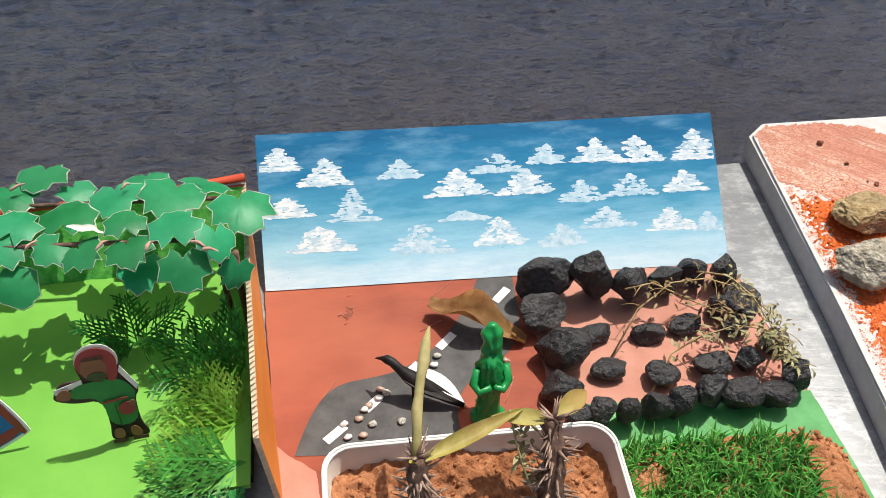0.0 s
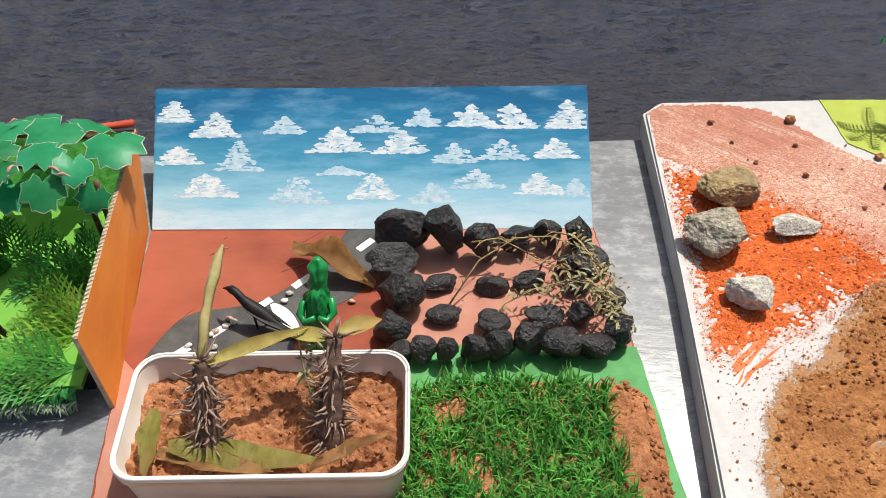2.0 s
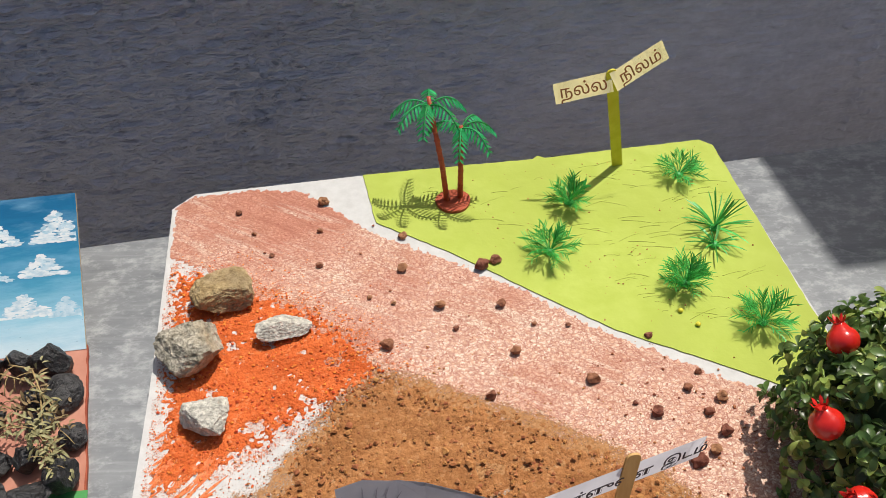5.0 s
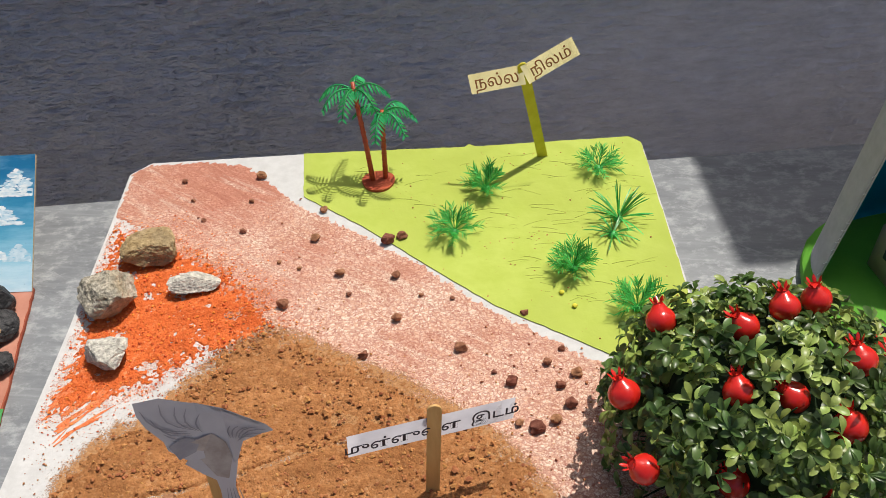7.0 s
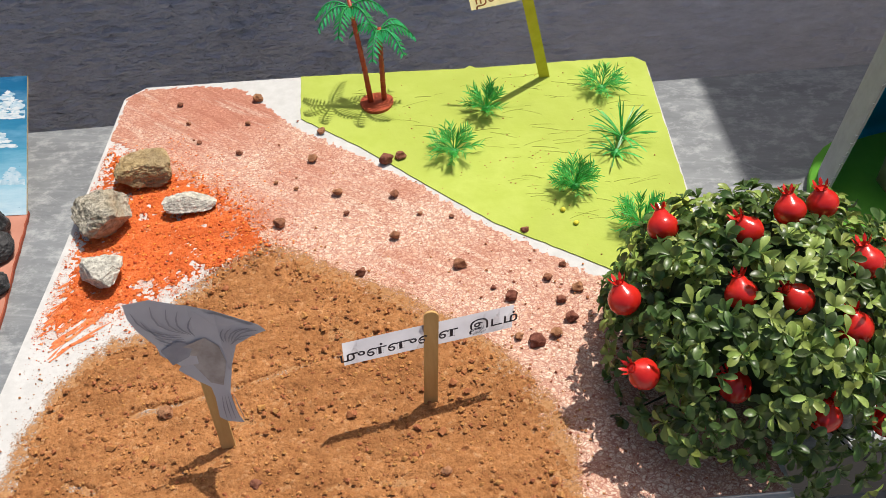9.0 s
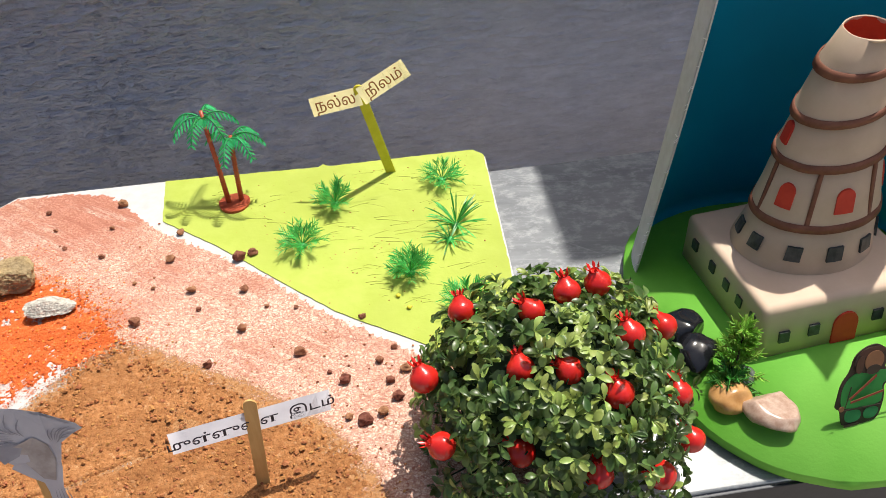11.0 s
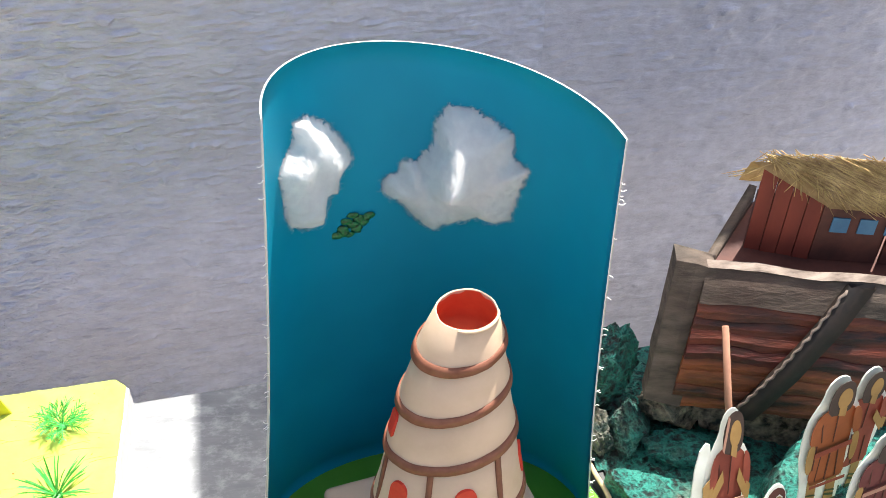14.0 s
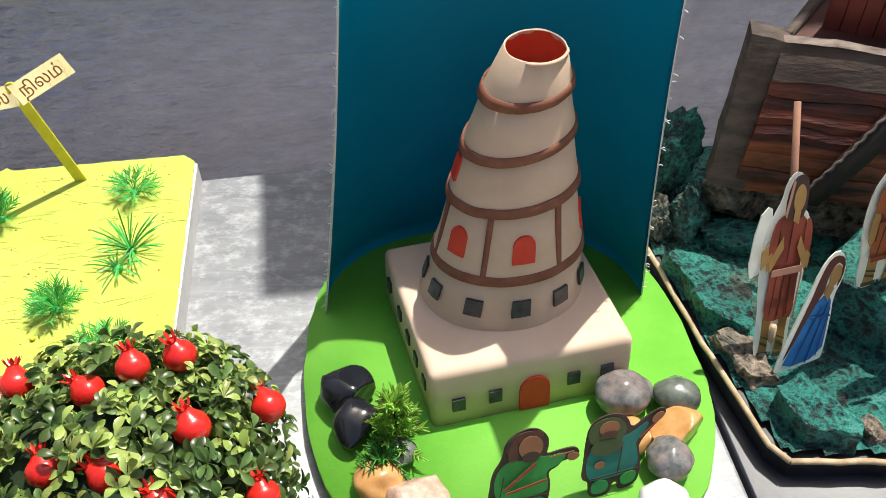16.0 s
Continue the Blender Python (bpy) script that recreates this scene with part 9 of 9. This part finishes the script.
thuja((0.027, 0.646, LAWN), [(-0.3, 0.1, 1), (0.1, -0.2, 1), (-0.7, 0.1, 0.8), (0.25, 0.2, 1), (-0.2, -0.6, 0.8), (-0.6, -0.4, 0.5)], 0.066, 80, sprig_green, "tall dark evergreen sprig in the garden box")
thuja((-0.041, 0.677, LAWN), [(-0.8, 0.1, 0.6), (0.7, 0.1, 0.7), (-0.3, -0.4, 0.8), (0.3, -0.5, 0.7), (0, 0.2, 1), (-0.9, -0.4, 0.3)], 0.050, 81, sprig_green, "dark evergreen sprig on the green floor")
thuja((0.041, 0.593, LAWN), [(-1, 0.35, 0.55), (-1, 0.0, 0.45), (-0.8, 0.5, 0.9), (-0.9, -0.35, 0.35), (-0.4, 0.4, 1), (-0.7, 0.1, 0.8)], 0.066, 82, sprig_lime, "bright evergreen sprig leaning from the side")
thuja((0.042, 0.559, LAWN), [(-1, -0.12, 0.12), (-1, 0.15, 0.22), (-0.9, -0.45, 0.15), (-0.7, -0.1, 0.5)], 0.070, 83, sprig_mid, "low evergreen sprig trailing on the floor")
thuja((0.039, 0.625, LAWN), [(-0.2, 0.0, 1), (-0.5, 0.2, 0.9), (-0.5, -0.3, 0.8), (0.05, 0.3, 1)], 0.070, 85, sprig_green, "dark evergreen sprig by the side panel")
def slim(layers):
    """The same layers with a narrower body below the shoulders."""
    return [([(x if y > 0.68 or x < -0.3 else x * 0.78, y) for x, y in pts], mat) for pts, mat in layers]


CHILD = [(-0.18, 0.0), (0.20, 0.0), (0.56, 0.0), (0.56, 0.06), (0.44, 0.15), (0.43, 0.42), (0.54, 0.48), (0.52, 0.53), (0.25, 0.69), (0.21, 0.84), (0.02, 0.96), (-0.20, 0.99), (-0.38, 0.92), (-0.44, 0.78), (-0.36, 0.66), (-0.70, 0.69), (-0.88, 0.55), (-0.82, 0.50), (-0.54, 0.45), (-0.20, 0.45), (-0.17, 0.16), (-0.22, 0.06)]
doll((-0.045, 0.592, LAWN), (-0.043, 0.608, 0.122), 0.043, slim([(CHILD, dark_print), (oval(-0.10, 0.845, 0.33, 0.165), cut_edge), (bar(0.20, 0.74, 0.53, 0.53, 0.07), cut_edge), (bar(-0.82, 0.60, -0.38, 0.665, 0.05), cut_edge), ([(-0.17, 0.16), (0.43, 0.16), (0.42, 0.44), (0.49, 0.50), (0.23, 0.66), (-0.28, 0.66), (-0.56, 0.63), (-0.64, 0.51), (-0.20, 0.49)], green_print),
      (oval(-0.11, 0.83, 0.31, 0.150), red_print), ([(-0.02, 0.64), (0.21, 0.64), (0.21, 0.86), (0.02, 0.90)], red_print), (oval(-0.16, 0.785, 0.20, 0.120), face_print), (bar(-0.30, 0.885, 0.02, 0.885, 0.030), hair_print), (oval(-0.14, 0.705, 0.15, 0.05), olive_print),
      ([(-0.86, 0.55), (-0.62, 0.51), (-0.56, 0.60), (-0.68, 0.65)], face_print), (bar(-0.20, 0.44, 0.30, 0.46, 0.022), rust_print), (oval(0.24, 0.35, 0.17, 0.070), red_print), (oval(0.37, 0.40, 0.06, 0.035), face_print), (bar(0.06, 0.18, 0.03, 0.42, 0.016), dark_print),
      ([(-0.14, 0.05), (0.10, 0.05), (0.08, 0.16), (-0.12, 0.16)], face_print), ([(0.22, 0.05), (0.46, 0.05), (0.38, 0.16), (0.20, 0.16)], face_print), (bar(-0.18, 0.03, 0.12, 0.03, 0.035), hair_print), (bar(0.22, 0.03, 0.54, 0.03, 0.035), hair_print)]), "paper figure in a green tunic and red hood")
doll((-0.124, 0.592, LAWN), (-0.140, 0.612, 0.108), 0.050, [(BLUE, cut_edge), (grown(BLUE, 0.88), blue_print), ([(-0.36, 0.04), (0.34, 0.16), (0.36, 0.26), (-0.34, 0.14)], red_print), ([(0.20, 0.70), (0.40, 0.16), (0.30, 0.12), (0.08, 0.70)], rust_print)], "paper figure in a blue and red robe", cuts=1)
